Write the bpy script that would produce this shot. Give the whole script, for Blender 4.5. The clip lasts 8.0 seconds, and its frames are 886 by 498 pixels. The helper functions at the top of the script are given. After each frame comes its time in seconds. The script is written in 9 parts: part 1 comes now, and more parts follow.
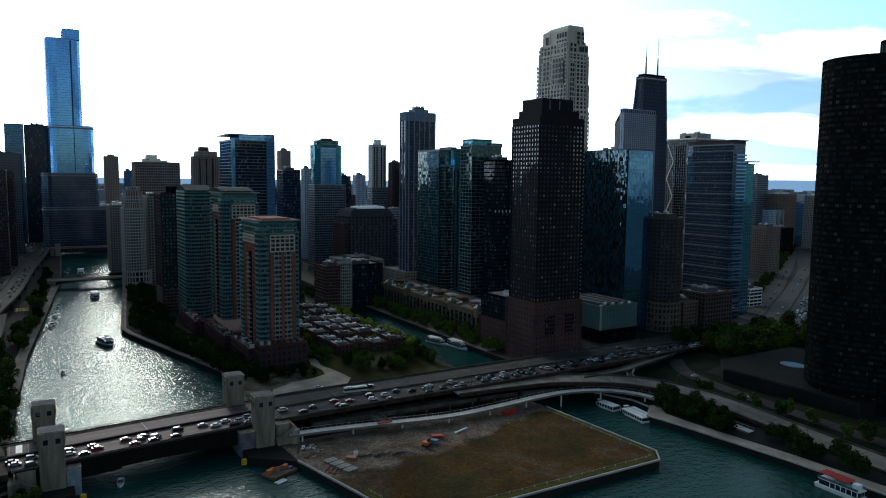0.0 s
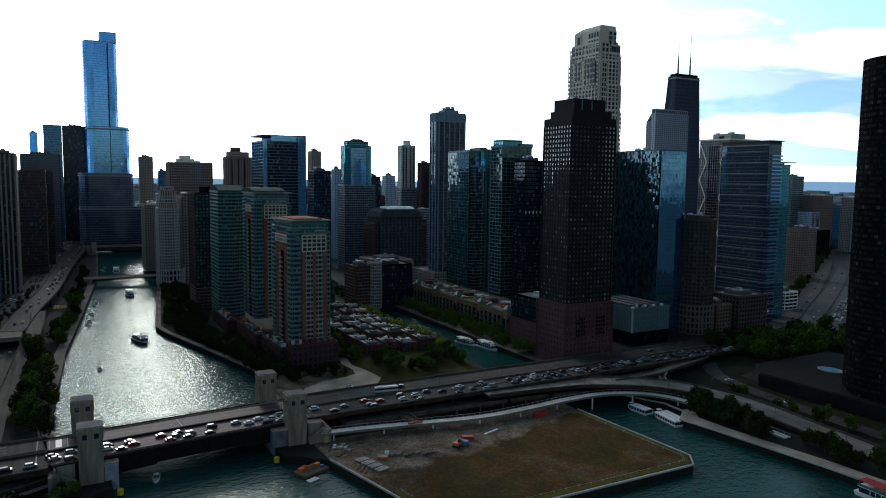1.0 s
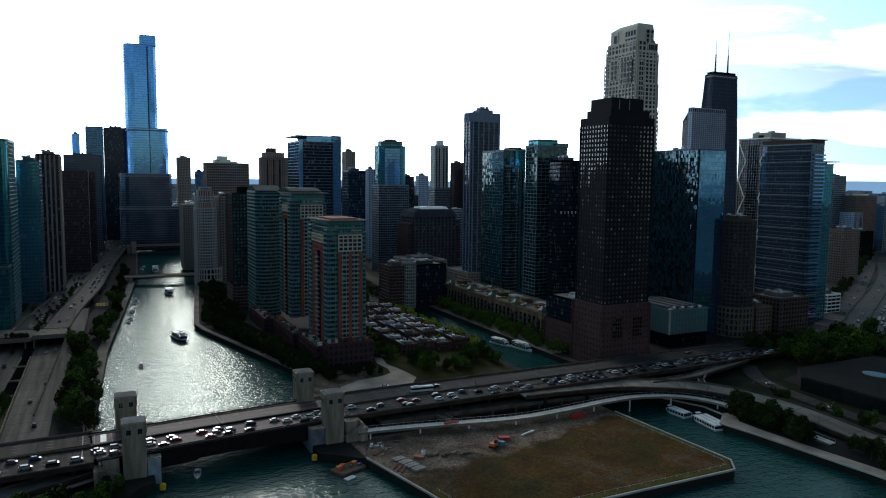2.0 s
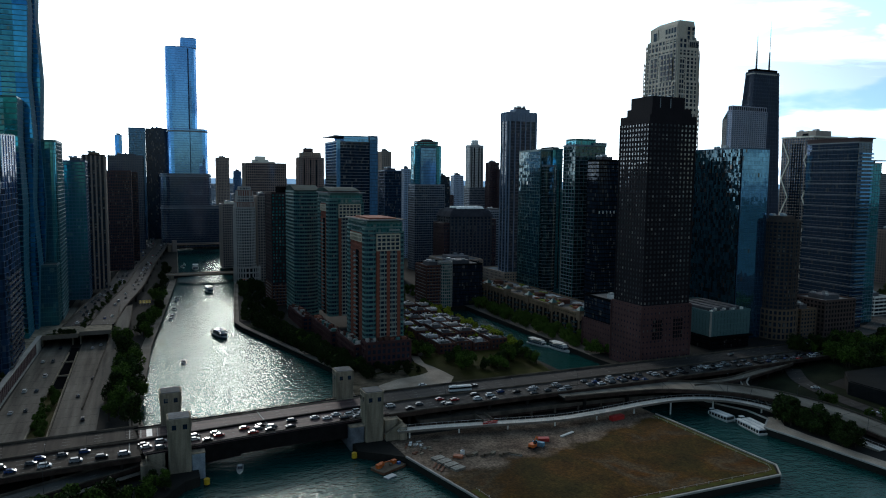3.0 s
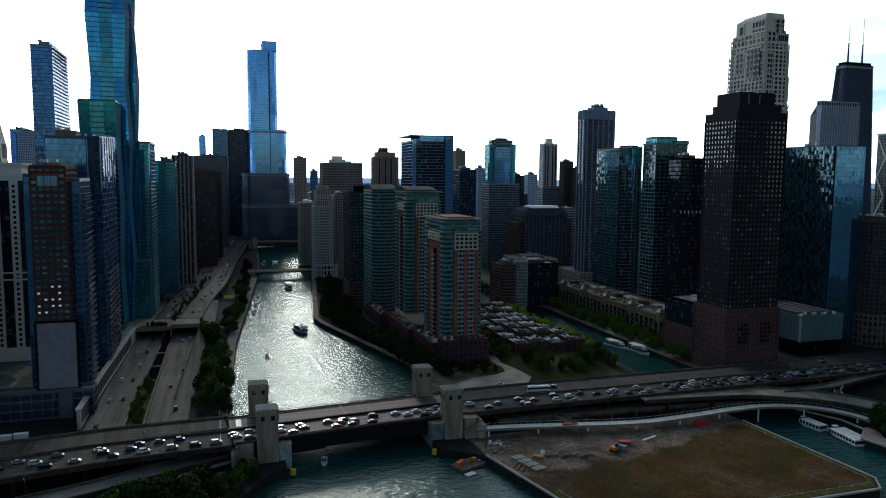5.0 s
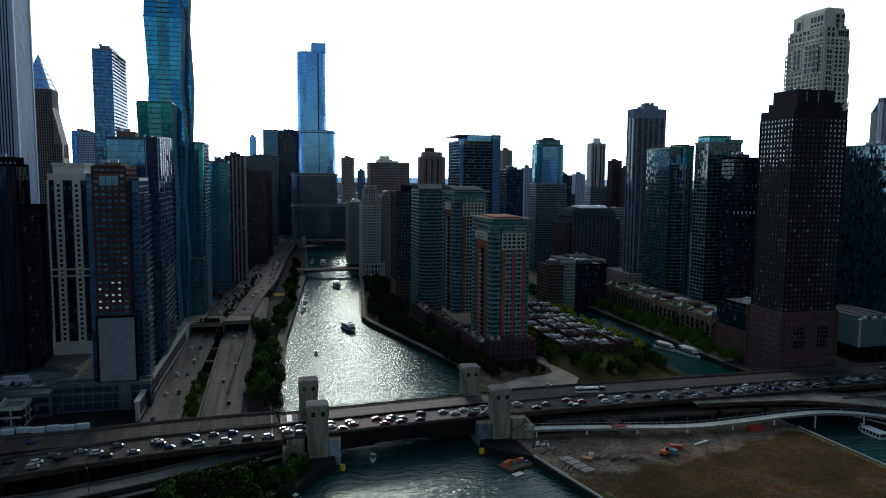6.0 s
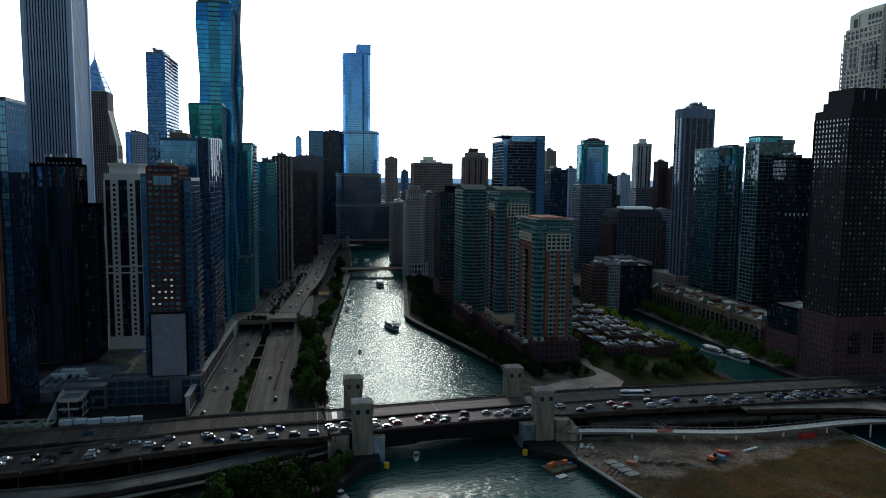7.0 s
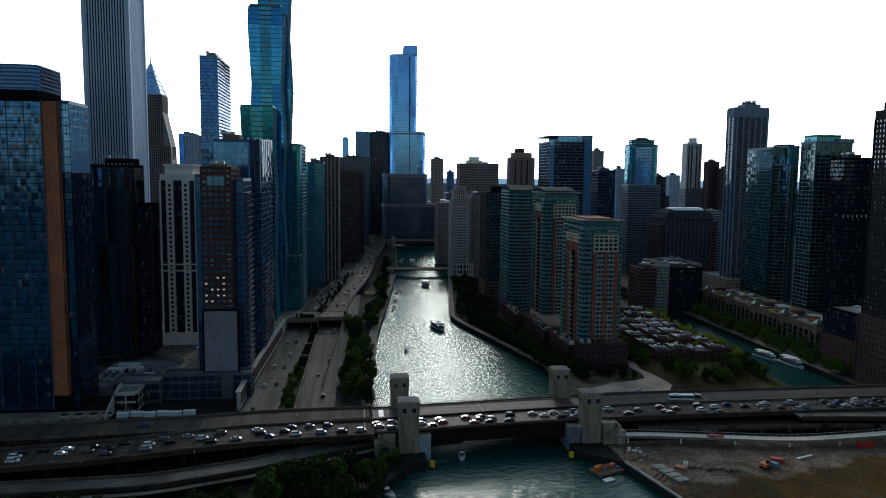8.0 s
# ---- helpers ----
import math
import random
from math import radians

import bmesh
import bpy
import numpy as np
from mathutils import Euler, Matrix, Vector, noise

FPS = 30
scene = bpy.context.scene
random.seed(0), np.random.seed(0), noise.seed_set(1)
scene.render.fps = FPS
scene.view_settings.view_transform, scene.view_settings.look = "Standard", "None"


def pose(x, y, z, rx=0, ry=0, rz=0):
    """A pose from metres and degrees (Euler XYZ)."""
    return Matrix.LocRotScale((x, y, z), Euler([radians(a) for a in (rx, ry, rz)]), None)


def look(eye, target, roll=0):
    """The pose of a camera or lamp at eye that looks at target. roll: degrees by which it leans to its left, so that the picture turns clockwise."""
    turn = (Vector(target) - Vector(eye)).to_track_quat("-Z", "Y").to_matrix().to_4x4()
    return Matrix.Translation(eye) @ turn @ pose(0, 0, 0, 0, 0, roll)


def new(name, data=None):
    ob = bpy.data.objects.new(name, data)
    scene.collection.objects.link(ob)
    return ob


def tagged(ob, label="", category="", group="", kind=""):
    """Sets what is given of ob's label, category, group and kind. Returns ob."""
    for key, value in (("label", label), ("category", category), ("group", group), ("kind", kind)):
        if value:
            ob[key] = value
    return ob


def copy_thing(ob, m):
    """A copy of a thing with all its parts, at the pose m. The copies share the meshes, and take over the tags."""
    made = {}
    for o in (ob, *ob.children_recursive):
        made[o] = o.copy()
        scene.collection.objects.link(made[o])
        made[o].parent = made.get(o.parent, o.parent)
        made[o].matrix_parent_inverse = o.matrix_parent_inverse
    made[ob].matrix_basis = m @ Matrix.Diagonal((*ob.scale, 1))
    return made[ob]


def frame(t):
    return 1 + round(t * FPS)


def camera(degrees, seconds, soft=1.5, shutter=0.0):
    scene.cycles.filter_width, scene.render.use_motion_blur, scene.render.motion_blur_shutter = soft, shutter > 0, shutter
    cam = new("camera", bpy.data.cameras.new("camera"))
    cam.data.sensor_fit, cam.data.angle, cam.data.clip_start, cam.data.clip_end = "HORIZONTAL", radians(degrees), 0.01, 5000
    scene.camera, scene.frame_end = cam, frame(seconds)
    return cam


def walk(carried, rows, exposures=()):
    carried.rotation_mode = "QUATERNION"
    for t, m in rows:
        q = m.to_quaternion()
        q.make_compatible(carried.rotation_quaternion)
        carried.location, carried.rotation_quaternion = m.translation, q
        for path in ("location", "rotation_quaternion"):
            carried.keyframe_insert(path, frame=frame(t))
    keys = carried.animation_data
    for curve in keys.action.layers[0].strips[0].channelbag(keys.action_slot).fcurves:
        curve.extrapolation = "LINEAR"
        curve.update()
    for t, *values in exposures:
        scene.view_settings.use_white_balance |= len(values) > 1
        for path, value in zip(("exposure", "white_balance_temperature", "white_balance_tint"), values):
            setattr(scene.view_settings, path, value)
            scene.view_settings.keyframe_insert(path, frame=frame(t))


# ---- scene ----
cam = camera(63.8, 8.0, soft=1.1)
PATH = [
    (0, (8.586, -2.833, 121.915), (9.603, -1.121, 121.722), 0.6),
    (0.5, (7.913, -2.371, 121.917), (8.897, -0.641, 121.724), 0.6),
    (1, (7.085, -1.847, 121.906), (8.034, -0.097, 121.714), 0.7),
    (2.5, (3.769, -0.006, 121.874), (4.597, 1.804, 121.68), 0.6),
    (3, (2.404, 0.593, 121.87), (3.189, 2.422, 121.675), 0.6),
    (3.5, (0.932, 1.095, 121.859), (1.673, 2.942, 121.663), 0.5),
    (4, (-0.421, 1.421, 121.855), (0.278, 3.284, 121.658), 0.5),
    (4.5, (-1.581, 1.524, 121.85), (-0.926, 3.403, 121.652), 0.5),
    (6, (-4.353, 1.107, 121.809), (-3.874, 3.038, 121.608), 0.5),
    (6.5, (-5.106, 0.832, 121.81), (-4.684, 2.777, 121.609), 0.5),
    (7, (-5.747, 0.473, 121.82), (-5.383, 2.43, 121.619), 0.6),
    (7.5, (-6.335, 0.085, 121.833), (-6.032, 2.052, 121.631), 0.6),
    (8, (-6.886, -0.29, 121.85), (-6.646, 1.685, 121.649), 0.6),
]
walk(cam, [(t, look(eye, target, roll)) for t, eye, target, roll in PATH])

# ---- world, sun, exposure ----
SUN_EL, SUN_AZ = 20.0, 5.0      # degrees; azimuth from +Y towards +X
sun_dir = Vector((math.sin(radians(SUN_AZ)) * math.cos(radians(SUN_EL)), math.cos(radians(SUN_AZ)) * math.cos(radians(SUN_EL)), math.sin(radians(SUN_EL))))
scene.view_settings.exposure = 0.06


def make_world():
    world = bpy.data.worlds.new("sky")
    world.use_nodes = True
    nt = world.node_tree
    nt.nodes.clear()
    N, L = nt.nodes.new, nt.links.new
    out, bg = N("ShaderNodeOutputWorld"), N("ShaderNodeBackground")
    sky = N("ShaderNodeTexSky")
    sky.sky_type, sky.sun_disc = "NISHITA", False
    sky.sun_elevation, sky.sun_rotation = radians(SUN_EL), radians(SUN_AZ)
    sky.air_density, sky.dust_density, sky.ozone_density = 1.0, 1.2, 1.5
    tc = N("ShaderNodeTexCoord")
    sep = N("ShaderNodeSeparateXYZ")
    L(tc.outputs["Generated"], sep.inputs[0])

    def math_node(op, a, b=None, clamp=False):
        n = N("ShaderNodeMath")
        n.operation, n.use_clamp = op, clamp
        for i, v in enumerate((a, b)):
            if v is None:
                continue
            if isinstance(v, (int, float)):
                n.inputs[i].default_value = v
            else:
                L(v, n.inputs[i])
        return n.outputs[0]

    # clouds lie on a flat layer: divide the direction by its height
    h = math_node("ADD", math_node("MAXIMUM", sep.outputs[2], 0.0), 0.10)
    comb = N("ShaderNodeCombineXYZ")
    L(math_node("DIVIDE", sep.outputs[0], h), comb.inputs[0])
    L(math_node("DIVIDE", sep.outputs[1], h), comb.inputs[1])
    noise_c = N("ShaderNodeTexNoise")
    noise_c.inputs["Scale"].default_value, noise_c.inputs["Detail"].default_value = 1.5, 10.0
    noise_c.inputs["Roughness"].default_value, noise_c.inputs["Distortion"].default_value = 0.55, 0.35
    L(comb.outputs[0], noise_c.inputs["Vector"])
    ramp = N("ShaderNodeValToRGB")
    ramp.color_ramp.elements[0].position, ramp.color_ramp.elements[1].position = 0.48, 0.59
    L(noise_c.outputs["Fac"], ramp.inputs[0])
    # thin cloud glows strongly round the sun
    dot = N("ShaderNodeVectorMath")
    dot.operation = "DOT_PRODUCT"
    L(tc.outputs["Generated"], dot.inputs[0])
    dot.inputs[1].default_value = sun_dir
    d = math_node("MAXIMUM", dot.outputs["Value"], 0.0)
    # hazy sky: brightest low in the west, with a broad glow about the sun
    azim = math_node("MULTIPLY_ADD", sep.outputs[1], 0.5)
    azim.node.inputs[2].default_value = 0.5
    low = math_node("POWER", 2.718, math_node("MULTIPLY", math_node("MAXIMUM", sep.outputs[2], 0.0), -3.2))
    west = math_node("MULTIPLY", low, math_node("POWER", azim, 1.5))
    lobe = math_node("MULTIPLY", math_node("POWER", d, 7.0), 14.0)

    def tinted(value, col):
        n = N("ShaderNodeVectorMath")
        n.operation = "SCALE"
        n.inputs[0].default_value = col
        L(value, n.inputs["Scale"])
        return n.outputs[0]

    def plus(u, v):
        n = N("ShaderNodeVectorMath")
        L(u, n.inputs[0]), L(v, n.inputs[1])
        return n.outputs[0]
    dim = N("ShaderNodeVectorMath")
    dim.operation = "SCALE"
    dim.inputs["Scale"].default_value = 0.95
    L(sky.outputs[0], dim.inputs[0])
    clear = plus(dim.outputs[0], plus(tinted(west, (5.6, 19.5, 26.0)), tinted(lobe, (0.93, 1.0, 1.04))))
    cloud = plus(tinted(west, (33.0, 38.5, 42.0)), plus(tinted(lobe, (0.93, 1.0, 1.04)), tinted(low, (0.38, 0.37, 0.39))))
    # grey-blue undersides on part of the cloud
    noise_d = N("ShaderNodeTexNoise")
    noise_d.inputs["Scale"].default_value, noise_d.inputs["Detail"].default_value, noise_d.inputs["Distortion"].default_value = 0.55, 7.0, 0.6
    L(comb.outputs[0], noise_d.inputs["Vector"])
    under = N("ShaderNodeMapRange")
    under.inputs["From Min"].default_value, under.inputs["From Max"].default_value = 0.46, 0.57
    under.inputs["To Min"].default_value, under.inputs["To Max"].default_value = 1.0, 0.0
    L(noise_d.outputs["Fac"], under.inputs["Value"])
    side = math_node("MAXIMUM", under.outputs[0], math_node("MULTIPLY", math_node("POWER", azim, 8.0), 1.6), True)
    grey = N("ShaderNodeMix")
    grey.data_type = "RGBA"
    L(side, grey.inputs["Factor"]), L(tinted(west, (5.2, 9.4, 14.4)), grey.inputs["A"]), L(cloud, grey.inputs["B"])
    cloud = grey.outputs["Result"]
    mix = N("ShaderNodeMix")
    mix.data_type = "RGBA"
    veil = math_node("ADD", math_node("MULTIPLY", ramp.outputs["Color"], math_node("MULTIPLY_ADD", azim, 0.75)), math_node("MULTIPLY", math_node("POWER", azim, 12.0), 0.8), True)
    # a low bank of cloud along the horizon, and one long grey-blue cloud drifting in front of it in the north-west
    def ramp_node(value, a, b):
        n = N("ShaderNodeMapRange")
        n.interpolation_type = "SMOOTHSTEP"
        n.inputs["From Min"].default_value, n.inputs["From Max"].default_value = a, b
        L(value, n.inputs["Value"])
        return n.outputs[0]

    def plus_scaled(value, k, other):
        n = math_node("MULTIPLY_ADD", value, k)
        if isinstance(other, (int, float)):
            n.node.inputs[2].default_value = other
        else:
            L(other, n.node.inputs[2])
        return n
    ragged = plus_scaled(noise_c.outputs["Fac"], 0.16, plus_scaled(sep.outputs[2], 1.0, -0.08))
    bank = math_node("MULTIPLY", ramp_node(ragged, 0.175, 0.145), ramp_node(azim, 0.55, 0.68))
    veil = math_node("MAXIMUM", veil, math_node("MULTIPLY", bank, 0.96))
    along = N("ShaderNodeVectorMath")
    along.operation = "DOT_PRODUCT"
    L(tc.outputs["Generated"], along.inputs[0])
    along.inputs[1].default_value = (0.595, -0.804, 0.0)
    drift = N("ShaderNodeTexNoise")
    drift.inputs["Scale"].default_value, drift.inputs["Detail"].default_value = 9.0, 7.0
    stretch = N("ShaderNodeVectorMath")
    stretch.operation = "MULTIPLY"
    stretch.inputs[1].default_value = (1.0, 1.0, 3.0)
    L(tc.outputs["Generated"], stretch.inputs[0]), L(stretch.outputs[0], drift.inputs["Vector"])
    rise = plus_scaled(along.outputs["Value"], -0.10, plus_scaled(sep.outputs[2], 1.0, -0.103))
    away = math_node("ADD", math_node("POWER", math_node("ABSOLUTE", math_node("DIVIDE", along.outputs["Value"], 0.19)), 2.0), math_node("POWER", math_node("ABSOLUTE", math_node("DIVIDE", rise, 0.019)), 2.0))
    away = plus_scaled(drift.outputs["Fac"], 3.6, plus_scaled(away, 1.0, -1.8))
    slate = math_node("MULTIPLY", math_node("MULTIPLY", ramp_node(away, 1.15, 0.35), ramp_node(azim, 0.55, 0.68)), 0.9)
    L(veil, mix.inputs["Factor"])
    L(clear, mix.inputs["A"])
    L(cloud, mix.inputs["B"])
    over = N("ShaderNodeMix")
    over.data_type = "RGBA"
    L(slate, over.inputs["Factor"]), L(mix.outputs["Result"], over.inputs["A"]), L(tinted(west, (8.0, 14.6, 20.5)), over.inputs["B"])
    L(over.outputs["Result"], bg.inputs["Color"])
    bg.inputs["Strength"].default_value = 0.10
    L(bg.outputs[0], out.inputs[0])
    scene.world = world


make_world()
sun_data = bpy.data.lights.new("sun", "SUN")
sun_data.energy, sun_data.angle, sun_data.color = 0.95, radians(8), (1.0, 0.97, 0.91)
sun = new("sun", sun_data)
sun.matrix_world = look(sun_dir * 1000, (0, 0, 0))

# ---- materials ----
MATS = {}


def nodes_of(name):
    m = bpy.data.materials.new(name)
    m.use_nodes = True
    nt = m.node_tree
    return m, nt, nt.nodes["Principled BSDF"]


def rgba(c, k=1.0):
    return (min(c[0] * k, 1), min(c[1] * k, 1), min(c[2] * k, 1), 1)


def surface(name, col, rough=0.8, vary=0.25, big=0.06, fine=1.5, bump=0.15, metal=0.0, spec=None, per_object=0.0, streak=False, col2=None, stretch=None):
    """A solid surface with stains at one scale and grain at another."""
    if name in MATS:
        return MATS[name]
    if spec is None:
        spec = 0.06 if rough >= 0.85 else 0.18 if rough >= 0.65 else 0.4
    m, nt, p = nodes_of(name)
    N, L = nt.nodes.new, nt.links.new
    tc = N("ShaderNodeTexCoord")
    mp = N("ShaderNodeMapping")
    if streak:
        mp.inputs["Scale"].default_value = (1, 1, 0.12)
    if stretch:
        mp.inputs["Scale"].default_value = stretch
    L(tc.outputs["Object"], mp.inputs[0])
    a, b = N("ShaderNodeTexNoise"), N("ShaderNodeTexNoise")
    a.inputs["Scale"].default_value, a.inputs["Detail"].default_value = big, 5
    b.inputs["Scale"].default_value, b.inputs["Detail"].default_value = fine, 4
    L(mp.outputs[0], a.inputs["Vector"]), L(tc.outputs["Object"], b.inputs["Vector"])
    r = N("ShaderNodeValToRGB")
    r.color_ramp.elements[0].position, r.color_ramp.elements[1].position = 0.33, 0.68
    r.color_ramp.elements[0].color = rgba(col, 1 - vary)
    r.color_ramp.elements[1].color = rgba(col2 or col, 1 + vary * 0.6)
    L(a.outputs["Fac"], r.inputs[0])
    mx = N("ShaderNodeMix")
    mx.data_type, mx.blend_type = "RGBA", "OVERLAY"
    mx.inputs["Factor"].default_value = 0.55
    L(r.outputs[0], mx.inputs["A"]), L(b.outputs["Color"], mx.inputs["B"])
    g = N("ShaderNodeRGBToBW")
    L(b.outputs["Color"], g.inputs[0]), L(g.outputs[0], mx.inputs["B"])
    last = mx.outputs["Result"]
    if per_object:
        oi, hs = N("ShaderNodeObjectInfo"), N("ShaderNodeHueSaturation")
        mr = N("ShaderNodeMapRange")
        mr.inputs["To Min"].default_value, mr.inputs["To Max"].default_value = 1 - per_object, 1 + per_object
        L(oi.outputs["Random"], mr.inputs["Value"]), L(mr.outputs[0], hs.inputs["Value"]), L(last, hs.inputs["Color"])
        last = hs.outputs[0]
    L(last, p.inputs["Base Color"])
    rr = N("ShaderNodeMapRange")
    rr.inputs["To Min"].default_value, rr.inputs["To Max"].default_value = max(rough - 0.12, 0.03), min(rough + 0.12, 1)
    L(b.outputs["Fac"], rr.inputs["Value"]), L(rr.outputs[0], p.inputs["Roughness"])
    p.inputs["Metallic"].default_value, p.inputs["Specular IOR Level"].default_value = metal, spec
    if bump:
        bp = N("ShaderNodeBump")
        bp.inputs["Strength"].default_value, bp.inputs["Distance"].default_value = bump, 0.15
        L(b.outputs["Fac"], bp.inputs["Height"]), L(bp.outputs[0], p.inputs["Normal"])
    MATS[name] = m
    return m


def glass(name, tint, metal=0.35, pane=(1.6, 3.3), blinds=0.08, blind_col=(0.13, 0.13, 0.13), tilt=0.012, rough=0.05, wave=0.0, vary=0.2, spec=0.7):
    """Coated facade glass: every pane leans a little its own way, and some have blinds behind them."""
    if name in MATS:
        return MATS[name]
    m, nt, p = nodes_of(name)
    N, L = nt.nodes.new, nt.links.new
    tc = N("ShaderNodeTexCoord")
    add, div, flo = N("ShaderNodeVectorMath"), N("ShaderNodeVectorMath"), N("ShaderNodeVectorMath")
    add.operation, div.operation, flo.operation = "ADD", "DIVIDE", "FLOOR"
    add.inputs[1].default_value = (0.37, 0.41, 0.02)
    div.inputs[1].default_value = (pane[0], pane[0], pane[1])
    L(tc.outputs["Object"], add.inputs[0]), L(add.outputs[0], div.inputs[0]), L(div.outputs[0], flo.inputs[0])
    oi = N("ShaderNodeObjectInfo")
    wn = N("ShaderNodeTexWhiteNoise")
    wn.noise_dimensions = "4D"
    L(flo.outputs[0], wn.inputs["Vector"]), L(oi.outputs["Random"], wn.inputs["W"])
    lt = N("ShaderNodeMath")
    lt.operation = "LESS_THAN"
    lt.inputs[1].default_value = blinds
    L(wn.outputs["Value"], lt.inputs[0])
    mx = N("ShaderNodeMix")
    mx.data_type = "RGBA"
    mx.inputs["A"].default_value, mx.inputs["B"].default_value = (*tint, 1), (*blind_col, 1)
    L(lt.outputs[0], mx.inputs["Factor"])
    hs = N("ShaderNodeHueSaturation")
    mr = N("ShaderNodeMapRange")
    mr.inputs["To Min"].default_value, mr.inputs["To Max"].default_value = 1 - vary, 1 + vary
    sep = N("ShaderNodeSeparateXYZ")
    L(wn.outputs["Color"], sep.inputs[0]), L(sep.outputs[1], mr.inputs["Value"]), L(mr.outputs[0], hs.inputs["Value"])
    L(mx.outputs["Result"], hs.inputs["Color"]), L(hs.outputs[0], p.inputs["Base Color"])
    inv = N("ShaderNodeMath")
    inv.operation = "MULTIPLY_ADD"
    inv.inputs[1].default_value, inv.inputs[2].default_value = -metal * 0.6, metal
    L(lt.outputs[0], inv.inputs[0]), L(inv.outputs[0], p.inputs["Metallic"])
    p.inputs["Roughness"].default_value = rough
    p.inputs["Specular IOR Level"].default_value = spec
    # pane tilt
    geo = N("ShaderNodeNewGeometry")
    sub, sc, ad2, nz = N("ShaderNodeVectorMath"), N("ShaderNodeVectorMath"), N("ShaderNodeVectorMath"), N("ShaderNodeVectorMath")
    sub.operation, sc.operation, ad2.operation, nz.operation = "SUBTRACT", "SCALE", "ADD", "NORMALIZE"
    sub.inputs[1].default_value = (0.5, 0.5, 0.5)
    sc.inputs["Scale"].default_value = tilt
    L(wn.outputs["Color"], sub.inputs[0]), L(sub.outputs[0], sc.inputs[0]), L(geo.outputs["Normal"], ad2.inputs[0]), L(sc.outputs[0], ad2.inputs[1])
    last = ad2.outputs[0]
    if wave:
        nn, s2, c2, a3 = N("ShaderNodeTexNoise"), N("ShaderNodeVectorMath"), N("ShaderNodeVectorMath"), N("ShaderNodeVectorMath")
        nn.inputs["Scale"].default_value = 0.35
        s2.operation, c2.operation, a3.operation = "SUBTRACT", "SCALE", "ADD"
        s2.inputs[1].default_value = (0.5, 0.5, 0.5)
        c2.inputs["Scale"].default_value = wave
        L(tc.outputs["Object"], nn.inputs["Vector"]), L(nn.outputs["Color"], s2.inputs[0]), L(s2.outputs[0], c2.inputs[0]), L(last, a3.inputs[0]), L(c2.outputs[0], a3.inputs[1])
        last = a3.outputs[0]
    L(last, nz.inputs[0]), L(nz.outputs[0], p.inputs["Normal"])
    MATS[name] = m
    return m


def foliage(name, col, per=0.35):
    if name in MATS:
        return MATS[name]
    m, nt, p = nodes_of(name)
    N, L = nt.nodes.new, nt.links.new
    geo, oi, hs = N("ShaderNodeNewGeometry"), N("ShaderNodeObjectInfo"), N("ShaderNodeHueSaturation")
    r = N("ShaderNodeValToRGB")
    r.color_ramp.elements[0].color, r.color_ramp.elements[1].color = rgba(col, 0.45), rgba((col[0] * 1.15, col[1] * 1.1, col[2]), 1.5)
    L(geo.outputs["Random Per Island"], r.inputs[0])
    mr = N("ShaderNodeMapRange")
    mr.inputs["To Min"].default_value, mr.inputs["To Max"].default_value = 1 - per, 1 + per
    L(oi.outputs["Random"], mr.inputs["Value"]), L(mr.outputs[0], hs.inputs["Value"]), L(r.outputs[0], hs.inputs["Color"]), L(hs.outputs[0], p.inputs["Base Color"])
    p.inputs["Roughness"].default_value, p.inputs["Specular IOR Level"].default_value = 0.8, 0.06
    MATS[name] = m
    return m


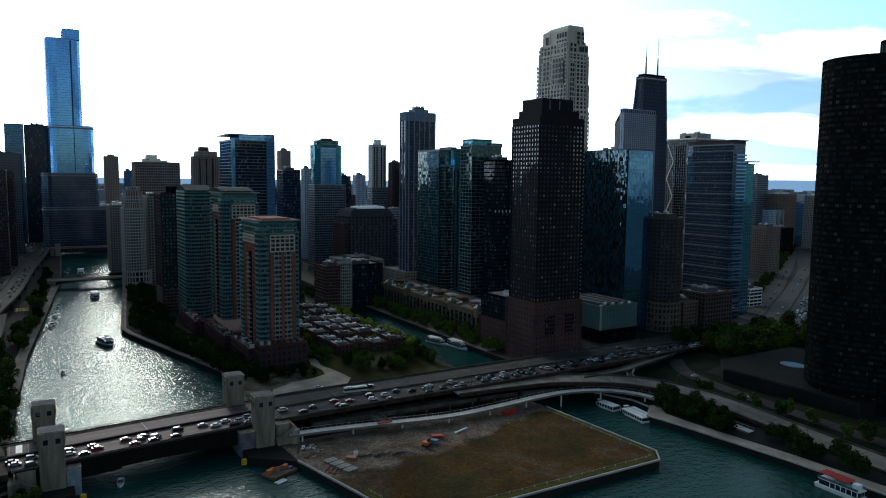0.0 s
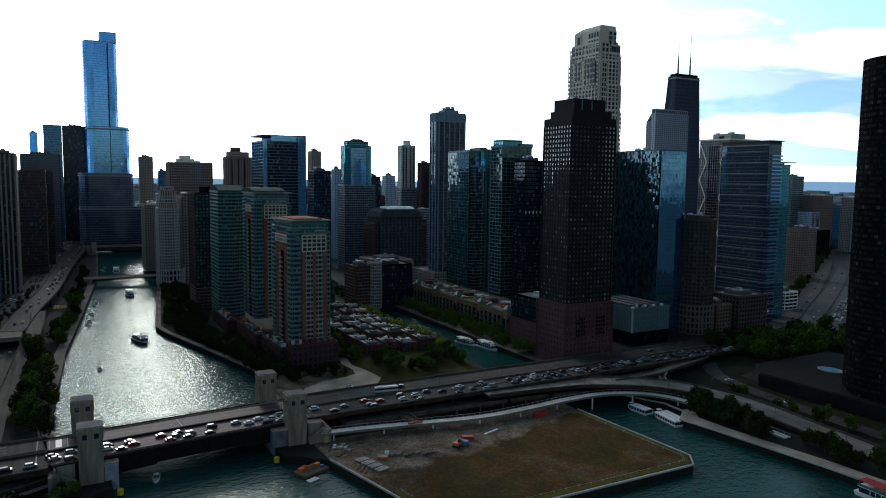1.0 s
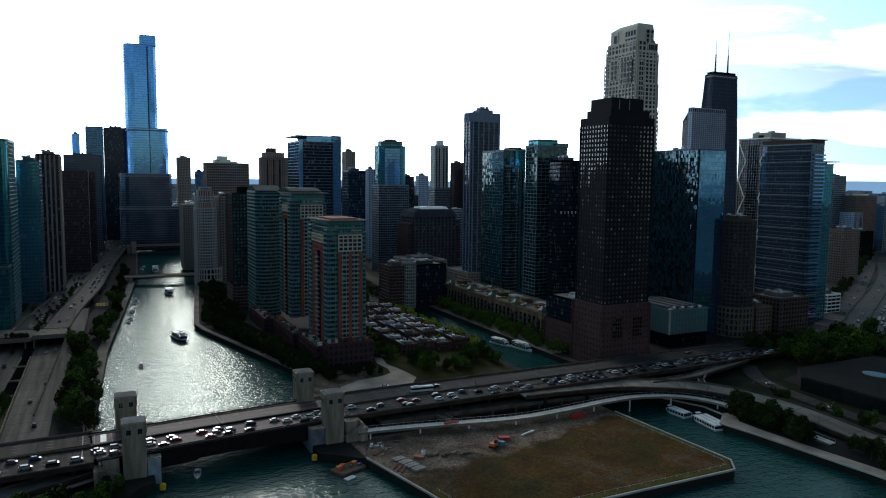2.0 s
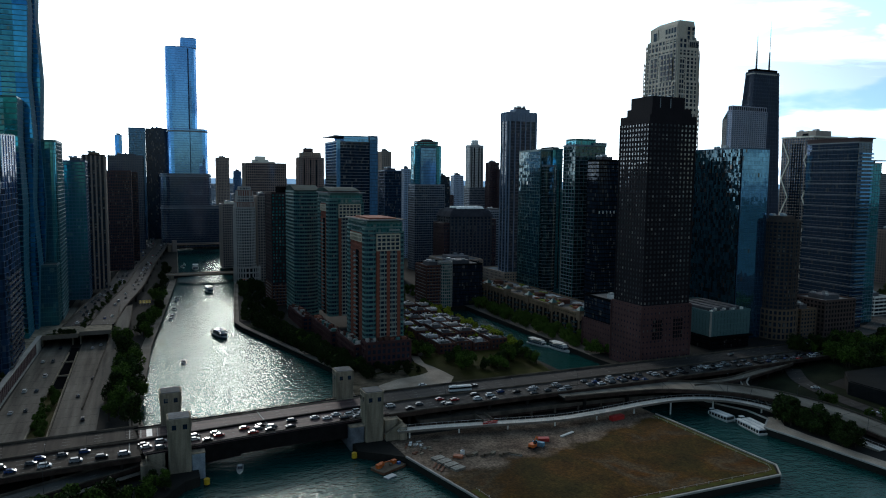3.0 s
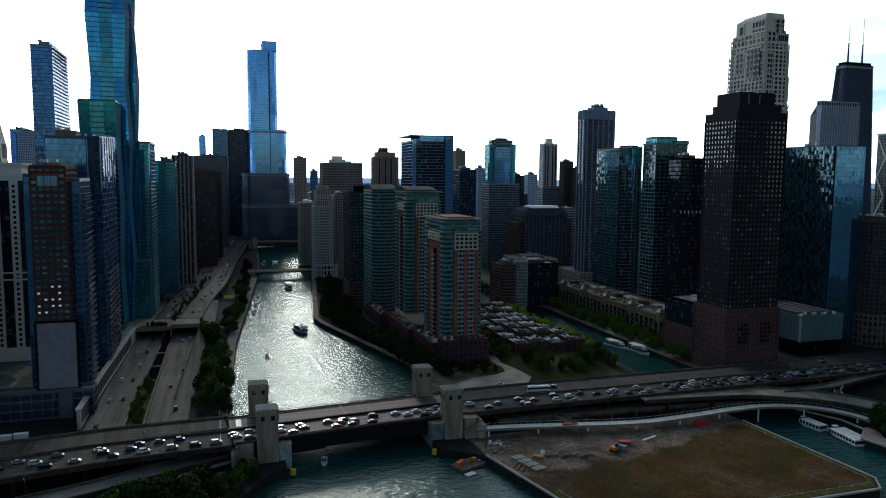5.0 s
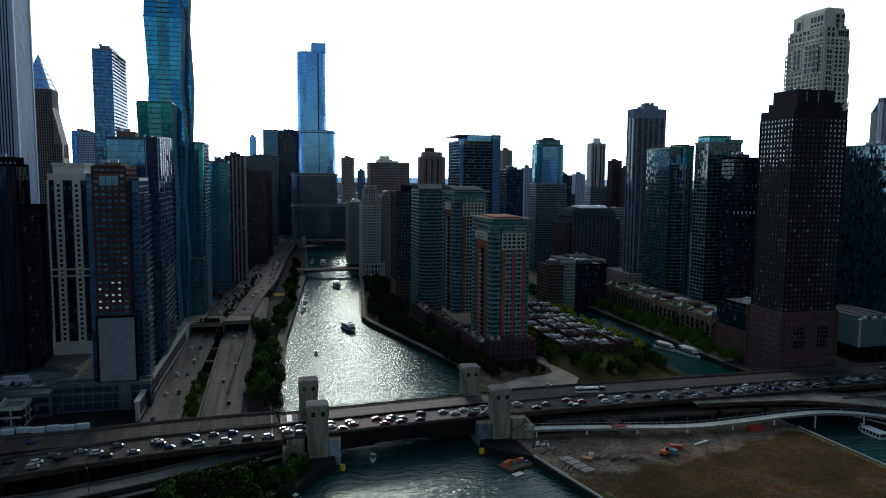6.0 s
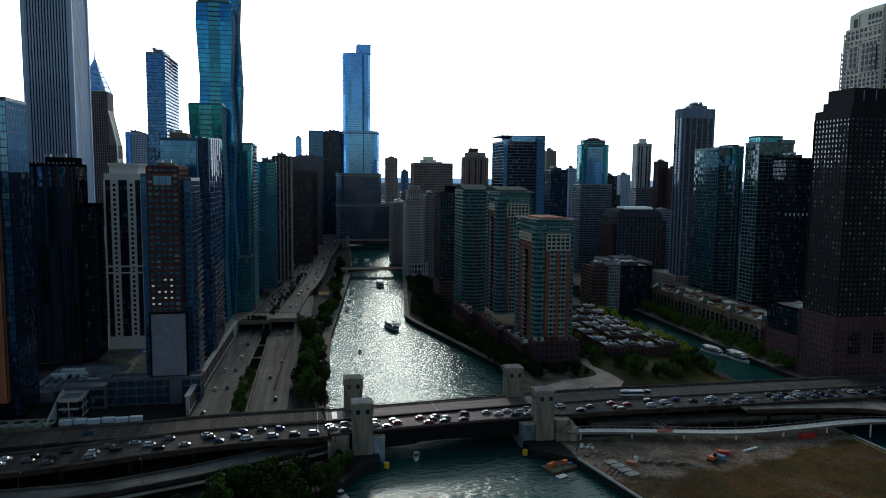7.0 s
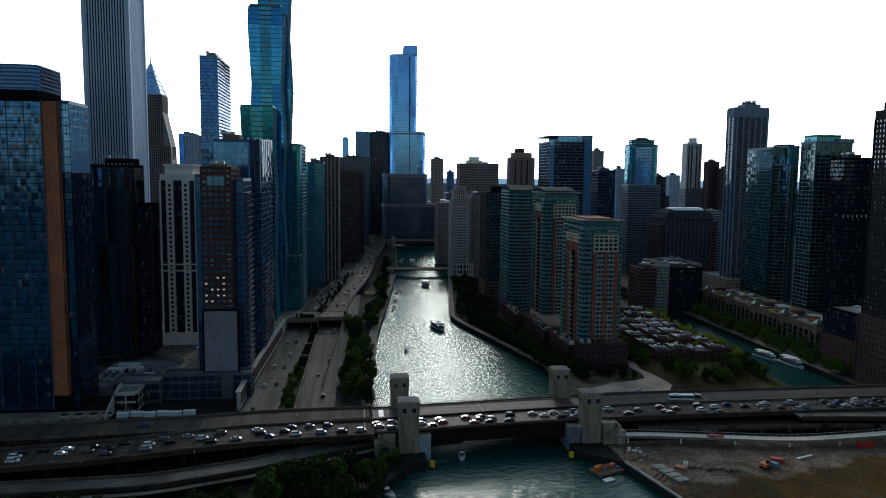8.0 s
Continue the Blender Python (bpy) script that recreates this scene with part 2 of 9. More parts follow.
def water_material():
    m, nt, p = nodes_of("river_water")
    N, L = nt.nodes.new, nt.links.new
    tc = N("ShaderNodeTexCoord")
    mp = N("ShaderNodeMapping")
    mp.inputs["Scale"].default_value = (0.8, 1.2, 1)
    L(tc.outputs["Object"], mp.inputs[0])
    a, b, c = N("ShaderNodeTexNoise"), N("ShaderNodeTexNoise"), N("ShaderNodeTexNoise")
    for n, s, d in ((a, 0.26, 3), (b, 0.8, 3), (c, 0.018, 3)):
        n.inputs["Scale"].default_value, n.inputs["Detail"].default_value = s, d
        L(mp.outputs[0], n.inputs["Vector"])
    mixh = N("ShaderNodeMath")
    mixh.operation = "MULTIPLY_ADD"
    mixh.inputs[1].default_value = 2.0
    L(a.outputs["Fac"], mixh.inputs[0]), L(b.outputs["Fac"], mixh.inputs[2])
    bp = N("ShaderNodeBump")
    bp.inputs["Strength"].default_value, bp.inputs["Distance"].default_value = 0.92, 0.35
    L(mixh.outputs[0], bp.inputs["Height"])
    r = N("ShaderNodeValToRGB")
    r.color_ramp.elements[0].color, r.color_ramp.elements[1].color = (0.003, 0.034, 0.031, 1), (0.005, 0.053, 0.047, 1)
    L(c.outputs["Fac"], r.inputs[0])
    body, gloss, fres, half, mix = N("ShaderNodeBsdfDiffuse"), N("ShaderNodeBsdfGlossy"), N("ShaderNodeFresnel"), N("ShaderNodeMath"), N("ShaderNodeMixShader")
    L(r.outputs[0], body.inputs["Color"]), L(bp.outputs[0], gloss.inputs["Normal"]), L(bp.outputs[0], fres.inputs["Normal"])
    gloss.inputs["Color"].default_value = (0.90, 1.0, 0.97, 1)
    gloss.inputs["Roughness"].default_value, fres.inputs["IOR"].default_value = 0.15, 1.33
    half.operation = "MULTIPLY"
    half.inputs[1].default_value = 0.66
    cap = N("ShaderNodeMath")        # steep waves hide one another at low angles
    cap.operation = "MINIMUM"
    cap.inputs[1].default_value = 0.135
    L(fres.outputs[0], half.inputs[0]), L(half.outputs[0], cap.inputs[0]), L(cap.outputs[0], mix.inputs[0])
    L(body.outputs[0], mix.inputs[1]), L(gloss.outputs[0], mix.inputs[2])
    L(mix.outputs[0], nt.nodes["Material Output"].inputs["Surface"])
    nt.nodes.remove(p)
    return m


WATER = water_material()
CONCRETE = surface("weathered_concrete", (0.285, 0.235, 0.172), 0.9, 0.5, 0.35, 2.5, 0.5, streak=True)
PALE = surface("pale_concrete", (0.40, 0.37, 0.33), 0.8, 0.2, 0.1, 1.5, 0.15)
DARKSTEEL = surface("dark_painted_steel", (0.012, 0.010, 0.010), 0.8, 0.4, 0.3, 2.0, 0.2, spec=0.1)
ASPHALT = surface("asphalt", (0.040, 0.033, 0.030), 0.8, 0.5, 0.35, 1.2, 0.15, spec=0.2, stretch=(0.06, 1, 1))
WORNROAD = surface("worn_tan_road", (0.054, 0.041, 0.032), 0.85, 0.5, 0.3, 1.2, 0.1, spec=0.15, stretch=(1, 0.06, 1))
PARAPET = surface("stained_parapet", (0.105, 0.086, 0.068), 0.9, 0.45, 0.15, 1.5, 0.2, streak=True)
BRIDGEDECK = surface("bridge_deck", (0.105, 0.060, 0.056), 0.7, 0.4, 0.4, 2.0, 0.1, spec=0.25, stretch=(0.06, 1, 1))
PAVING = surface("paving", (0.23, 0.19, 0.15), 0.85, 0.3, 0.06, 2.0, 0.15)
PATHTAN = surface("tan_gravel_path", (0.44, 0.345, 0.265), 0.95, 0.3, 0.08, 1.5, 0.3)
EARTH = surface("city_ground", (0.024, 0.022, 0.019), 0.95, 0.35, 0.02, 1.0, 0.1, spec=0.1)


def field_material():
    """Trodden turf: rust-brown dry grass, olive patches and bare grey soil, with fine tufts."""
    m, nt, p = nodes_of("dry_turf")
    N, L = nt.nodes.new, nt.links.new
    tc = N("ShaderNodeTexCoord")
    a, b, c = N("ShaderNodeTexNoise"), N("ShaderNodeTexNoise"), N("ShaderNodeTexNoise")
    for n, s, d, w in ((a, 0.030, 7, 0.6), (b, 0.9, 5, 0.0), (c, 0.075, 6, 0.4)):
        n.inputs["Scale"].default_value, n.inputs["Detail"].default_value, n.inputs["Distortion"].default_value = s, d, w
        L(tc.outputs["Object"], n.inputs["Vector"])
    r = N("ShaderNodeValToRGB")
    e = r.color_ramp.elements
    e[0].position, e[1].position = 0.34, 0.70
    e[0].color, e[1].color = (0.034, 0.026, 0.004, 1), (0.092, 0.034, 0.004, 1)
    for pos, col in ((0.45, (0.056, 0.033, 0.005, 1)), (0.54, (0.082, 0.036, 0.005, 1)), (0.62, (0.080, 0.054, 0.028, 1))):
        k = e.new(pos)
        k.color = col
    L(a.outputs["Fac"], r.inputs[0])
    mx = N("ShaderNodeMix")
    mx.data_type, mx.blend_type = "RGBA", "OVERLAY"
    mx.inputs["Factor"].default_value = 0.75
    L(r.outputs[0], mx.inputs["A"]), L(b.outputs["Fac"], mx.inputs["B"])
    m2 = N("ShaderNodeMix")
    m2.data_type, m2.blend_type = "RGBA", "OVERLAY"
    m2.inputs["Factor"].default_value = 0.8
    L(mx.outputs["Result"], m2.inputs["A"]), L(c.outputs["Fac"], m2.inputs["B"])
    # packed gravel north of a ragged line that bends across the pier
    sep = N("ShaderNodeSeparateXYZ")
    L(tc.outputs["Object"], sep.inputs[0])

    def calc(op, u, v, w=None):
        n = N("ShaderNodeMath")
        n.operation = op
        for k, val in enumerate((u, v, w)):
            if isinstance(val, (int, float)):
                n.inputs[k].default_value = val
            elif val is not None:
                L(val, n.inputs[k])
        return n.outputs[0]
    x = calc("SUBTRACT", sep.outputs[0], 113.0)
    line = calc("MULTIPLY_ADD", calc("MULTIPLY", x, x), 0.0014, calc("MULTIPLY_ADD", x, 0.06, 252.0))
    d = calc("SUBTRACT", sep.outputs[1], line)
    e1, e2 = N("ShaderNodeTexNoise"), N("ShaderNodeTexNoise")
    for n, sc in ((e1, 0.06), (e2, 0.35)):
        n.inputs["Scale"].default_value, n.inputs["Detail"].default_value = sc, 6
        L(tc.outputs["Object"], n.inputs["Vector"])
    d = calc("ADD", d, calc("MULTIPLY_ADD", e1.outputs["Fac"], 22.0, -11.0))
    d = calc("ADD", d, calc("MULTIPLY_ADD", e2.outputs["Fac"], 7.0, -3.5))
    mask = N("ShaderNodeMapRange")
    mask.inputs["From Min"].default_value, mask.inputs["From Max"].default_value = -2.5, 2.5
    L(d, mask.inputs["Value"])
    stone = N("ShaderNodeValToRGB")
    stone.color_ramp.elements[0].position, stone.color_ramp.elements[1].position = 0.32, 0.70
    stone.color_ramp.elements[0].color, stone.color_ramp.elements[1].color = (0.090, 0.060, 0.043, 1), (0.275, 0.195, 0.138, 1)
    L(c.outputs["Fac"], stone.inputs[0])
    grit = N("ShaderNodeMix")
    grit.data_type, grit.blend_type = "RGBA", "OVERLAY"
    grit.inputs["Factor"].default_value = 0.85
    L(stone.outputs[0], grit.inputs["A"]), L(b.outputs["Fac"], grit.inputs["B"])
    site = N("ShaderNodeMix")
    site.data_type = "RGBA"
    L(mask.outputs[0], site.inputs["Factor"]), L(m2.outputs["Result"], site.inputs["A"]), L(grit.outputs["Result"], site.inputs["B"])
    tuft, clump = N("ShaderNodeTexNoise"), N("ShaderNodeTexNoise")
    for n, sc in ((tuft, 3.2), (clump, 0.45)):
        n.inputs["Scale"].default_value, n.inputs["Detail"].default_value, n.inputs["Roughness"].default_value = sc, 4, 0.7
        L(tc.outputs["Object"], n.inputs["Vector"])
    speck = calc("MULTIPLY", calc("MULTIPLY_ADD", tuft.outputs["Fac"], 1.7, 0.10), calc("MULTIPLY_ADD", clump.outputs["Fac"], 1.8, 0.02))
    dapple = N("ShaderNodeVectorMath")
    dapple.operation = "SCALE"
    L(site.outputs["Result"], dapple.inputs[0]), L(calc("MINIMUM", calc("MAXIMUM", speck, 0.25), 2.4), dapple.inputs["Scale"])
    L(dapple.outputs[0], p.inputs["Base Color"])
    p.inputs["Roughness"].default_value, p.inputs["Specular IOR Level"].default_value = 0.95, 0.1
    bp = N("ShaderNodeBump")
    bp.inputs["Strength"].default_value, bp.inputs["Distance"].default_value = 0.6, 0.2
    L(b.outputs["Fac"], bp.inputs["Height"]), L(bp.outputs[0], p.inputs["Normal"])
    return m


DRYGRASS = field_material()
# lawn with the shade of trees and ramps put into its colour
SHADELAWN = surface("shaded_lawn", (0.013, 0.018, 0.008), 0.95, 0.5, 0.08, 2.0, 0.4)
GRASS = surface("grass", (0.048, 0.044, 0.010), 0.95, 0.5, 0.06, 2.0, 0.4)
ROOF = surface("roof_membrane", (0.16, 0.16, 0.16), 0.85, 0.4, 0.1, 0.8, 0.1, per_object=0.4)
LIGHTROOF = surface("light_roof", (0.50, 0.50, 0.50), 0.7, 0.3, 0.12, 0.8, 0.1)
WHITE = surface("white_paint", (0.80, 0.77, 0.72), 0.5, 0.12, 0.3, 2.0, 0.05)
LINE = surface("road_paint", (0.22, 0.215, 0.20), 0.7, 0.3, 0.4, 3.0, 0.0)
YELLOW = surface("yellow_paint", (0.70, 0.42, 0.02), 0.5, 0.2, 0.5, 2.0, 0.05)
ORANGE = surface("orange_paint", (0.65, 0.13, 0.02), 0.5, 0.2, 0.5, 2.0, 0.05)
REDP = surface("red_paint", (0.45, 0.03, 0.025), 0.5, 0.2, 0.5, 2.0, 0.05)
BLUEP = surface("blue_paint", (0.03, 0.12, 0.35), 0.5, 0.2, 0.5, 2.0, 0.05)
RUBBER = surface("rubber", (0.018, 0.018, 0.018), 0.8, 0.2, 1.0, 5.0, 0.0)
TIMBER = surface("old_timber", (0.16, 0.12, 0.085), 0.85, 0.35, 0.4, 3.0, 0.2)
GALV = surface("galvanised_steel", (0.38, 0.40, 0.42), 0.45, 0.2, 0.3, 2.0, 0.05, metal=0.6)
BARK = surface("bark", (0.07, 0.05, 0.035), 0.95, 0.3, 1.0, 4.0, 0.4)
LEAF = foliage("leaf_green", (0.052, 0.088, 0.015))
LEAFDARK = foliage("leaf_dark", (0.023, 0.038, 0.010))
LEAFYELLOW = foliage("leaf_yellow_green", (0.27, 0.31, 0.03))
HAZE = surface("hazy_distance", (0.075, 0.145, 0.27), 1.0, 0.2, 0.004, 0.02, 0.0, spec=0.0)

# facade materials
BROWNSTONE = surface("brown_granite", (0.019, 0.0145, 0.0175), 0.75, 0.2, 0.04, 1.0, 0.05, spec=0.1)
PINKBRICK = surface("pink_granite", (0.100, 0.048, 0.047), 0.8, 0.2, 0.05, 1.0, 0.05, spec=0.2)
LIMESTONE = surface("limestone", (0.68, 0.55, 0.445), 0.8, 0.12, 0.04, 1.0, 0.05, streak=True)
CREAM = surface("cream_precast", (0.87, 0.79, 0.66), 0.8, 0.12, 0.04, 1.0, 0.05, streak=True)
REDBRICK = surface("red_brick", (0.24, 0.085, 0.055), 0.85, 0.2, 0.05, 1.5, 0.1)
DARKBRICK = surface("dark_brick", (0.11, 0.050, 0.038), 0.85, 0.2, 0.05, 1.5, 0.1)
TANBRICK = surface("tan_brick", (0.21, 0.145, 0.10), 0.85, 0.2, 0.05, 1.5, 0.1)
BROWNMETAL = surface("brown_metal_panel", (0.078, 0.040, 0.040), 0.6, 0.2, 0.05, 1.0, 0.0, spec=0.25)
BLACKMETAL = surface("black_anodised_metal", (0.008, 0.008, 0.009), 0.8, 0.2, 0.05, 1.0, 0.0, spec=0.0)
GREYMETAL = surface("grey_metal_panel", (0.20, 0.22, 0.25), 0.5, 0.15, 0.05, 1.0, 0.0, metal=0.2)
GREYSTONE = surface("grey_granite", (0.44, 0.51, 0.63), 0.7, 0.12, 0.03, 1.0, 0.05, streak=True)
GREENMETAL = surface("green_patina_metal", (0.058, 0.155, 0.142), 0.6, 0.2, 0.05, 1.0, 0.0)
TEALMETAL = surface("teal_spandrel", (0.035, 0.11, 0.12), 0.4, 0.2, 0.05, 1.0, 0.0)
BLUEMETAL = surface("blue_spandrel", (0.03, 0.07, 0.13), 0.4, 0.2, 0.05, 1.0, 0.0)
BALCONY = surface("balcony_concrete", (0.20, 0.22, 0.25), 0.8, 0.2, 0.05, 1.0, 0.05)
COPPERSTRIP = surface("orange_brown_panel", (0.34, 0.105, 0.045), 0.6, 0.3, 0.12, 0.6, 0.05)
G_DARK = glass("dark_glass", (0.018, 0.034, 0.060), 0.30, (1.5, 3.2), 0.10, tilt=0.02, vary=0.35, spec=0.25)
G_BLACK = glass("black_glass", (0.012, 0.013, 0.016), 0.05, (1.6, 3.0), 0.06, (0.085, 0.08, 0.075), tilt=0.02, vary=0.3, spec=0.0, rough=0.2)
G_BLUE = glass("blue_glass", (0.060, 0.195, 0.43), 0.85, (1.5, 3.6), 0.03, (0.10, 0.15, 0.22), tilt=0.008)
G_SKY = glass("silver_blue_glass", (0.11, 0.31, 0.62), 0.9, (1.5, 3.6), 0.0, tilt=0.008, vary=0.10)
G_TEAL = glass("teal_glass", (0.030, 0.22, 0.29), 0.7, (1.5, 3.3), 0.05, (0.1, 0.2, 0.2), tilt=0.012)
G_GREEN = glass("green_glass", (0.040, 0.19, 0.20), 0.55, (1.6, 3.1), 0.10, (0.22, 0.26, 0.24), tilt=0.02, vary=0.35)
G_WARM = glass("grey_window_glass", (0.145, 0.158, 0.172), 0.6, (3.0, 2.9), 0.12, (0.30, 0.29, 0.27), tilt=0.02, vary=0.35)
G_MIRROR = glass("mirror_glass", (0.13, 0.32, 0.56), 0.9, (1.5, 3.0), 0.01, tilt=0.010, wave=0.022, rough=0.03)
G_NAVY = glass("navy_glass", (0.038, 0.115, 0.25), 0.75, (1.5, 3.2), 0.03, (0.08, 0.12, 0.18), tilt=0.02, vary=0.3)
G_VISTA = glass("vista_glass", (0.030, 0.235, 0.45), 0.9, (1.5, 3.4), 0.0, tilt=0.007, vary=0.14)
CLEAR = glass("rail_glass", (0.16, 0.22, 0.25), 0.5, (1.4, 1.2), 0.0, tilt=0.02)
CARGLASS = glass("car_glass", (0.02, 0.022, 0.025), 0.2, (3, 3), 0.0, tilt=0.0)
G_WINDOW = glass("window_glass", (0.042, 0.140, 0.200), 0.55, (3.02, 3.1), 0.08, (0.20, 0.24, 0.27), tilt=0.02, vary=0.5)
PLANTGREY = surface("plant_room_panel", (0.10, 0.10, 0.11), 0.8, 0.2, 0.1, 1.0, 0.0)
WARMSTONE = surface("warm_grey_stone", (0.34, 0.285, 0.25), 0.8, 0.2, 0.05, 1.0, 0.05, streak=True)
G_SLATE = glass("slate_glass", (0.032, 0.064, 0.120), 0.50, (1.6, 3.1), 0.04, (0.08, 0.09, 0.10), tilt=0.015, vary=0.15)
G_DEEP = glass("deep_blue_glass", (0.036, 0.110, 0.240), 0.85, (1.5, 3.2), 0.02, tilt=0.035, wave=0.03, vary=0.5)
PODIUMGREY = surface("podium_concrete", (0.095, 0.098, 0.104), 0.8, 0.3, 0.1, 1.5, 0.1, streak=True)
G_RIPPLE = glass("rippled_blue_glass", (0.036, 0.125, 0.31), 0.9, (1.8, 3.3), 0.0, tilt=0.035, wave=0.14, vary=0.40)
G_LAKE = glass("bronze_black_glass", (0.014, 0.0155, 0.018), 0.04, (1.7, 2.95), 0.08, (0.045, 0.041, 0.038), tilt=0.03, vary=0.65, spec=0.0, rough=0.2)
G_DAPPLE = glass("dappled_dark_glass", (0.030, 0.078, 0.105), 0.6, (1.5, 3.0), 0.05, (0.05, 0.035, 0.03), tilt=0.09, wave=0.12, vary=0.8)
# tall panes and the brown blind colour paint reflections in upright streaks
G_STREAK = glass("streaked_dark_glass", (0.050, 0.085, 0.115), 0.6, (2.3, 34.0), 0.22, (0.060, 0.036, 0.026), tilt=0.09, wave=0.05, vary=0.8)
G_FOLD = glass("folded_navy_glass", (0.016, 0.040, 0.085), 0.12, (1.5, 3.3), 0.03, (0.05, 0.07, 0.10), tilt=0.03, vary=0.6, spec=0.08)
G_PANE = glass("navy_window_pane", (0.008, 0.016, 0.034), 0.12, (2.2, 3.7), 0.05, (0.16, 0.17, 0.16), tilt=0.02, vary=0.6, spec=0.12)
G_AQUA = glass("bright_teal_glass", (0.024, 0.30, 0.42), 0.92, (1.5, 3.4), 0.0, tilt=0.01, vary=0.14)
# part of the sky's brightness is put into this glass's own tint
G_BRIGHT = glass("bright_blue_glass", (0.15, 0.40, 0.68), 0.45, (1.5, 3.4), 0.0, tilt=0.012, vary=0.16)
G_PINE = glass("pine_glass", (0.014, 0.052, 0.064), 0.55, (1.6, 3.1), 0.10, (0.10, 0.13, 0.12), tilt=0.03, vary=0.5)
DARKSLAB = surface("dark_balcony_slab", (0.085, 0.090, 0.10), 0.8, 0.25, 0.05, 1.0, 0.05)
MAUVE = surface("mauve_grey_precast", (0.36, 0.35, 0.41), 0.8, 0.12, 0.03, 1.0, 0.03)
TANSTONE = surface("tan_concrete", (0.42, 0.305, 0.235), 0.85, 0.2, 0.05, 1.5, 0.05, streak=True)

# ---- mesh helpers ----
class Geo:
    """Gathers boxes, prisms and tubes into one mesh."""

    def __init__(self):
        self.v, self.f = [], []

    def add(self, verts, faces):
        n = len(self.v)
        self.v.extend(verts)
        self.f.extend([tuple(i + n for i in q) for q in faces])

    def box(self, x0, x1, y0, y1, z0, z1):
        self.prism([(x0, y0), (x1, y0), (x1, y1), (x0, y1)], z0, z1)
        return self

    def prism(self, poly, z0, z1, top=None):
        n = len(poly)
        top = top or poly
        self.add([(x, y, z0) for x, y in poly] + [(x, y, z1) for x, y in top],
                 [(i, (i + 1) % n, n + (i + 1) % n, n + i) for i in range(n)] + [tuple(range(n - 1, -1, -1)), tuple(range(n, 2 * n))])
        return self

    def beam(self, p, q, w, h):
        """A straight bar from p to q, w wide and h deep."""
        p, q = Vector(p), Vector(q)
        d = (q - p).normalized()
        side = d.cross(Vector((0, 0, 1)))
        side = Vector((1, 0, 0)) if side.length < 1e-4 else side.normalized()
        up = side.cross(d)
        c = [side * (sx * w / 2) + up * (sz * h / 2) for sx, sz in ((-1, -1), (1, -1), (1, 1), (-1, 1))]
        self.add([tuple(p + k) for k in c] + [tuple(q + k) for k in c], [(0, 1, 5, 4), (1, 2, 6, 5), (2, 3, 7, 6), (3, 0, 4, 7), (3, 2, 1, 0), (4, 5, 6, 7)])
        return self

    def tube(self, p, q, r0, r1=None, n=10):
        p, q = Vector(p), Vector(q)
        r1 = r0 if r1 is None else r1
        d = (q - p).normalized()
        a = d.orthogonal().normalized()
        b = d.cross(a)
        ring = [a * math.cos(2 * math.pi * i / n) + b * math.sin(2 * math.pi * i / n) for i in range(n)]
        self.add([tuple(p + k * r0) for k in ring] + [tuple(q + k * r1) for k in ring],
                 [(i, (i + 1) % n, n + (i + 1) % n, n + i) for i in range(n)] + [tuple(range(n - 1, -1, -1)), tuple(range(n, 2 * n))])
        return self

    def profile(self, pts, x0, x1):
        """A profile in y and z, drawn out along x."""
        n = len(pts)
        self.add([(x0, y, z) for y, z in pts] + [(x1, y, z) for y, z in pts],
                 [(i, n + i, n + (i + 1) % n, (i + 1) % n) for i in range(n)] + [tuple(range(n)), tuple(range(2 * n - 1, n - 1, -1))])
        return self

    def mesh(self, name, mat, smooth=False):
        me = bpy.data.meshes.new(name)
        me.from_pydata(self.v, [], self.f)
        me.materials.append(mat)
        if smooth:
            me.polygons.foreach_set("use_smooth", [True] * len(me.polygons))
        me.update()
        return me


def part(name, geo, mat, parent, label="", smooth=False, kind=""):
    """One mesh object under a thing or a part."""
    ob = new(name, geo.mesh(name, mat, smooth) if isinstance(geo, Geo) else geo)
    ob.parent = parent
    return tagged(ob, label, kind=kind)


def thing(name, label, category, x=0, y=0, z=0, yaw=0, group="", kind=""):
    ob = new(name)
    ob.empty_display_size = 1
    ob.matrix_basis = pose(x, y, z, 0, 0, yaw)
    return tagged(ob, label, category, group, kind)


def offset(poly, d):
    """A convex outline moved outwards by d."""
    n, res = len(poly), []
    for i in range(n):
        a, b, c = Vector(poly[i - 1]), Vector(poly[i]), Vector(poly[(i + 1) % n])
        e1, e2 = (b - a).normalized(), (c - b).normalized()
        n1, n2 = Vector((e1.y, -e1.x)), Vector((e2.y, -e2.x))
        m = n1 + n2
        k = 2 * d / max(m.length_squared, 0.3)
        res.append((b.x + m.x * k, b.y + m.y * k))
    return res


def rect(x0, x1, y0, y1, cut=0.0):
    if not cut:
        return [(x0, y0), (x1, y0), (x1, y1), (x0, y1)]
    c = cut
    return [(x0 + c, y0), (x1 - c, y0), (x1, y0 + c), (x1, y1 - c), (x1 - c, y1), (x0 + c, y1), (x0, y1 - c), (x0, y0 + c)]


def rounded(x0, x1, y0, y1, r, n=4):
    res = []
    for cx, cy, a0 in ((x0 + r, y0 + r, 180), (x1 - r, y0 + r, 270), (x1 - r, y1 - r, 0), (x0 + r, y1 - r, 90)):
        for i in range(n + 1):
            a = radians(a0 + 90 * i / n)
            res.append((cx + r * math.cos(a), cy + r * math.sin(a)))
    return res


def circle(cx, cy, r, n=28):
    return [(cx + r * math.cos(2 * math.pi * i / n), cy + r * math.sin(2 * math.pi * i / n)) for i in range(n)]


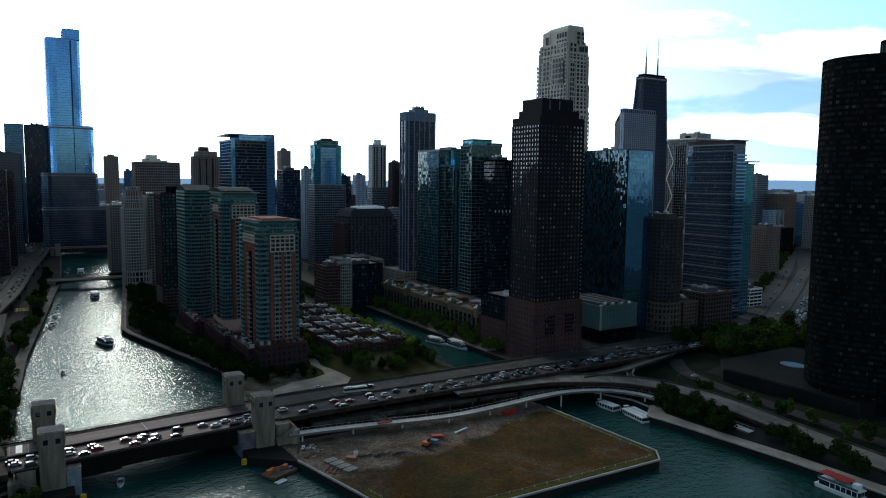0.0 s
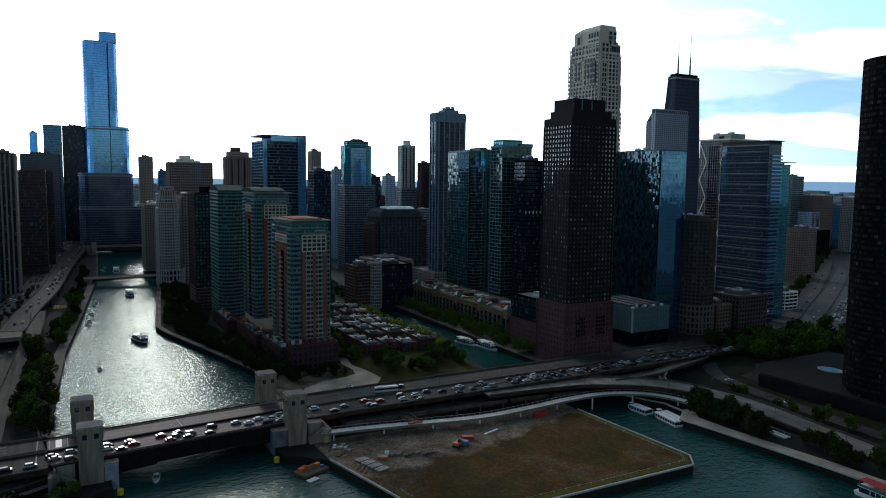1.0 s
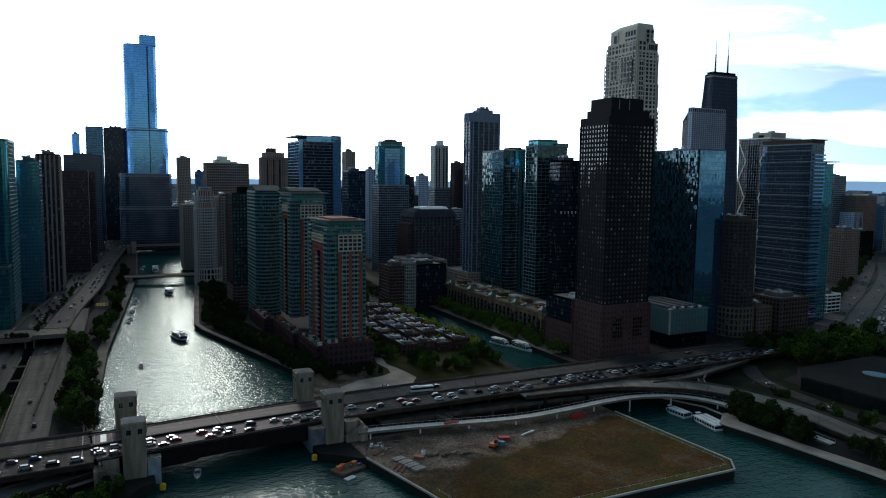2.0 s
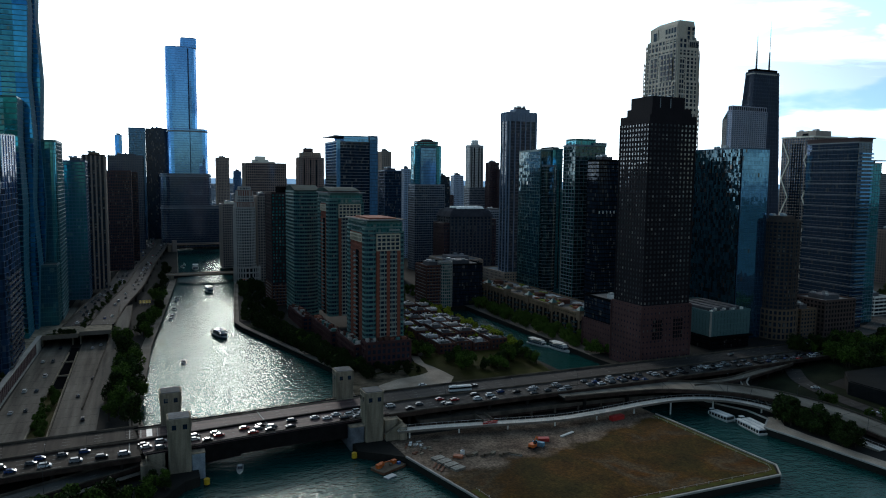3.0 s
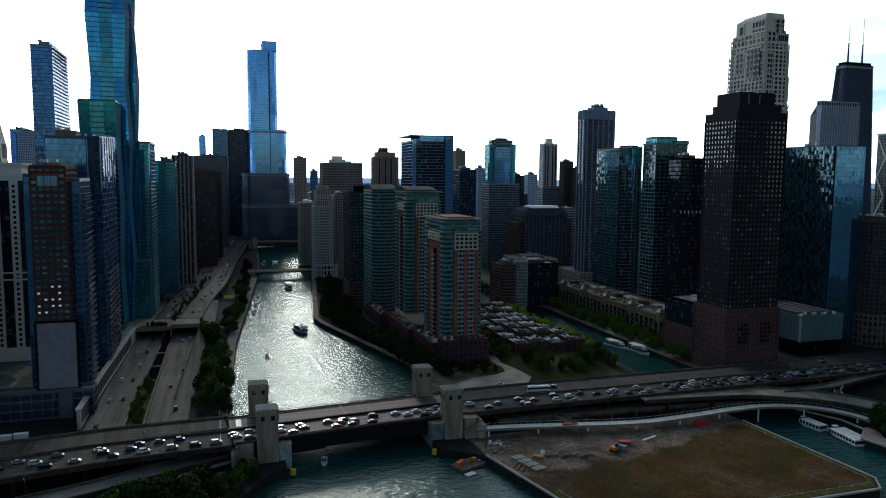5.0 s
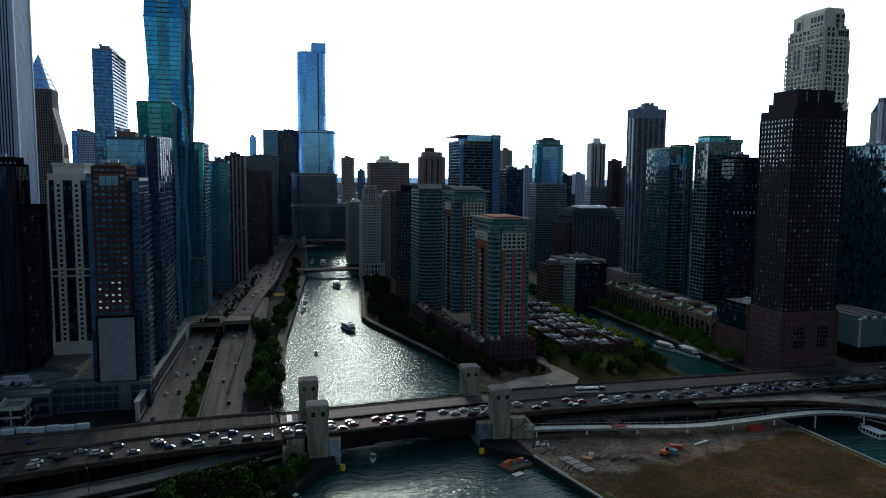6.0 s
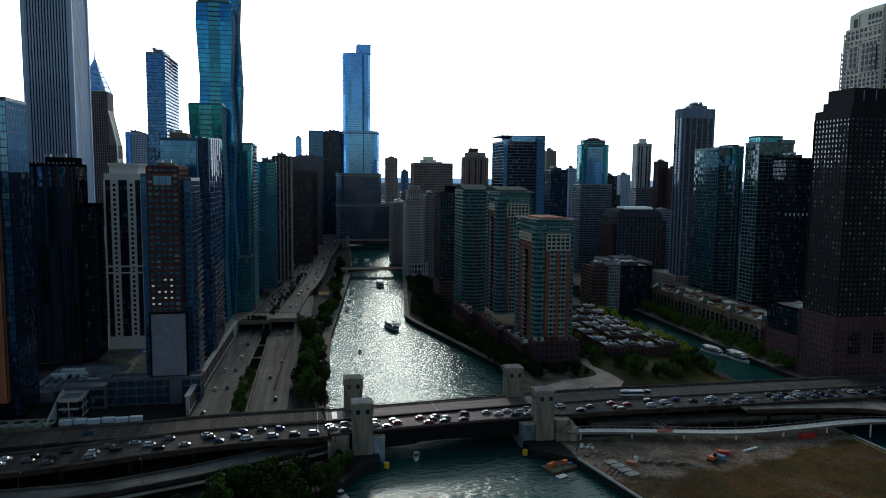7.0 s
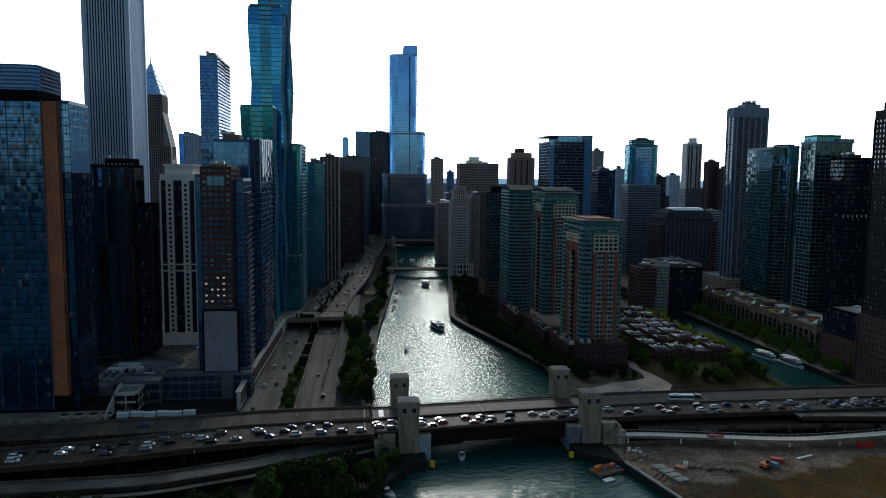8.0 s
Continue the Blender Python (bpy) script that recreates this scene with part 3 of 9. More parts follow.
def glide(pts, step=6.0):
    """A smooth line through the given points."""
    P = [Vector(p) for p in pts]
    P = [P[0] * 2 - P[1]] + P + [P[-1] * 2 - P[-2]]
    res = []
    for i in range(1, len(P) - 2):
        a, b, c, d = P[i - 1:i + 3]
        n = max(1, int((c - b).length / step))
        for k in range(n):
            t = k / n
            res.append(0.5 * ((2 * b) + (c - a) * t + (2 * a - 5 * b + 4 * c - d) * t * t + (3 * b - a - 3 * c + d) * t ** 3))
    return res + [P[-2]]


def sides(line):
    res = []
    for i in range(len(line)):
        d = line[min(i + 1, len(line) - 1)] - line[max(i - 1, 0)]
        res.append(Vector((d.y, -d.x, 0)).normalized())
    return res


def ribbon(line, a, b, z0, z1):
    """A slab along a line, from a to b metres to its right, z0 to z1 above it."""
    g = Geo()
    s = sides(line)
    n = len(line)
    vs = []
    for p, k in zip(line, s):
        for o, z in ((a, z0), (b, z0), (b, z1), (a, z1)):
            vs.append((p.x + k.x * o, p.y + k.y * o, p.z + z))
    fs = [(4 * i + j, 4 * i + (j + 1) % 4, 4 * i + 4 + (j + 1) % 4, 4 * i + 4 + j) for i in range(n - 1) for j in range(4)]
    g.add(vs, [tuple(reversed(q)) for q in fs] + [(0, 1, 2, 3), (4 * n - 1, 4 * n - 2, 4 * n - 3, 4 * n - 4)])
    return g


def dashes(line, o, w=0.12, long=3.0, gap=9.0, z=0.02):
    g = Geo()
    s, run = sides(line), 0.0
    for i in range(len(line) - 1):
        p, q = line[i], line[i + 1]
        length = (q - p).length
        d = (q - p) / max(length, 1e-6)
        t = (-run) % (long + gap)
        while t < length:
            a, b = p + d * t + s[i] * o, p + d * min(t + long, length) + s[i] * o
            k = s[i] * w
            g.add([tuple(a - k + Vector((0, 0, z))), tuple(a + k + Vector((0, 0, z))), tuple(b + k + Vector((0, 0, z))), tuple(b - k + Vector((0, 0, z)))], [(0, 1, 2, 3)])
            t += long + gap
        run += length
    return g


def along(line, dist):
    """The place and heading at a distance along a line."""
    for i in range(len(line) - 1):
        length = (line[i + 1] - line[i]).length
        if dist <= length or i == len(line) - 2:
            d = (line[i + 1] - line[i]).normalized()
            return line[i] + d * dist, d, Vector((d.y, -d.x, 0)).normalized()
        dist -= length


# ---- ground, river and shore ----
LAND = 4.0
FAR = 4650.0


def make_ground():
    g = Geo()
    south = [(2, 225), (2, 262), (16, 284), (22, 287), (22, 346), (2, 352), (0, 373), (8, 528), (25, 701), (45, 914), (58, 1204), (60, 1420), (60, FAR), (-FAR, FAR), (-FAR, 225)]
    north = [(88, 291), (105, 277), (114.5, 236), (121, 204), (240, 203), (246.5, 211), (243, 283), (243, 420), (250, 600), (283, 600), (283, 290), (292, 270),
             (291, 256), (279.5, 247.5), (282.5, 230), (285, 206), (288.5, 175), (293, 60), (720, 60), (760, 260), (1120, 480), (2200, 900), (FAR, 1500), (FAR, FAR), (60, FAR), (60, 1420), (150, 1400), (137, 1203), (107, 874),
             (89, 732), (73, 598), (76, 575), (99, 483), (112, 430), (104, 352), (88, 350)]
    for poly in (south, north):
        flip = poly[::-1] if sum(a[0] * b[1] - b[0] * a[1] for a, b in zip(poly, poly[1:] + poly[:1])) < 0 else poly
        g.prism(flip, -3, LAND if poly is south else 3.4)
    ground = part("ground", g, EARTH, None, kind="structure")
    tagged(ground, "grey city ground with concrete river walls", "ground")
    w = Geo()
    w.prism(circle(0, 0, FAR + 120, 72), -0.4, 0.0)
    tagged(part("water", w, WATER, None, kind="structure"), "rippled green river and lake water", "water")
    b = Geo()
    n = 96
    random.seed(5)
    ring = [(math.sin(2 * math.pi * i / n) * (FAR + 60), math.cos(2 * math.pi * i / n) * (FAR + 60)) for i in range(n)]
    hs = [(138 if ring[i][0] > 0.84 * (FAR + 60) * 0.92 or ring[i][1] < 0 else 112) + random.random() * 4.0 for i in range(n)]
    keep = [i for i in range(n) if min(ring[i][1], ring[(i + 1) % n][1]) > -900]
    b.add([(x, y, -1) for x, y in ring] + [(x, y, h) for (x, y), h in zip(ring, hs)], [(i, n + i, n + (i + 1) % n, (i + 1) % n) for i in keep])
    # the ring glows faintly: distance haze is put into its colour
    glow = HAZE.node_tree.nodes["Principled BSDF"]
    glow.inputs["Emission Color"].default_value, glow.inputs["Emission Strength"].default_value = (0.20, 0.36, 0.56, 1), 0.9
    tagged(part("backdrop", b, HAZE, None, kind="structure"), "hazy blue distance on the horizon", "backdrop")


make_ground()


def patch(name, label, poly, z0, z1, mat, category):
    flip = poly[::-1] if sum(a[0] * b[1] - b[0] * a[1] for a, b in zip(poly, poly[1:] + poly[:1])) < 0 else poly
    return tagged(part(name, Geo().prism(flip, z0, z1), mat, None, kind="structure"), label, category)


patch("pier_site", "vacant pier site of dry brown turf and packed gravel", [(105, 276), (115.5, 236), (122.5, 205), (239.6, 204.5), (245, 212), (242, 296), (104, 300)], 3.3, 3.52, DRYGRASS, "field")
patch("lawn", "green lawn beside the park path", [(112, 352), (160, 352), (232, 347), (241, 395), (241, 423), (183, 446), (168, 428), (118, 400)], 3.3, 3.5, GRASS, "lawn")
patch("plaza", "pale gravel turning area and path", [(121, 352), (150, 352), (165, 368), (174.5, 383), (173.5, 396), (172, 407), (169.5, 418), (172.5, 436), (168.5, 442), (164.5, 423), (166, 408), (164, 398), (156, 393.5), (141, 390), (127, 382), (121, 368)], 3.3, 3.56, PATHTAN, "plaza")
patch("dirt_lot", "bare brown dirt and weeds beside the bridge", [(106, 353), (150, 353), (150, 400), (157, 418), (140, 422), (124, 424), (114, 402), (110, 380)], 3.3, 3.53, surface("weedy_dirt", (0.085, 0.072, 0.042), 0.95, 0.6, 0.12, 1.2, 0.5, col2=(0.16, 0.12, 0.08)), "yard")
patch("platform", "raised street platform behind a retaining wall", [(-66, 388), (-62, 530), (-62, 1400), (-700, 1400), (-700, 470), (-150, 470), (-108, 430), (-108, 388)], 3.9, 12.0, CONCRETE, "platform")
patch("park", "shaded green lawn under park trees", [(415, 300), (470, 292), (545, 300), (555, 330), (470, 350), (430, 372)], 3.3, 3.5, SHADELAWN, "lawn")
patch("verge", "shaded green verge between the ramp and the towers", [(330, 150), (372, 150), (372, 225), (376, 290), (415, 300), (430, 372), (330, 300), (322, 262)], 3.3, 3.48, SHADELAWN, "lawn")
patch("ramp_park", "shaded grass below the lower ramp", [(-440, 226), (0, 226), (0, 260), (-60, 266), (-440, 266)], 3.9, 4.12, SHADELAWN, "lawn")
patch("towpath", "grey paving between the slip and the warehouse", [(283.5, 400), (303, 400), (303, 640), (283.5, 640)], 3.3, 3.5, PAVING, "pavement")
patch("bank", "shaded planted bank below the river towers", [(104, 352), (112, 430), (99, 483), (76, 575), (90, 590), (118, 545), (126, 480), (131, 420), (124, 372), (112, 352)], 3.3, 3.47, SHADELAWN, "lawn")
patch("garden", "green gardens round the townhouses", [(182, 428), (242, 424), (248, 600), (182, 600)], 3.3, 3.46, GRASS, "lawn")
patch("promenade", "pale paved walk along the north dock wall", [(293, 258), (292, 256), (280.2, 248), (283, 231), (285.6, 206), (289.2, 175), (293.4, 70), (300, 70), (296, 176), (292.5, 206), (290, 231), (290, 245), (298, 256)], 3.3, 3.6, PATHTAN, "promenade")
patch("riverwalk", "paved riverwalk along the south bank", [(2.2, 354), (0, 373), (8, 528), (25, 701), (44, 905), (38, 905), (19, 701), (2, 528), (-5, 373), (-4, 354)], 3.9, 4.1, PAVING, "promenade")


def coping(name, label, pts, z, w=0.8, h=0.45, mat=PALE):
    line = [Vector((*p, z)) for p in pts]
    tagged(part(name, ribbon(line, -w / 2, w / 2, -0.3, h), mat, None, kind="structure"), label, "seawall")


coping("seawall_coping", "pale concrete coping on the pier's seawall", [(105, 277), (114.5, 236), (121, 204), (240, 203), (246.5, 211), (243, 283)], 3.4)
kerb_line = [Vector((*p, 3.4)) for p in ((115.5, 236), (122, 204.9), (239.6, 203.9), (245.6, 211.3), (242.2, 281))]
tagged(part("field_verge", ribbon(kerb_line, -3.2, -0.6, 0.1, 0.2), surface("mossy_turf", (0.085, 0.080, 0.018), 0.95, 0.4, 0.2, 2.0, 0.3), None, kind="structure"), "yellow-green grass strip along the seawall", "lawn")
edge_rail = thing("edge_barrier", "low white cable barrier on posts along the seawall", "barrier", kind="structure")
stub = Geo().box(-0.12, 0.12, -0.12, 0.12, 0.0, 0.8).mesh("post", PALE)
for k in range(38):
    p, _, s = along(kerb_line, 2 + k * 6.0)
    part("post", stub, None, edge_rail).location = (p.x - s.x * 3.2, p.y - s.y * 3.2, 3.58)
part("cable", ribbon(kerb_line, -3.24, -3.16, 0.75, 0.83), PALE, edge_rail)


coping("seawall_coping_north", "pale concrete coping on the north dock wall", [(283, 300), (283, 290), (292, 270), (291, 256), (279.5, 247.5), (282.5, 230), (285, 206), (288.5, 175), (293, 70)], 3.4, 0.9, 0.35)
coping("river_wall_north", "concrete wall along the north river bank", [(104, 353), (112, 430), (99, 483), (76, 575), (73, 598), (89, 732), (107, 874)], 3.4, 1.6, 0.5, PAVING)
coping("river_wall_south", "concrete wall along the south river bank", [(2, 353), (0, 373), (8, 528), (25, 701), (45, 914), (58, 1204)], 4.0, 0.8, 0.3, PAVING)

walk_line = [Vector((*p, 3.4)) for p in ((104, 353), (112, 430), (99, 483), (76, 575), (73, 598), (89, 732), (107, 874))]
tagged(part("riverside_walk", ribbon(walk_line, 1.0, 3.4, 0.05, 0.2), PAVING, None, kind="structure"), "pale walk along the north river wall", "promenade")

# ---- drives and ramps ----
DRIVE = glide([(-520, 262, 11.6), (-250, 272, 11.9), (-132, 284, 12), (-103.5, 288.6, 12), (-73.5, 296, 12), (-40, 302, 12), (0, 305, 12)])
DRIVE_FAR = glide([(-520, 292, 11.6), (-250, 304, 11.9), (-143, 311, 12), (-110, 313.5, 12), (-77, 316.5, 12), (-42, 321, 12), (0, 322.5, 12)])
BRIDGE = glide([(0, 313.5, 12), (50, 319.0, 12), (106, 323.5, 12)])
DRIVE_N = glide([(106, 323.5, 12), (135, 325, 12), (190, 325.5, 12), (255, 326, 12), (310, 329, 11.2), (350, 333.5, 10), (394, 341, 8), (450, 348, 5.8), (520, 352, 4.2), (580, 374, 3.9), (660, 417, 3.8), (940, 574, 3.8), (1300, 800, 3.8), (2200, 1300, 3.8)])
INNER = glide([(470, 378, 3.75), (530, 380, 3.75), (640, 434, 3.75), (915, 596, 3.75), (1300, 830, 3.75)])


def drive(name, label, line, half, lanes, top=ASPHALT, thick=1.4, median=True, walls=True, cols=None, col_from=0, col_to=1e9, edge=0.45):
    t = thing(name, label, "road", kind="structure")
    part("deck", ribbon(line, -half, half, -0.12, 0), top, t)
    # shade under the deck is put into this colour; road joints share it
    shade_joint = surface("sooty_concrete", (0.022, 0.020, 0.018), 0.95, 0.4, 0.1, 1.0, 0.1)
    part("slab", ribbon(line, -half + 0.4, half - 0.4, -thick, -0.124), shade_joint, t)
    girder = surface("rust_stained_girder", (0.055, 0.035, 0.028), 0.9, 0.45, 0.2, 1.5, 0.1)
    if walls:
        part("parapet", ribbon(line, half - edge, half, 0.004, 0.95), PARAPET, t)
        part("parapet", ribbon(line, -half, -half + edge, 0.004, 0.95), PARAPET, t)
        part("fascia", ribbon(line, half, half + 0.25, -thick, 0.5), girder, t)
        part("fascia", ribbon(line, -half - 0.25, -half, -thick, 0.5), girder, t)
    if median:
        part("median", ribbon(line, -0.35, 0.35, 0.004, 0.85), PARAPET, t)
    for o in lanes:
        part("lane_marking", dashes(line, o), LINE, t, kind="stuff")
    if half > 6:
        g, d = Geo(), 6.0
        span = sum((line[i + 1] - line[i]).length for i in range(len(line) - 1))
        while d < min(span, 700):
            p, h, k = along(line, d)
            a, b = p - k * (half - 0.6), p + k * (half - 0.6)
            g.beam((a.x, a.y, a.z + 0.006), (b.x, b.y, b.z + 0.006), 0.22, 0.012)
            d += 15.0
        part("expansion_joint", g, shade_joint, t, kind="stuff")
    if cols:
        total = sum((line[i + 1] - line[i]).length for i in range(len(line) - 1))
        d = cols / 2
        while d < total:
            p, _, s = along(line, d)
            if col_from < d < col_to and p.z - thick > 4.6:
                for o in (-half + 2.5, 0, half - 2.5):
                    q = p + s * o
                    part("column", Geo().prism(rect(q.x - 0.8, q.x + 0.8, q.y - 0.6, q.y + 0.6, 0.2), 3.0, p.z - thick - 0.02), shade_joint, t)
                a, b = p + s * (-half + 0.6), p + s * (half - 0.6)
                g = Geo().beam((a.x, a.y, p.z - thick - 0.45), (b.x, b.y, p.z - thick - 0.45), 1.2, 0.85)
                part("cross_beam", g, shade_joint, t)
            d += cols
    return t


LANES = (-14.2, -10.8, -7.4, -4.0, 4.0, 7.4, 10.8, 14.2)
drive("lakefront_drive_south", "elevated grey asphalt drive with concrete parapets", DRIVE, 10.6, (-6.6, -2.2, 2.2, 6.6), top=WORNROAD, cols=24, col_from=220, median=False)
drive("lakefront_drive_far", "second elevated asphalt carriageway beside a dark gap", DRIVE_FAR, 9.6, (-5.5, -1.8, 1.8, 5.5), top=WORNROAD, cols=24, col_from=220, median=False)
drive("lakefront_drive_north", "elevated curving asphalt drive jammed with cars", DRIVE_N, 18.0, LANES, cols=22, col_to=330)
drive("inner_drive", "wide grey street beside the drive", INNER, 9.0, (-4, 0, 4), top=surface("grey_street", (0.085, 0.073, 0.066), 0.85, 0.45, 0.25, 1.2, 0.1, stretch=(1, 0.07, 1)), median=False, walls=False, thick=0.5)
RAMP = glide([(200, 309, 11.6), (228, 307.5, 11.2), (256, 304.5, 10.8), (272, 299.5, 10.4), (286, 292.5, 10.1), (300, 282.5, 9.8), (309.4, 270, 9.4), (315.8, 258, 8.8), (320.5, 244.4, 7.8), (322.3, 228, 6.6), (323.2, 214, 5.4), (323.3, 200, 4.6), (320, 160, 3.9), (316, 110, 3.75)])
drive("exit_ramp", "worn tan concrete ramp curving down towards the dock", RAMP, 8.8, (-2.2, 2.2), top=surface("ramp_concrete", (0.24, 0.205, 0.165), 0.85, 0.4, 0.12, 2.0, 0.1, stretch=(1, 0.3, 1)), median=False, cols=26, thick=1.1)
SRAMP = glide([(-420, 256, 7.5), (-250, 260, 7.8), (-123, 264, 8), (-85, 266, 8), (-68, 271, 8), (-48, 278, 8), (-27.5, 288, 7.9), (-8, 298, 7.6), (4, 305, 7.4)])
tagged(part("ramp_footway", ribbon(SRAMP, 6.0, 8.6, -1.6, -1.3), PAVING, None, kind="structure"), "tan footway beside the lower ramp", "footway")
drive("lower_ramp", "lower concrete ramp below the elevated drive", SRAMP, 5.4, (0,), top=surface("stained_ramp", (0.105, 0.098, 0.088), 0.9, 0.4, 0.08, 1.5, 0.1), median=False, cols=30, thick=1.0)
LOWER = [Vector((-420, 305, 4.3)), Vector((-25, 310, 4.3)), Vector((0, 312, 4.3))]
drive("lower_street", "dark street beneath the elevated drive", LOWER, 15, (), median=False, walls=False, thick=0.3)
# back walls added to keep light out from under the decks
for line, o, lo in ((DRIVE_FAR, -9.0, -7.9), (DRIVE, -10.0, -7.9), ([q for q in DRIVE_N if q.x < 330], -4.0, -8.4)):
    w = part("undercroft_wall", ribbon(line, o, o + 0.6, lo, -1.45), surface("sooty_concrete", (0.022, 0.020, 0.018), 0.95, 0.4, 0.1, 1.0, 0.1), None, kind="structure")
    tagged(w, "concrete wall added to shade the space beneath the elevated drive", "wall")
SIDE = glide([(282, 301, 9.9), (295, 300.5, 9.5), (316, 302.5, 9.0), (334, 307.5, 8.7), (362, 315.5, 8.2), (380, 322, 7.8)], 4)
drive("slip_ramp", "narrow concrete slip ramp leaving the drive", SIDE, 3.4, (), top=surface("ramp_concrete", (0.2, 0.185, 0.16)), median=False, thick=0.8, cols=20)
DOCKSTREET = glide([(384, 322, 3.7), (364, 296, 3.7), (355, 262, 3.7), (350, 215, 3.7), (344, 150, 3.7), (340, 90, 3.7)])
drive("dock_street", "grey street between the ramp and the garage", DOCKSTREET, 5.0, (0,), median=False, walls=False, thick=0.3)
FLYOVER = glide([(108, 297.5, 8.0), (125, 296.5, 7.6), (150, 293, 7.2), (186, 286.5, 7.2), (215, 286.5, 7.6), (240, 288, 8.0), (262, 287.5, 8.0), (282, 281, 7.6), (294, 268, 7.2), (299, 252, 6.4), (303, 225, 5.0), (304, 205, 4.0)], 3.0)


def make_flyover():
    t = thing("footbridge", "white steel foot and cycle bridge on thin posts", "footbridge", kind="structure")
    part("deck", ribbon(FLYOVER, -2.4, 2.4, -0.35, 0), surface("pale_bridge_deck", (0.62, 0.57, 0.50), 0.7, 0.2, 0.2, 2.0, 0.05), t)
    for s in (-1, 1):
        part("side_girder", ribbon(FLYOVER, s * 2.4 - 0.12, s * 2.4 + 0.12, -0.9, 0.12), surface("stained_side_girder", (0.20, 0.165, 0.135), 0.7, 0.25, 0.2, 2.0, 0.05), t)
        part("handrail", ribbon(FLYOVER, s * 2.3 - 0.05, s * 2.3 + 0.05, 1.15, 1.25), GALV, t)
        g = Geo()
        for i, (p, k) in enumerate(zip(FLYOVER, sides(FLYOVER))):
            q = p + k * (s * 2.3)
            g.box(q.x - 0.04, q.x + 0.04, q.y - 0.04, q.y + 0.04, q.z, q.z + 1.2)
        part("baluster", g, GALV, t, kind="stuff")
    for d in range(6, 205, 24):
        p, _, s = along(FLYOVER, d)
        low = -2.5 if p.x > 243 and p.x < 283 else 3.2
        part("post", Geo().tube((p.x, p.y, low), (p.x, p.y, p.z - 0.35), 0.38, 0.38, 12), WHITE, t, smooth=False)


make_flyover()


def make_lower_deck():
    """The lower level seen below the north drive, and the short stair down to the footbridge."""
    t = thing("lower_deck", "stained concrete lower deck under the north drive", "road deck", kind="structure")
    line = glide([(122, 309, 7.6), (165, 308, 7.2), (200, 308, 6.8), (232, 307, 6.4), (262, 303, 6.2)], 6)
    part("slab", ribbon(line, -5, 5, -0.9, 0), PARAPET, t)
    part("parapet", ribbon(line, 4.6, 5.0, 0.004, 1.0), PARAPET, t)
    part("girder", ribbon(line, 4.0, 4.4, -2.2, -0.904), surface("rust_stained_girder", (0.055, 0.035, 0.028)), t)
    for d in range(4, 140, 14):
        p, _, k = along(line, d)
        part("column", Geo().box(p.x + k.x * 4 - 0.5, p.x + k.x * 4 + 0.5, p.y + k.y * 4 - 0.5, p.y + k.y * 4 + 0.5, 3.2, p.z - 0.95), PARAPET, t)
    link = thing("bridge_stair", "short concrete stair link with a red barrier at its foot", "stairs", 152.5, 291.5, 0, kind="structure")
    for i in range(14):
        part("step", Geo().box(-2.2, 2.2, 11.5 - i * 0.8, 12.3 - i * 0.8, 6.4 + 0.0, 7.7 - i * 0.02), PARAPET, link)
    for sx in (-1, 1):
        part("side_wall", Geo().box(sx * 2.4 - 0.2, sx * 2.4 + 0.2, 0.8, 12.3, 6.6, 8.9), PARAPET, link)
    part("barrier", Geo().box(-3.8, 3.8, -0.2, 0.2, 7.35, 8.5), REDP, link, "red plastic barrier")


make_lower_deck()


def make_ramp_stair():
    """The curved stair that hangs between the slip ramp and the footbridge."""
    t = thing("curved_stair", "curved pale concrete stair below the slip ramp", "stairs", kind="structure")
    line = glide([(326, 303.5, 8.6), (319, 299, 8.0), (314.5, 293, 7.4), (312.5, 288, 6.8), (310, 280, 5.6), (306, 272, 4.2)], 1.2)
    part("flight", ribbon(line, -1.6, 1.6, -0.5, 0), PARAPET, t)
    for sx in (-1, 1):
        part("side_wall", ribbon(line, sx * 1.6 - 0.15, sx * 1.6 + 0.15, -0.5, 1.0), PALE, t)


make_ramp_stair()

# streets on the south bank
WACKER = glide([(-33, 576, 12.6), (-25, 660, 13), (-11, 774, 13), (4, 966, 13), (24, 1175, 13), (36, 1350, 13), (40, 1420, 13)], 10)
drive("upper_street", "grey upper street curving along the south bank", WACKER, 17.3, (-12, -8, 8, 12), median=True, thick=1.2, cols=60)
LEFTROAD = [Vector((-56.2, 346, 4.5)), Vector((-54.5, 420, 4.5)), Vector((-50.8, 560, 4.5)), Vector((-45, 760, 4.5))]
RIGHTROAD = [Vector((-28, 346, 4.5)), Vector((-27.6, 420, 4.5)), Vector((-26.6, 560, 4.5)), Vector((-20, 760, 4.5))]
tan_road = surface("worn_concrete_road", (0.165, 0.143, 0.117), 0.85, 0.45, 0.25, 1.2, 0.1, stretch=(1, 0.07, 1))
drive("street_west_lower", "worn tan concrete street running below the platform", LEFTROAD, 8.6, (), top=tan_road, median=False, walls=False, thick=0.4)
drive("street_east_lower", "worn concrete street beside the river trees", RIGHTROAD, 9.6, (), top=tan_road, median=False, walls=False, thick=0.4)
UPRAMP = glide([(-21.5, 392, 4.55), (-19, 440, 5.6), (-15, 500, 9.4), (-11, 560, 12.2), (-9.5, 600, 12.7), (-9, 650, 12.96)], 10)
drive("up_ramp", "concrete ramp rising to the upper street", UPRAMP, 5.0, (), top=tan_road, median=False, thick=0.8, walls=True)


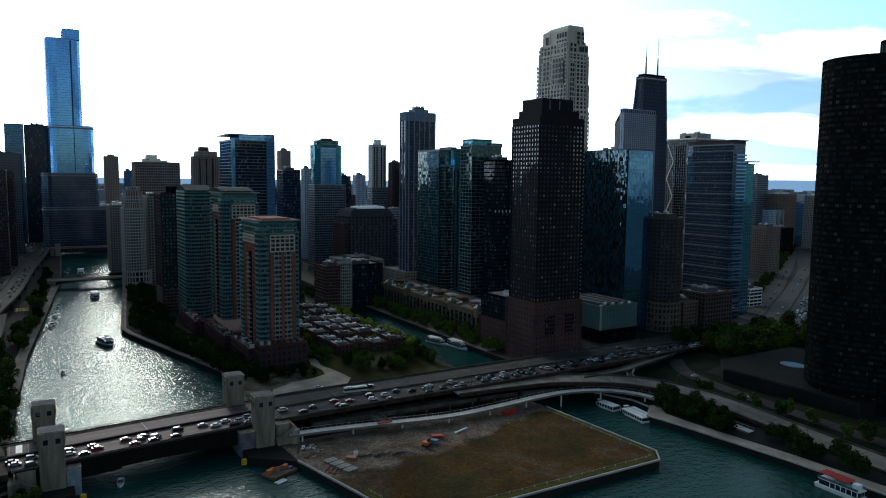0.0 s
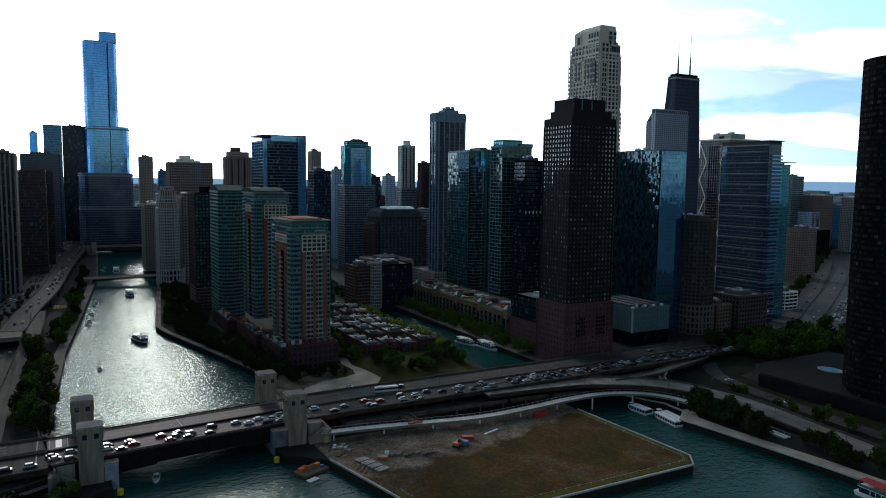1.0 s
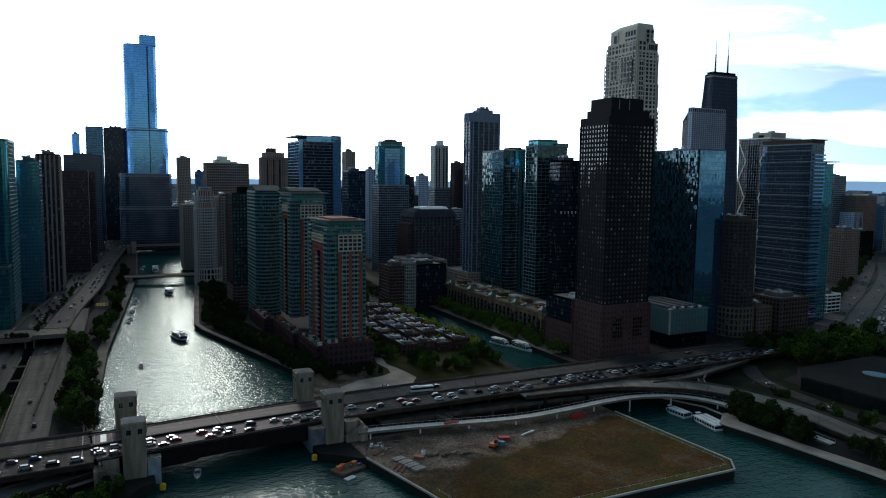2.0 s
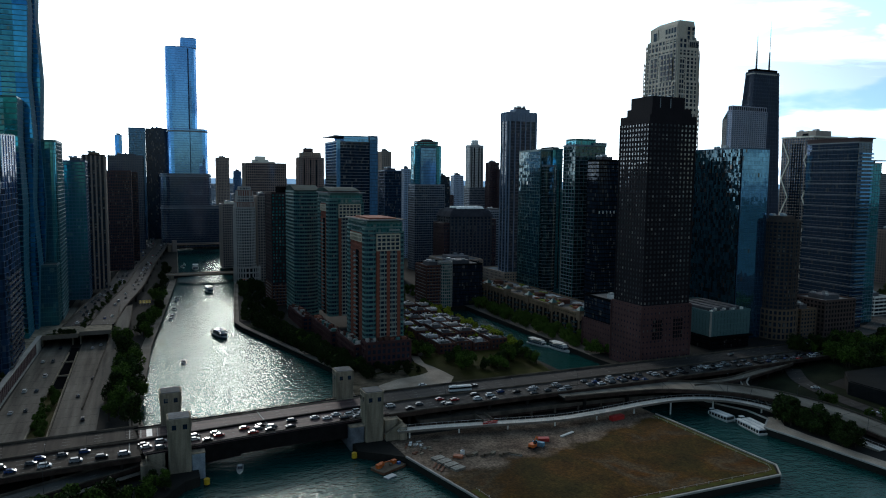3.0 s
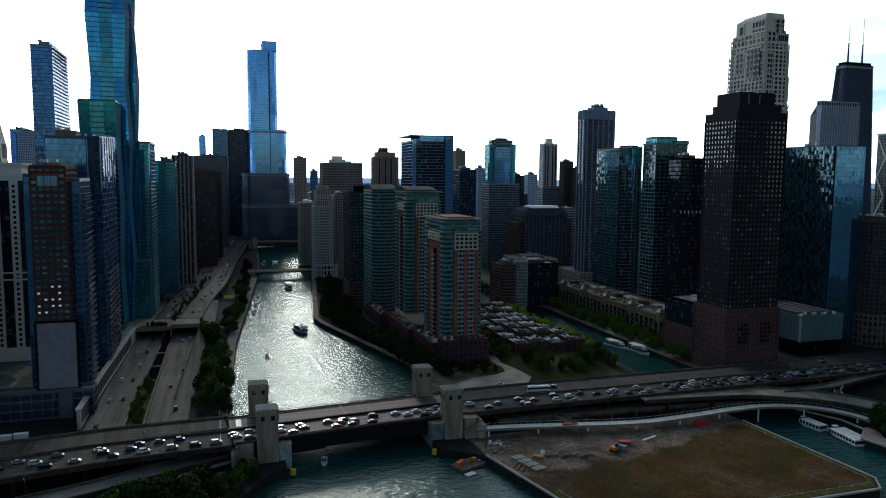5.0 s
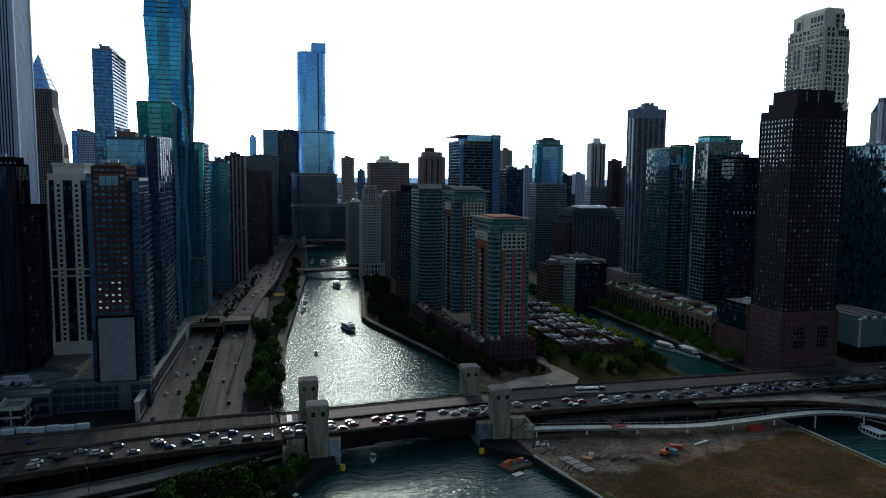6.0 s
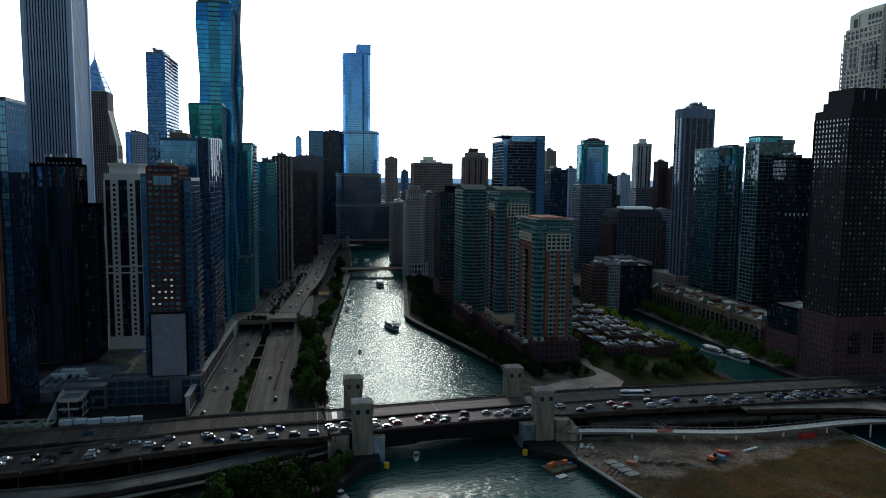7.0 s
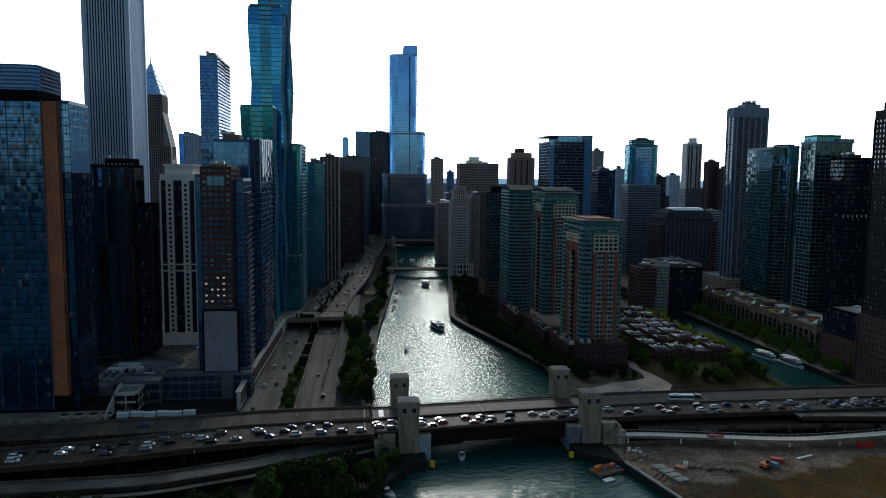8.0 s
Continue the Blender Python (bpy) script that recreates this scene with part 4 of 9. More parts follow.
def make_trench():
    t = thing("median_trench", "planted trench with barriers between the two streets", "trench", kind="structure")
    left = [Vector((-46.8, 352, 0)), Vector((-45.4, 420, 0)), Vector((-42.2, 522, 0))]
    right = [Vector((-38.2, 352, 0)), Vector((-38.0, 420, 0)), Vector((-37.0, 522, 0))]
    part("wall", ribbon(left, -0.25, 0.25, 4.1, 5.5), CONCRETE, t)
    part("wall", ribbon(right, -0.25, 0.25, 4.1, 5.5), CONCRETE, t)
    for y in (462, 496):
        part("strut", Geo().box(-44.4, -38, y, y + 1.0, 4.6, 5.4), CONCRETE, t)
    part("soil", Geo().prism([(-46.4, 352), (-38.5, 352), (-38.3, 436), (-44.9, 436)], 4.02, 4.4), GRASS, t)
    # black sheet stands in for the shade deep in the opening
    part("floor", Geo().prism([(-44.6, 437), (-38.3, 437), (-37.3, 540), (-42, 540)], 3.9, 4.02), BLACKMETAL, t)


make_trench()


def make_overpass():
    t = thing("overpass", "concrete street overpass with planted edge", "overpass", kind="structure")
    part("slab", Geo().prism([(-62, 543), (-38, 543), (-37, 549), (-17.5, 549), (-17.5, 590), (-62, 590)], 10.9, 12.3), CONCRETE, t)
    part("parapet", Geo().box(-62, -37.6, 542.4, 543, 10.6, 13.5), PAVING, t)
    part("parapet", Geo().box(-37.6, -17.5, 548.4, 549, 10.6, 13.5), PAVING, t)
    part("parapet", Geo().box(-38.2, -37.6, 542.4, 548.4, 10.6, 13.5), PAVING, t)
    part("planting", Geo().box(-58, -40, 545, 551, 12.3, 13.1), GRASS, t)
    part("planter_kerb", Geo().box(-59, -39, 551, 551.6, 12.3, 13.3), PALE, t)
    for x in (-61, -42.6, -37.6, -19.4):
        part("pier", Geo().box(x, x + 0.9, 551, 588, 3.9, 10.9), CONCRETE, t)


make_overpass()


def make_retaining_wall():
    t = thing("retaining_wall", "concrete retaining wall with brown vertical panels", "wall", kind="structure")
    line = [Vector((-66.2, 357, 0)), Vector((-65.2, 420, 0)), Vector((-61.2, 543, 0))]
    part("wall", ribbon(line, -0.7, 0.7, 3.9, 13.2), PALE, t)
    part("cap", ribbon(line, -1.3, 1.3, 13.2, 13.8), PALE, t)
    panel = Geo().box(0.7, 1.0, -1.3, 1.3, 6.2, 12.4).mesh("panel", PINKBRICK)
    for i in range(34):
        p, d, k = along(line, 5 + i * 4.8)
        ob = part("panel", panel, None, t)
        ob.matrix_basis = pose(p.x, p.y, 0, 0, 0, math.degrees(math.atan2(k.y, k.x)))


make_retaining_wall()


# ---- the bascule bridge ----
def make_bridge():
    t = thing("bascule_bridge", "long double-leaf bascule bridge with dark steel trusses", "bridge", kind="structure")
    part("deck", ribbon(BRIDGE, -17.2, 17.2, -0.15, 0), BRIDGEDECK, t, "reddish steel grid roadway")
    part("floor_slab", ribbon(BRIDGE, -16.8, 16.8, -1.0, -0.154), DARKSTEEL, t)
    part("median", ribbon(BRIDGE, -0.5, 0.5, 0.004, 0.9), DARKSTEEL, t)
    for s in (-1, 1):
        part("kerb", ribbon(BRIDGE, s * 14.9 - 0.15, s * 14.9 + 0.15, 0.004, 0.35), CONCRETE, t)
        part("railing", ribbon(BRIDGE, s * 17.1 - 0.08, s * 17.1 + 0.08, 1.0, 1.15), DARKSTEEL, t)
        part("lower_rail", ribbon(BRIDGE, s * 17.1 - 0.06, s * 17.1 + 0.06, 0.004, 0.45), DARKSTEEL, t)
        g = Geo()
        for i in range(70):
            q, _, k = along(BRIDGE, 1 + i * 1.5)
            q = q + k * (s * 17.1)
            g.box(q.x - 0.05, q.x + 0.05, q.y - 0.05, q.y + 0.05, 12.0, 13.1)
        part("rail_post", g, DARKSTEEL, t, kind="stuff")
    for o in (-11.2, -7.6, -4.0, 4.0, 7.6, 11.2):
        part("lane_marking", dashes(BRIDGE, o), LINE, t, kind="stuff")
    p, d, s = along(BRIDGE, 53)
    a, b = p - s * 16.5, p + s * 16.5
    part("centre_joint", Geo().beam((a.x, a.y, 12.03), (b.x, b.y, 12.03), 0.5, 0.04), PALE, t, "pale joint between the leaves")
    part("lower_deck", ribbon([q for q in BRIDGE if 16 < q.x < 96], -15.5, 15.5, -5.8, -5.2), DARKSTEEL, t)
    n = 16
    for o in (-16.6, -5.6, 5.6, 16.6):
        pts = []
        for i in range(n + 1):
            q, _, k = along(BRIDGE, 20 + i * 72.0 / n)
            q = q + k * o
            u = (i / n * 2 - 1)
            pts.append((q, 7.0 - 2.6 * u * u))
        for i in range(n):
            (q, z), (r, y) = pts[i], pts[i + 1]
            part("bottom_chord", Geo().beam((q.x, q.y, z), (r.x, r.y, y), 0.7, 0.8), DARKSTEEL, t)
            hi, lo = (q.x, q.y, 11.0), (r.x, r.y, y)
            if i >= n // 2:
                hi, lo = (r.x, r.y, 11.0), (q.x, q.y, z)
            part("diagonal", Geo().beam(hi, lo, 0.45, 0.45), DARKSTEEL, t)
            part("vertical", Geo().beam((q.x, q.y, z), (q.x, q.y, 11.0), 0.45, 0.45), DARKSTEEL, t)
        part("top_chord", Geo().beam((pts[0][0].x, pts[0][0].y, 10.7), (pts[-1][0].x, pts[-1][0].y, 10.7), 0.8, 1.4), DARKSTEEL, t)
        part("plate_girder", Geo().beam((pts[0][0].x, pts[0][0].y, 8.0), (pts[-1][0].x, pts[-1][0].y, 8.0), 0.3, 4.6), DARKSTEEL, t)
        for u, v in ((0, 4), (n, n - 4)):
            (q, z), (r, y) = pts[u], pts[v]
            part("heel_plate", Geo().beam((q.x, q.y, 6.0), (r.x, r.y, 6.4), 0.28, 3.4), DARKSTEEL, t)
    part("joint_plate", Geo().box(3.0, 5.3, 318.4, 328.0, 12.012, 12.035), WHITE, t, "white painted steel joint plate")
    for x, y0, y1 in ((-3.8, 303.5, 329.5), (7.2, 303.0, 328.6), (0.6, 317.5, 329.0)):
        part("joint_line", Geo().box(x, x + 0.4, y0, y1, 12.012, 12.03), PALE, t)
    # a hanging fender frame below the south leaf
    part("inspection_cradle", Geo().box(34, 37, 303, 305, 4.0, 6.4), DARKSTEEL, t)


make_bridge()


def bridge_tower(x, y, w=8.6, d=9.0, top=26.4):
    t = thing("bridge_tower", "weathered limestone bridge house with small square windows", "bridge tower", x, y, 0, group="bridge houses")
    part("shaft", Geo().prism(rect(-w / 2, w / 2, 0, d, 0.7), -2, top - 5.6), CONCRETE, t)
    part("head", Geo().prism(rect(-w / 2 - 0.12, w / 2 + 0.12, -0.12, d + 0.12, 0.8), top - 5.6, top - 0.8), CONCRETE, t)
    part("cornice", Geo().prism(rect(-w / 2 - 0.3, w / 2 + 0.3, -0.3, d + 0.3, 0.9), top - 0.8, top - 0.3), CONCRETE, t)
    part("roof", Geo().prism(rect(-w / 2 + 0.4, w / 2 - 0.4, 0.4, d - 0.4, 0.6), top - 0.3, top), ROOF, t)
    g = Geo().box(-0.85, 0.85, -0.30, 0.1, top - 4.6, top - 2.6).mesh("window", G_DARK)
    fr = Geo()
    fr.box(-1.1, -0.85, -0.36, 0.1, top - 4.8, top - 2.4), fr.box(0.85, 1.1, -0.36, 0.1, top - 4.8, top - 2.4)
    fr.box(-1.1, 1.1, -0.36, 0.1, top - 4.9, top - 4.6), fr.box(-1.1, 1.1, -0.36, 0.1, top - 2.6, top - 2.35)
    fm = fr.mesh("surround", CONCRETE)
    places = [(sx * w * 0.24, 0, 0) for sx in (-1, 1)] + [(w / 2, d * k, 90) for k in (0.28, 0.72)] + [(-w / 2, d * k, -90) for k in (0.28, 0.72)]
    for px, py, yaw in places:
        ob = part("window", g, None, t)
        ob.matrix_basis = pose(px, py, 0, 0, 0, yaw)
        su = part("surround", fm, None, ob)
    gv = Geo()
    for k in range(7):
        gv.box(-w / 2 - 0.05, w / 2 + 0.05, -0.06, 0.02, 4 + k * 2.3, 4.12 + k * 2.3)
    part("stone_joint", gv, CONCRETE, t, kind="stuff")
    return t


for x, y in ((15.1, 293.6), (98.0, 299.2), (13.4, 331.0), (95.0, 338.2)):
    bridge_tower(x, y)


def pier_block(name, x0, x1, y0, y1, z1, mat, label):
    t = thing(name, label, "bridge pier", (x0 + x1) / 2, (y0 + y1) / 2, 0)
    hx, hy = (x1 - x0) / 2, (y1 - y0) / 2
    part("body", Geo().prism(rect(-hx, hx, -hy, hy, 0.15), -2, z1), mat, t)
    g = Geo()
    n = int(hx * 2 / 0.9)
    for i in range(n):
        xx = -hx + 0.45 + i * 0.9
        g.box(xx - 0.12, xx + 0.12, -hy - 0.1, -hy + 0.02, 0.3, z1 - 0.3)
    part("rib", g, mat, t, kind="stuff")
    part("cap", Geo().prism(rect(-hx - 0.15, hx + 0.15, -hy - 0.15, hy + 0.15), z1, z1 + 0.3), CONCRETE, t)


pier_block("bridge_pier", 19.6, 24.6, 294.5, 340, 10.6, surface("pale_blue_grey_steel", (0.30, 0.34, 0.38), 0.6, 0.25, 0.3, 2.0, 0.1), "pale grey ribbed pier enclosure on the river wall")
pier_block("bridge_pier", 87.0, 93.5, 300.5, 345, 10.6, surface("dark_grey_stone", (0.15, 0.16, 0.18), 0.8, 0.3, 0.3, 2.0, 0.1), "dark grey stone bridge pier on the river wall")


def stair_house(x, y, flip):
    t = thing("stair_house", "concrete stair enclosure beside the bridge house", "stairs", x, y, 3.3)
    s = -1 if flip else 1
    part("wall", Geo().profile([(0, 0), (9, 0), (9, 8.6), (0, 8.6)], -0.3 + s * 3.8, 0.3 + s * 3.8), CONCRETE, t)
    part("end_block", Geo().prism(rect(s * 4.2 - 1.8, s * 4.2 + 1.8, -1.5, 6, 0.2), 0, 6.4), CONCRETE, t)
    part("back_block", Geo().prism(rect(-3.2, 3.2, 3.5, 9.5, 0.2), 0, 8.6), CONCRETE, t)
    for i in range(14):
        xx = s * (3.4 - i * 0.5)
        part("step", Geo().box(min(xx, xx - s * 0.5), max(xx, xx - s * 0.5), -0.2, 3.4, 0, 6.2 * (1 - i / 15) + 2.2 * (i / 15)), CONCRETE, t)
    part("handrail", Geo().beam((s * 3.4, -0.3, 7.2), (-s * 3.4, -0.3, 3.2), 0.15, 0.9), CONCRETE, t)


stair_house(106.5, 297.5, False)
stair_house(6.4, 293.0, True)


def fender(x, y):
    t = thing("mooring_dolphin", "yellow steel fender cylinder at the waterline", "fender", x, y, 0)
    part("cylinder", Geo().tube((0, 0, -1.5), (0, 0, 2.6), 1.15, 1.15, 18), YELLOW, t)
    part("collar", Geo().tube((0, 0, -1.5), (0, 0, 0.5), 1.25, 1.25, 18), DARKSTEEL, t)
    part("cap", Geo().tube((0, 0, 2.6), (0, 0, 2.85), 0.95, 0.8, 18), YELLOW, t)


fender(24.5, 287.2)
fender(86.2, 291.6)


def far_bridge(name, label, x0, x1, y, z, w=16, top=ASPHALT):
    t = thing(name, label, "bridge", kind="structure")
    part("deck", Geo().box(x0, x1, y, y + w, z - 0.6, z), top, t)
    for yy in (y - 0.4, y + w):
        part("railing", Geo().box(x0, x1, yy, yy + 0.4, z - 0.2, z + 1.0), TANSTONE, t)
    n = 14
    span = x1 - x0 - 10
    g = Geo()
    for yy in (y + 0.3, y + w - 1.0):
        for i in range(n):
            u0, u1 = -1 + 2 * i / n, -1 + 2 * (i + 1) / n
            a, b = x0 + 5 + span * i / n, x0 + 5 + span * (i + 1) / n
            g.profile([(yy, z - 1.4 - 1.8 * u0 * u0), (yy + 0.7, z - 1.4 - 1.8 * u0 * u0), (yy + 0.7, z - 0.6), (yy, z - 0.6)], a, b)
    part("girder", g, DARKSTEEL, t)
    for a in (x0, x1 - 8):
        part("abutment", Geo().box(a, a + 8, y - 1, y + w + 1, -2, z - 0.62), CONCRETE, t)


far_bridge("river_bridge", "low dark steel bridge crossing the river", 30, 113, 862, 9.0, top=PAVING)
far_bridge("river_bridge_far", "distant double-deck bridge over the river", 44, 150, 1190, 14.5, 22)
lower = thing("bridge_lower_deck", "dark steel lower deck and trusses under the distant bridge", "bridge", kind="structure")
part("deck", Geo().box(50, 144, 1190, 1210, 8.2, 9.0), DARKSTEEL, lower)
for i in range(19):
    part("truss_post", Geo().box(51 + i * 5, 51.5 + i * 5, 1189.4, 1190, 8.2, 14.0), PARAPET, lower)
    part("truss_diagonal", Geo().beam((51.2 + i * 5, 1189.7, 8.6), (56.2 + i * 5, 1189.7, 13.6), 0.35, 0.35), PARAPET, lower)
for x in (50, 138):
    part("bridge_house", Geo().prism(rect(x, x + 7, 1186, 1193, 0.8), -2, 22), WARMSTONE, lower)


# ---- buildings ----
class House:
    """A building: tiers of floors, each a glazed core with floor bands and piers standing proud of it."""

    def __init__(self, name, label, x, y, category="building", z=3.0, group=""):
        self.x, self.y, self.z = x, y, z
        self.ob = thing(name, label, category, x, y, z, group=group)
        self.heaps = {}

    def heap(self, name, mat):
        key = (name, mat.name)
        if key not in self.heaps:
            self.heaps[key] = (Geo(), mat)
        return self.heaps[key][0]

    def local(self, poly):
        return [(px - self.x, py - self.y) for px, py in poly]

    def tier(self, poly, z0, z1, st, roof=True, parapet=1.1):
        """Floors from z0 to z1 (world heights)."""
        storey, band, bp, bay, pw, pp, gl, bm, pm = st[:9]
        sill = st[9] if len(st) > 9 else 0
        P = self.local(poly)
        a, b = z0 - self.z, z1 - self.z
        part("glazing", Geo().prism(P, a, b - 0.15), gl, self.ob)
        if band:
            n = max(1, round((b - a) / storey))
            g = self.heap("floor_band", bm)
            O = offset(P, bp)
            for i in range(n):
                z = a + (b - a) * i / n
                g.prism(O, z, z + band * (b - a) / n / storey)
        if sill:
            n = max(1, round((b - a) / storey))
            g = self.heap("slab_edge", SILL)
            O = offset(P, max(bp, pp) + 0.12)
            for i in range(n):
                z = a + (b - a) * i / n + band * 0.9
                g.prism(O, z, z + sill)
        if pw:
            g = self.heap("pier", pm)
            m = len(P)
            for i in range(m):
                A, B = Vector(P[i]), Vector(P[(i + 1) % m])
                length = (B - A).length
                if length < 0.8:
                    continue
                k = max(1, round(length / bay))
                e = (B - A) / length
                nrm = Vector((e.y, -e.x))
                for j in range(k + 1):
                    c = A + e * (length * j / k)
                    q = [c - e * pw / 2, c - e * pw / 2 + nrm * pp, c + e * pw / 2 + nrm * pp, c + e * pw / 2]
                    q2 = [(v.x - nrm.x * 0.3 * (w in (0, 3)), v.y - nrm.y * 0.3 * (w in (0, 3))) for w, v in enumerate(q)]
                    g.prism(q2, a, b + 0.02)
        if roof:
            self.cap(poly, z1, bm or pm, parapet, bp if band else 0.1)
        return self

    def cap(self, poly, z, mat, parapet=1.1, bp=0.2):
        P = self.local(poly)
        b = z - self.z
        part("roof", Geo().prism(offset(P, -0.15), b - 0.1, b), ROOF, self.ob)
        O, I = offset(P, bp + 0.03), offset(P, -0.5)
        g = self.heap("parapet", mat)
        m = len(P)
        for i in range(m):
            j = (i + 1) % m
            g.prism([O[i], O[j], I[j], I[i]], b - 0.6, b + parapet)

    def box(self, name, x0, x1, y0, y1, z0, z1, mat, label=""):
        part(name, Geo().box(x0 - self.x, x1 - self.x, y0 - self.y, y1 - self.y, z0 - self.z, z1 - self.z), mat, self.ob, label)
        return self

    def prism(self, name, poly, z0, z1, mat, label="", top=None):
        part(name, Geo().prism(self.local(poly), z0 - self.z, z1 - self.z, self.local(top) if top else None), mat, self.ob, label)
        return self

    def balconies(self, x0, x1, y0, y1, z0, z1, storey=3.1, slab=0.22, mat=None, rail=None):
        mat, rail = mat or BALCONY, rail or CLEAR
        g, r = self.heap("balcony_slab", mat), self.heap("balcony_rail", rail)
        n = int((z1 - z0) / storey)
        for i in range(n):
            z = z0 + i * storey - self.z
            X0, X1, Y0, Y1 = x0 - self.x, x1 - self.x, y0 - self.y, y1 - self.y
            g.box(X0, X1, Y0, Y1, z, z + slab)
            r.box(X0 + 0.03, X1 - 0.03, Y0 + 0.03, Y0 + 0.09, z + slab, z + slab + 1.05)
            r.box(X1 - 0.09, X1 - 0.03, Y0 + 0.1, Y1, z + slab, z + slab + 1.05)
            r.box(X0 + 0.03, X0 + 0.09, Y0 + 0.1, Y1, z + slab, z + slab + 1.05)
        return self

    def plant(self, x0, x1, y0, y1, z, h=4.0, mat=None, n=3, seed=1):
        """A machine room and some units on the roof."""
        self.box("penthouse", x0, x1, y0, y1, z, z + h, mat or PLANTGREY)
        rnd = random.Random(seed)
        for _ in range(n):
            cx, cy = rnd.uniform(x0, x1), rnd.uniform(y0, y1)
            s = rnd.uniform(0.8, 1.8)
            self.box("roof_unit", cx - s, cx + s, cy - s, cy + s, z + h, z + h + rnd.uniform(1.0, 2.2), GALV)
        return self

    def done(self):
        for (name, _), (g, mat) in self.heaps.items():
            part(name, g, mat, self.ob, kind="stuff")
        self.heaps = {}
        return self.ob


# storey, band height, band proud, bay, pier width, pier proud, glass, band material, pier material
SILL = surface("pale_sill", (0.29, 0.30, 0.30), 0.8, 0.15, 0.05, 1.0, 0.0)


def style(gl, bm, pm=None, storey=3.3, band=1.1, bp=0.12, bay=3.0, pw=0.35, pp=0.22, sill=0):
    return (storey, band, bp, bay, pw, pp, gl, bm, pm or bm, sill)


PUNCHED_BROWN = style(G_WARM, BROWNSTONE, storey=2.9, band=1.45, bp=0.22, bay=3.0, pw=1.45, pp=0.26)
PUNCHED_LIME = style(G_PANE, LIMESTONE, storey=3.7, band=1.0, bp=0.3, bay=4.4, pw=1.3, pp=0.5)
PUNCHED_DARK = style(G_DARK, DARKBRICK, storey=3.0, band=1.3, bp=0.2, bay=3.2, pw=1.4, pp=0.26, sill=0.22)
PUNCHED_CREAM = style(G_DARK, WARMSTONE, storey=3.1, band=1.3, bp=0.2, bay=2.8, pw=1.1, pp=0.32)
PUNCHED_TAN = style(G_DARK, TANSTONE, storey=3.1, band=1.4, bp=0.2, bay=3.0, pw=1.3, pp=0.28)
PUNCHED_GREY = style(G_DARK, GREYSTONE, storey=3.3, band=1.4, bp=0.2, bay=2.6, pw=1.1, pp=0.28)
CURTAIN_DARK = style(G_DARK, BLACKMETAL, storey=3.4, band=0.6, bp=0.06, bay=1.6, pw=0.14, pp=0.14)
CURTAIN_BLACK = style(G_BLACK, BLACKMETAL, storey=3.3, band=0.9, bp=0.1, bay=1.6, pw=0.22, pp=0.22)
CURTAIN_BLUE = style(G_BLUE, BLUEMETAL, storey=3.5, band=0.45, bp=0.05, bay=1.6, pw=0.10, pp=0.10)
CURTAIN_SKY = style(G_SKY, GREYMETAL, storey=3.8, band=0.5, bp=0.05, bay=1.7, pw=0.12, pp=0.12)
CURTAIN_TEAL = style(G_TEAL, TEALMETAL, storey=3.3, band=0.5, bp=0.06, bay=1.7, pw=0.12, pp=0.12)
CURTAIN_GREEN = style(G_GREEN, GREENMETAL, storey=3.0, band=0.8, bp=0.15, bay=2.2, pw=0.2, pp=0.18, sill=0.22)
SLABBED_INK = style(G_PINE, BALCONY, storey=3.1, band=0.32, bp=0.55, bay=4.5, pw=0.25, pp=0.1, pm=BLACKMETAL)
SLABBED_TEAL = style(G_TEAL, TEALMETAL, storey=3.1, band=0.35, bp=0.6, bay=4.5, pw=0.25, pp=0.1)
BANDED_GREY = style(G_DARK, GREYMETAL, storey=3.4, band=1.2, bp=0.15, bay=3.0, pw=0.2, pp=0.1, sill=0.22)
RIB_BROWN = style(G_DARK, BROWNMETAL, storey=3.6, band=1.1, bp=0.1, bay=1.8, pw=0.6, pp=0.4)
RIB_GREY = style(G_DARK, GREYSTONE, storey=3.6, band=1.2, bp=0.1, bay=2.4, pw=0.9, pp=0.45)


def plain_tower(name, label, x0, x1, y0, y1, top, st, z=3.0, cut=0.0, pent=True, seed=1, mat=None, z0=None, rnd=0.0):
    h = House(name, label, (x0 + x1) / 2, (y0 + y1) / 2, z=z)
    poly = rounded(x0, x1, y0, y1, rnd, 5) if rnd else rect(x0, x1, y0, y1, cut)
    h.tier(poly, z0 or z, top, st)
    if pent:
        w, d = x1 - x0, y1 - y0
        h.plant(x0 + w * 0.25, x1 - w * 0.25, y0 + d * 0.25, y1 - d * 0.25, top, 3.5, mat, 3, seed)
    return h


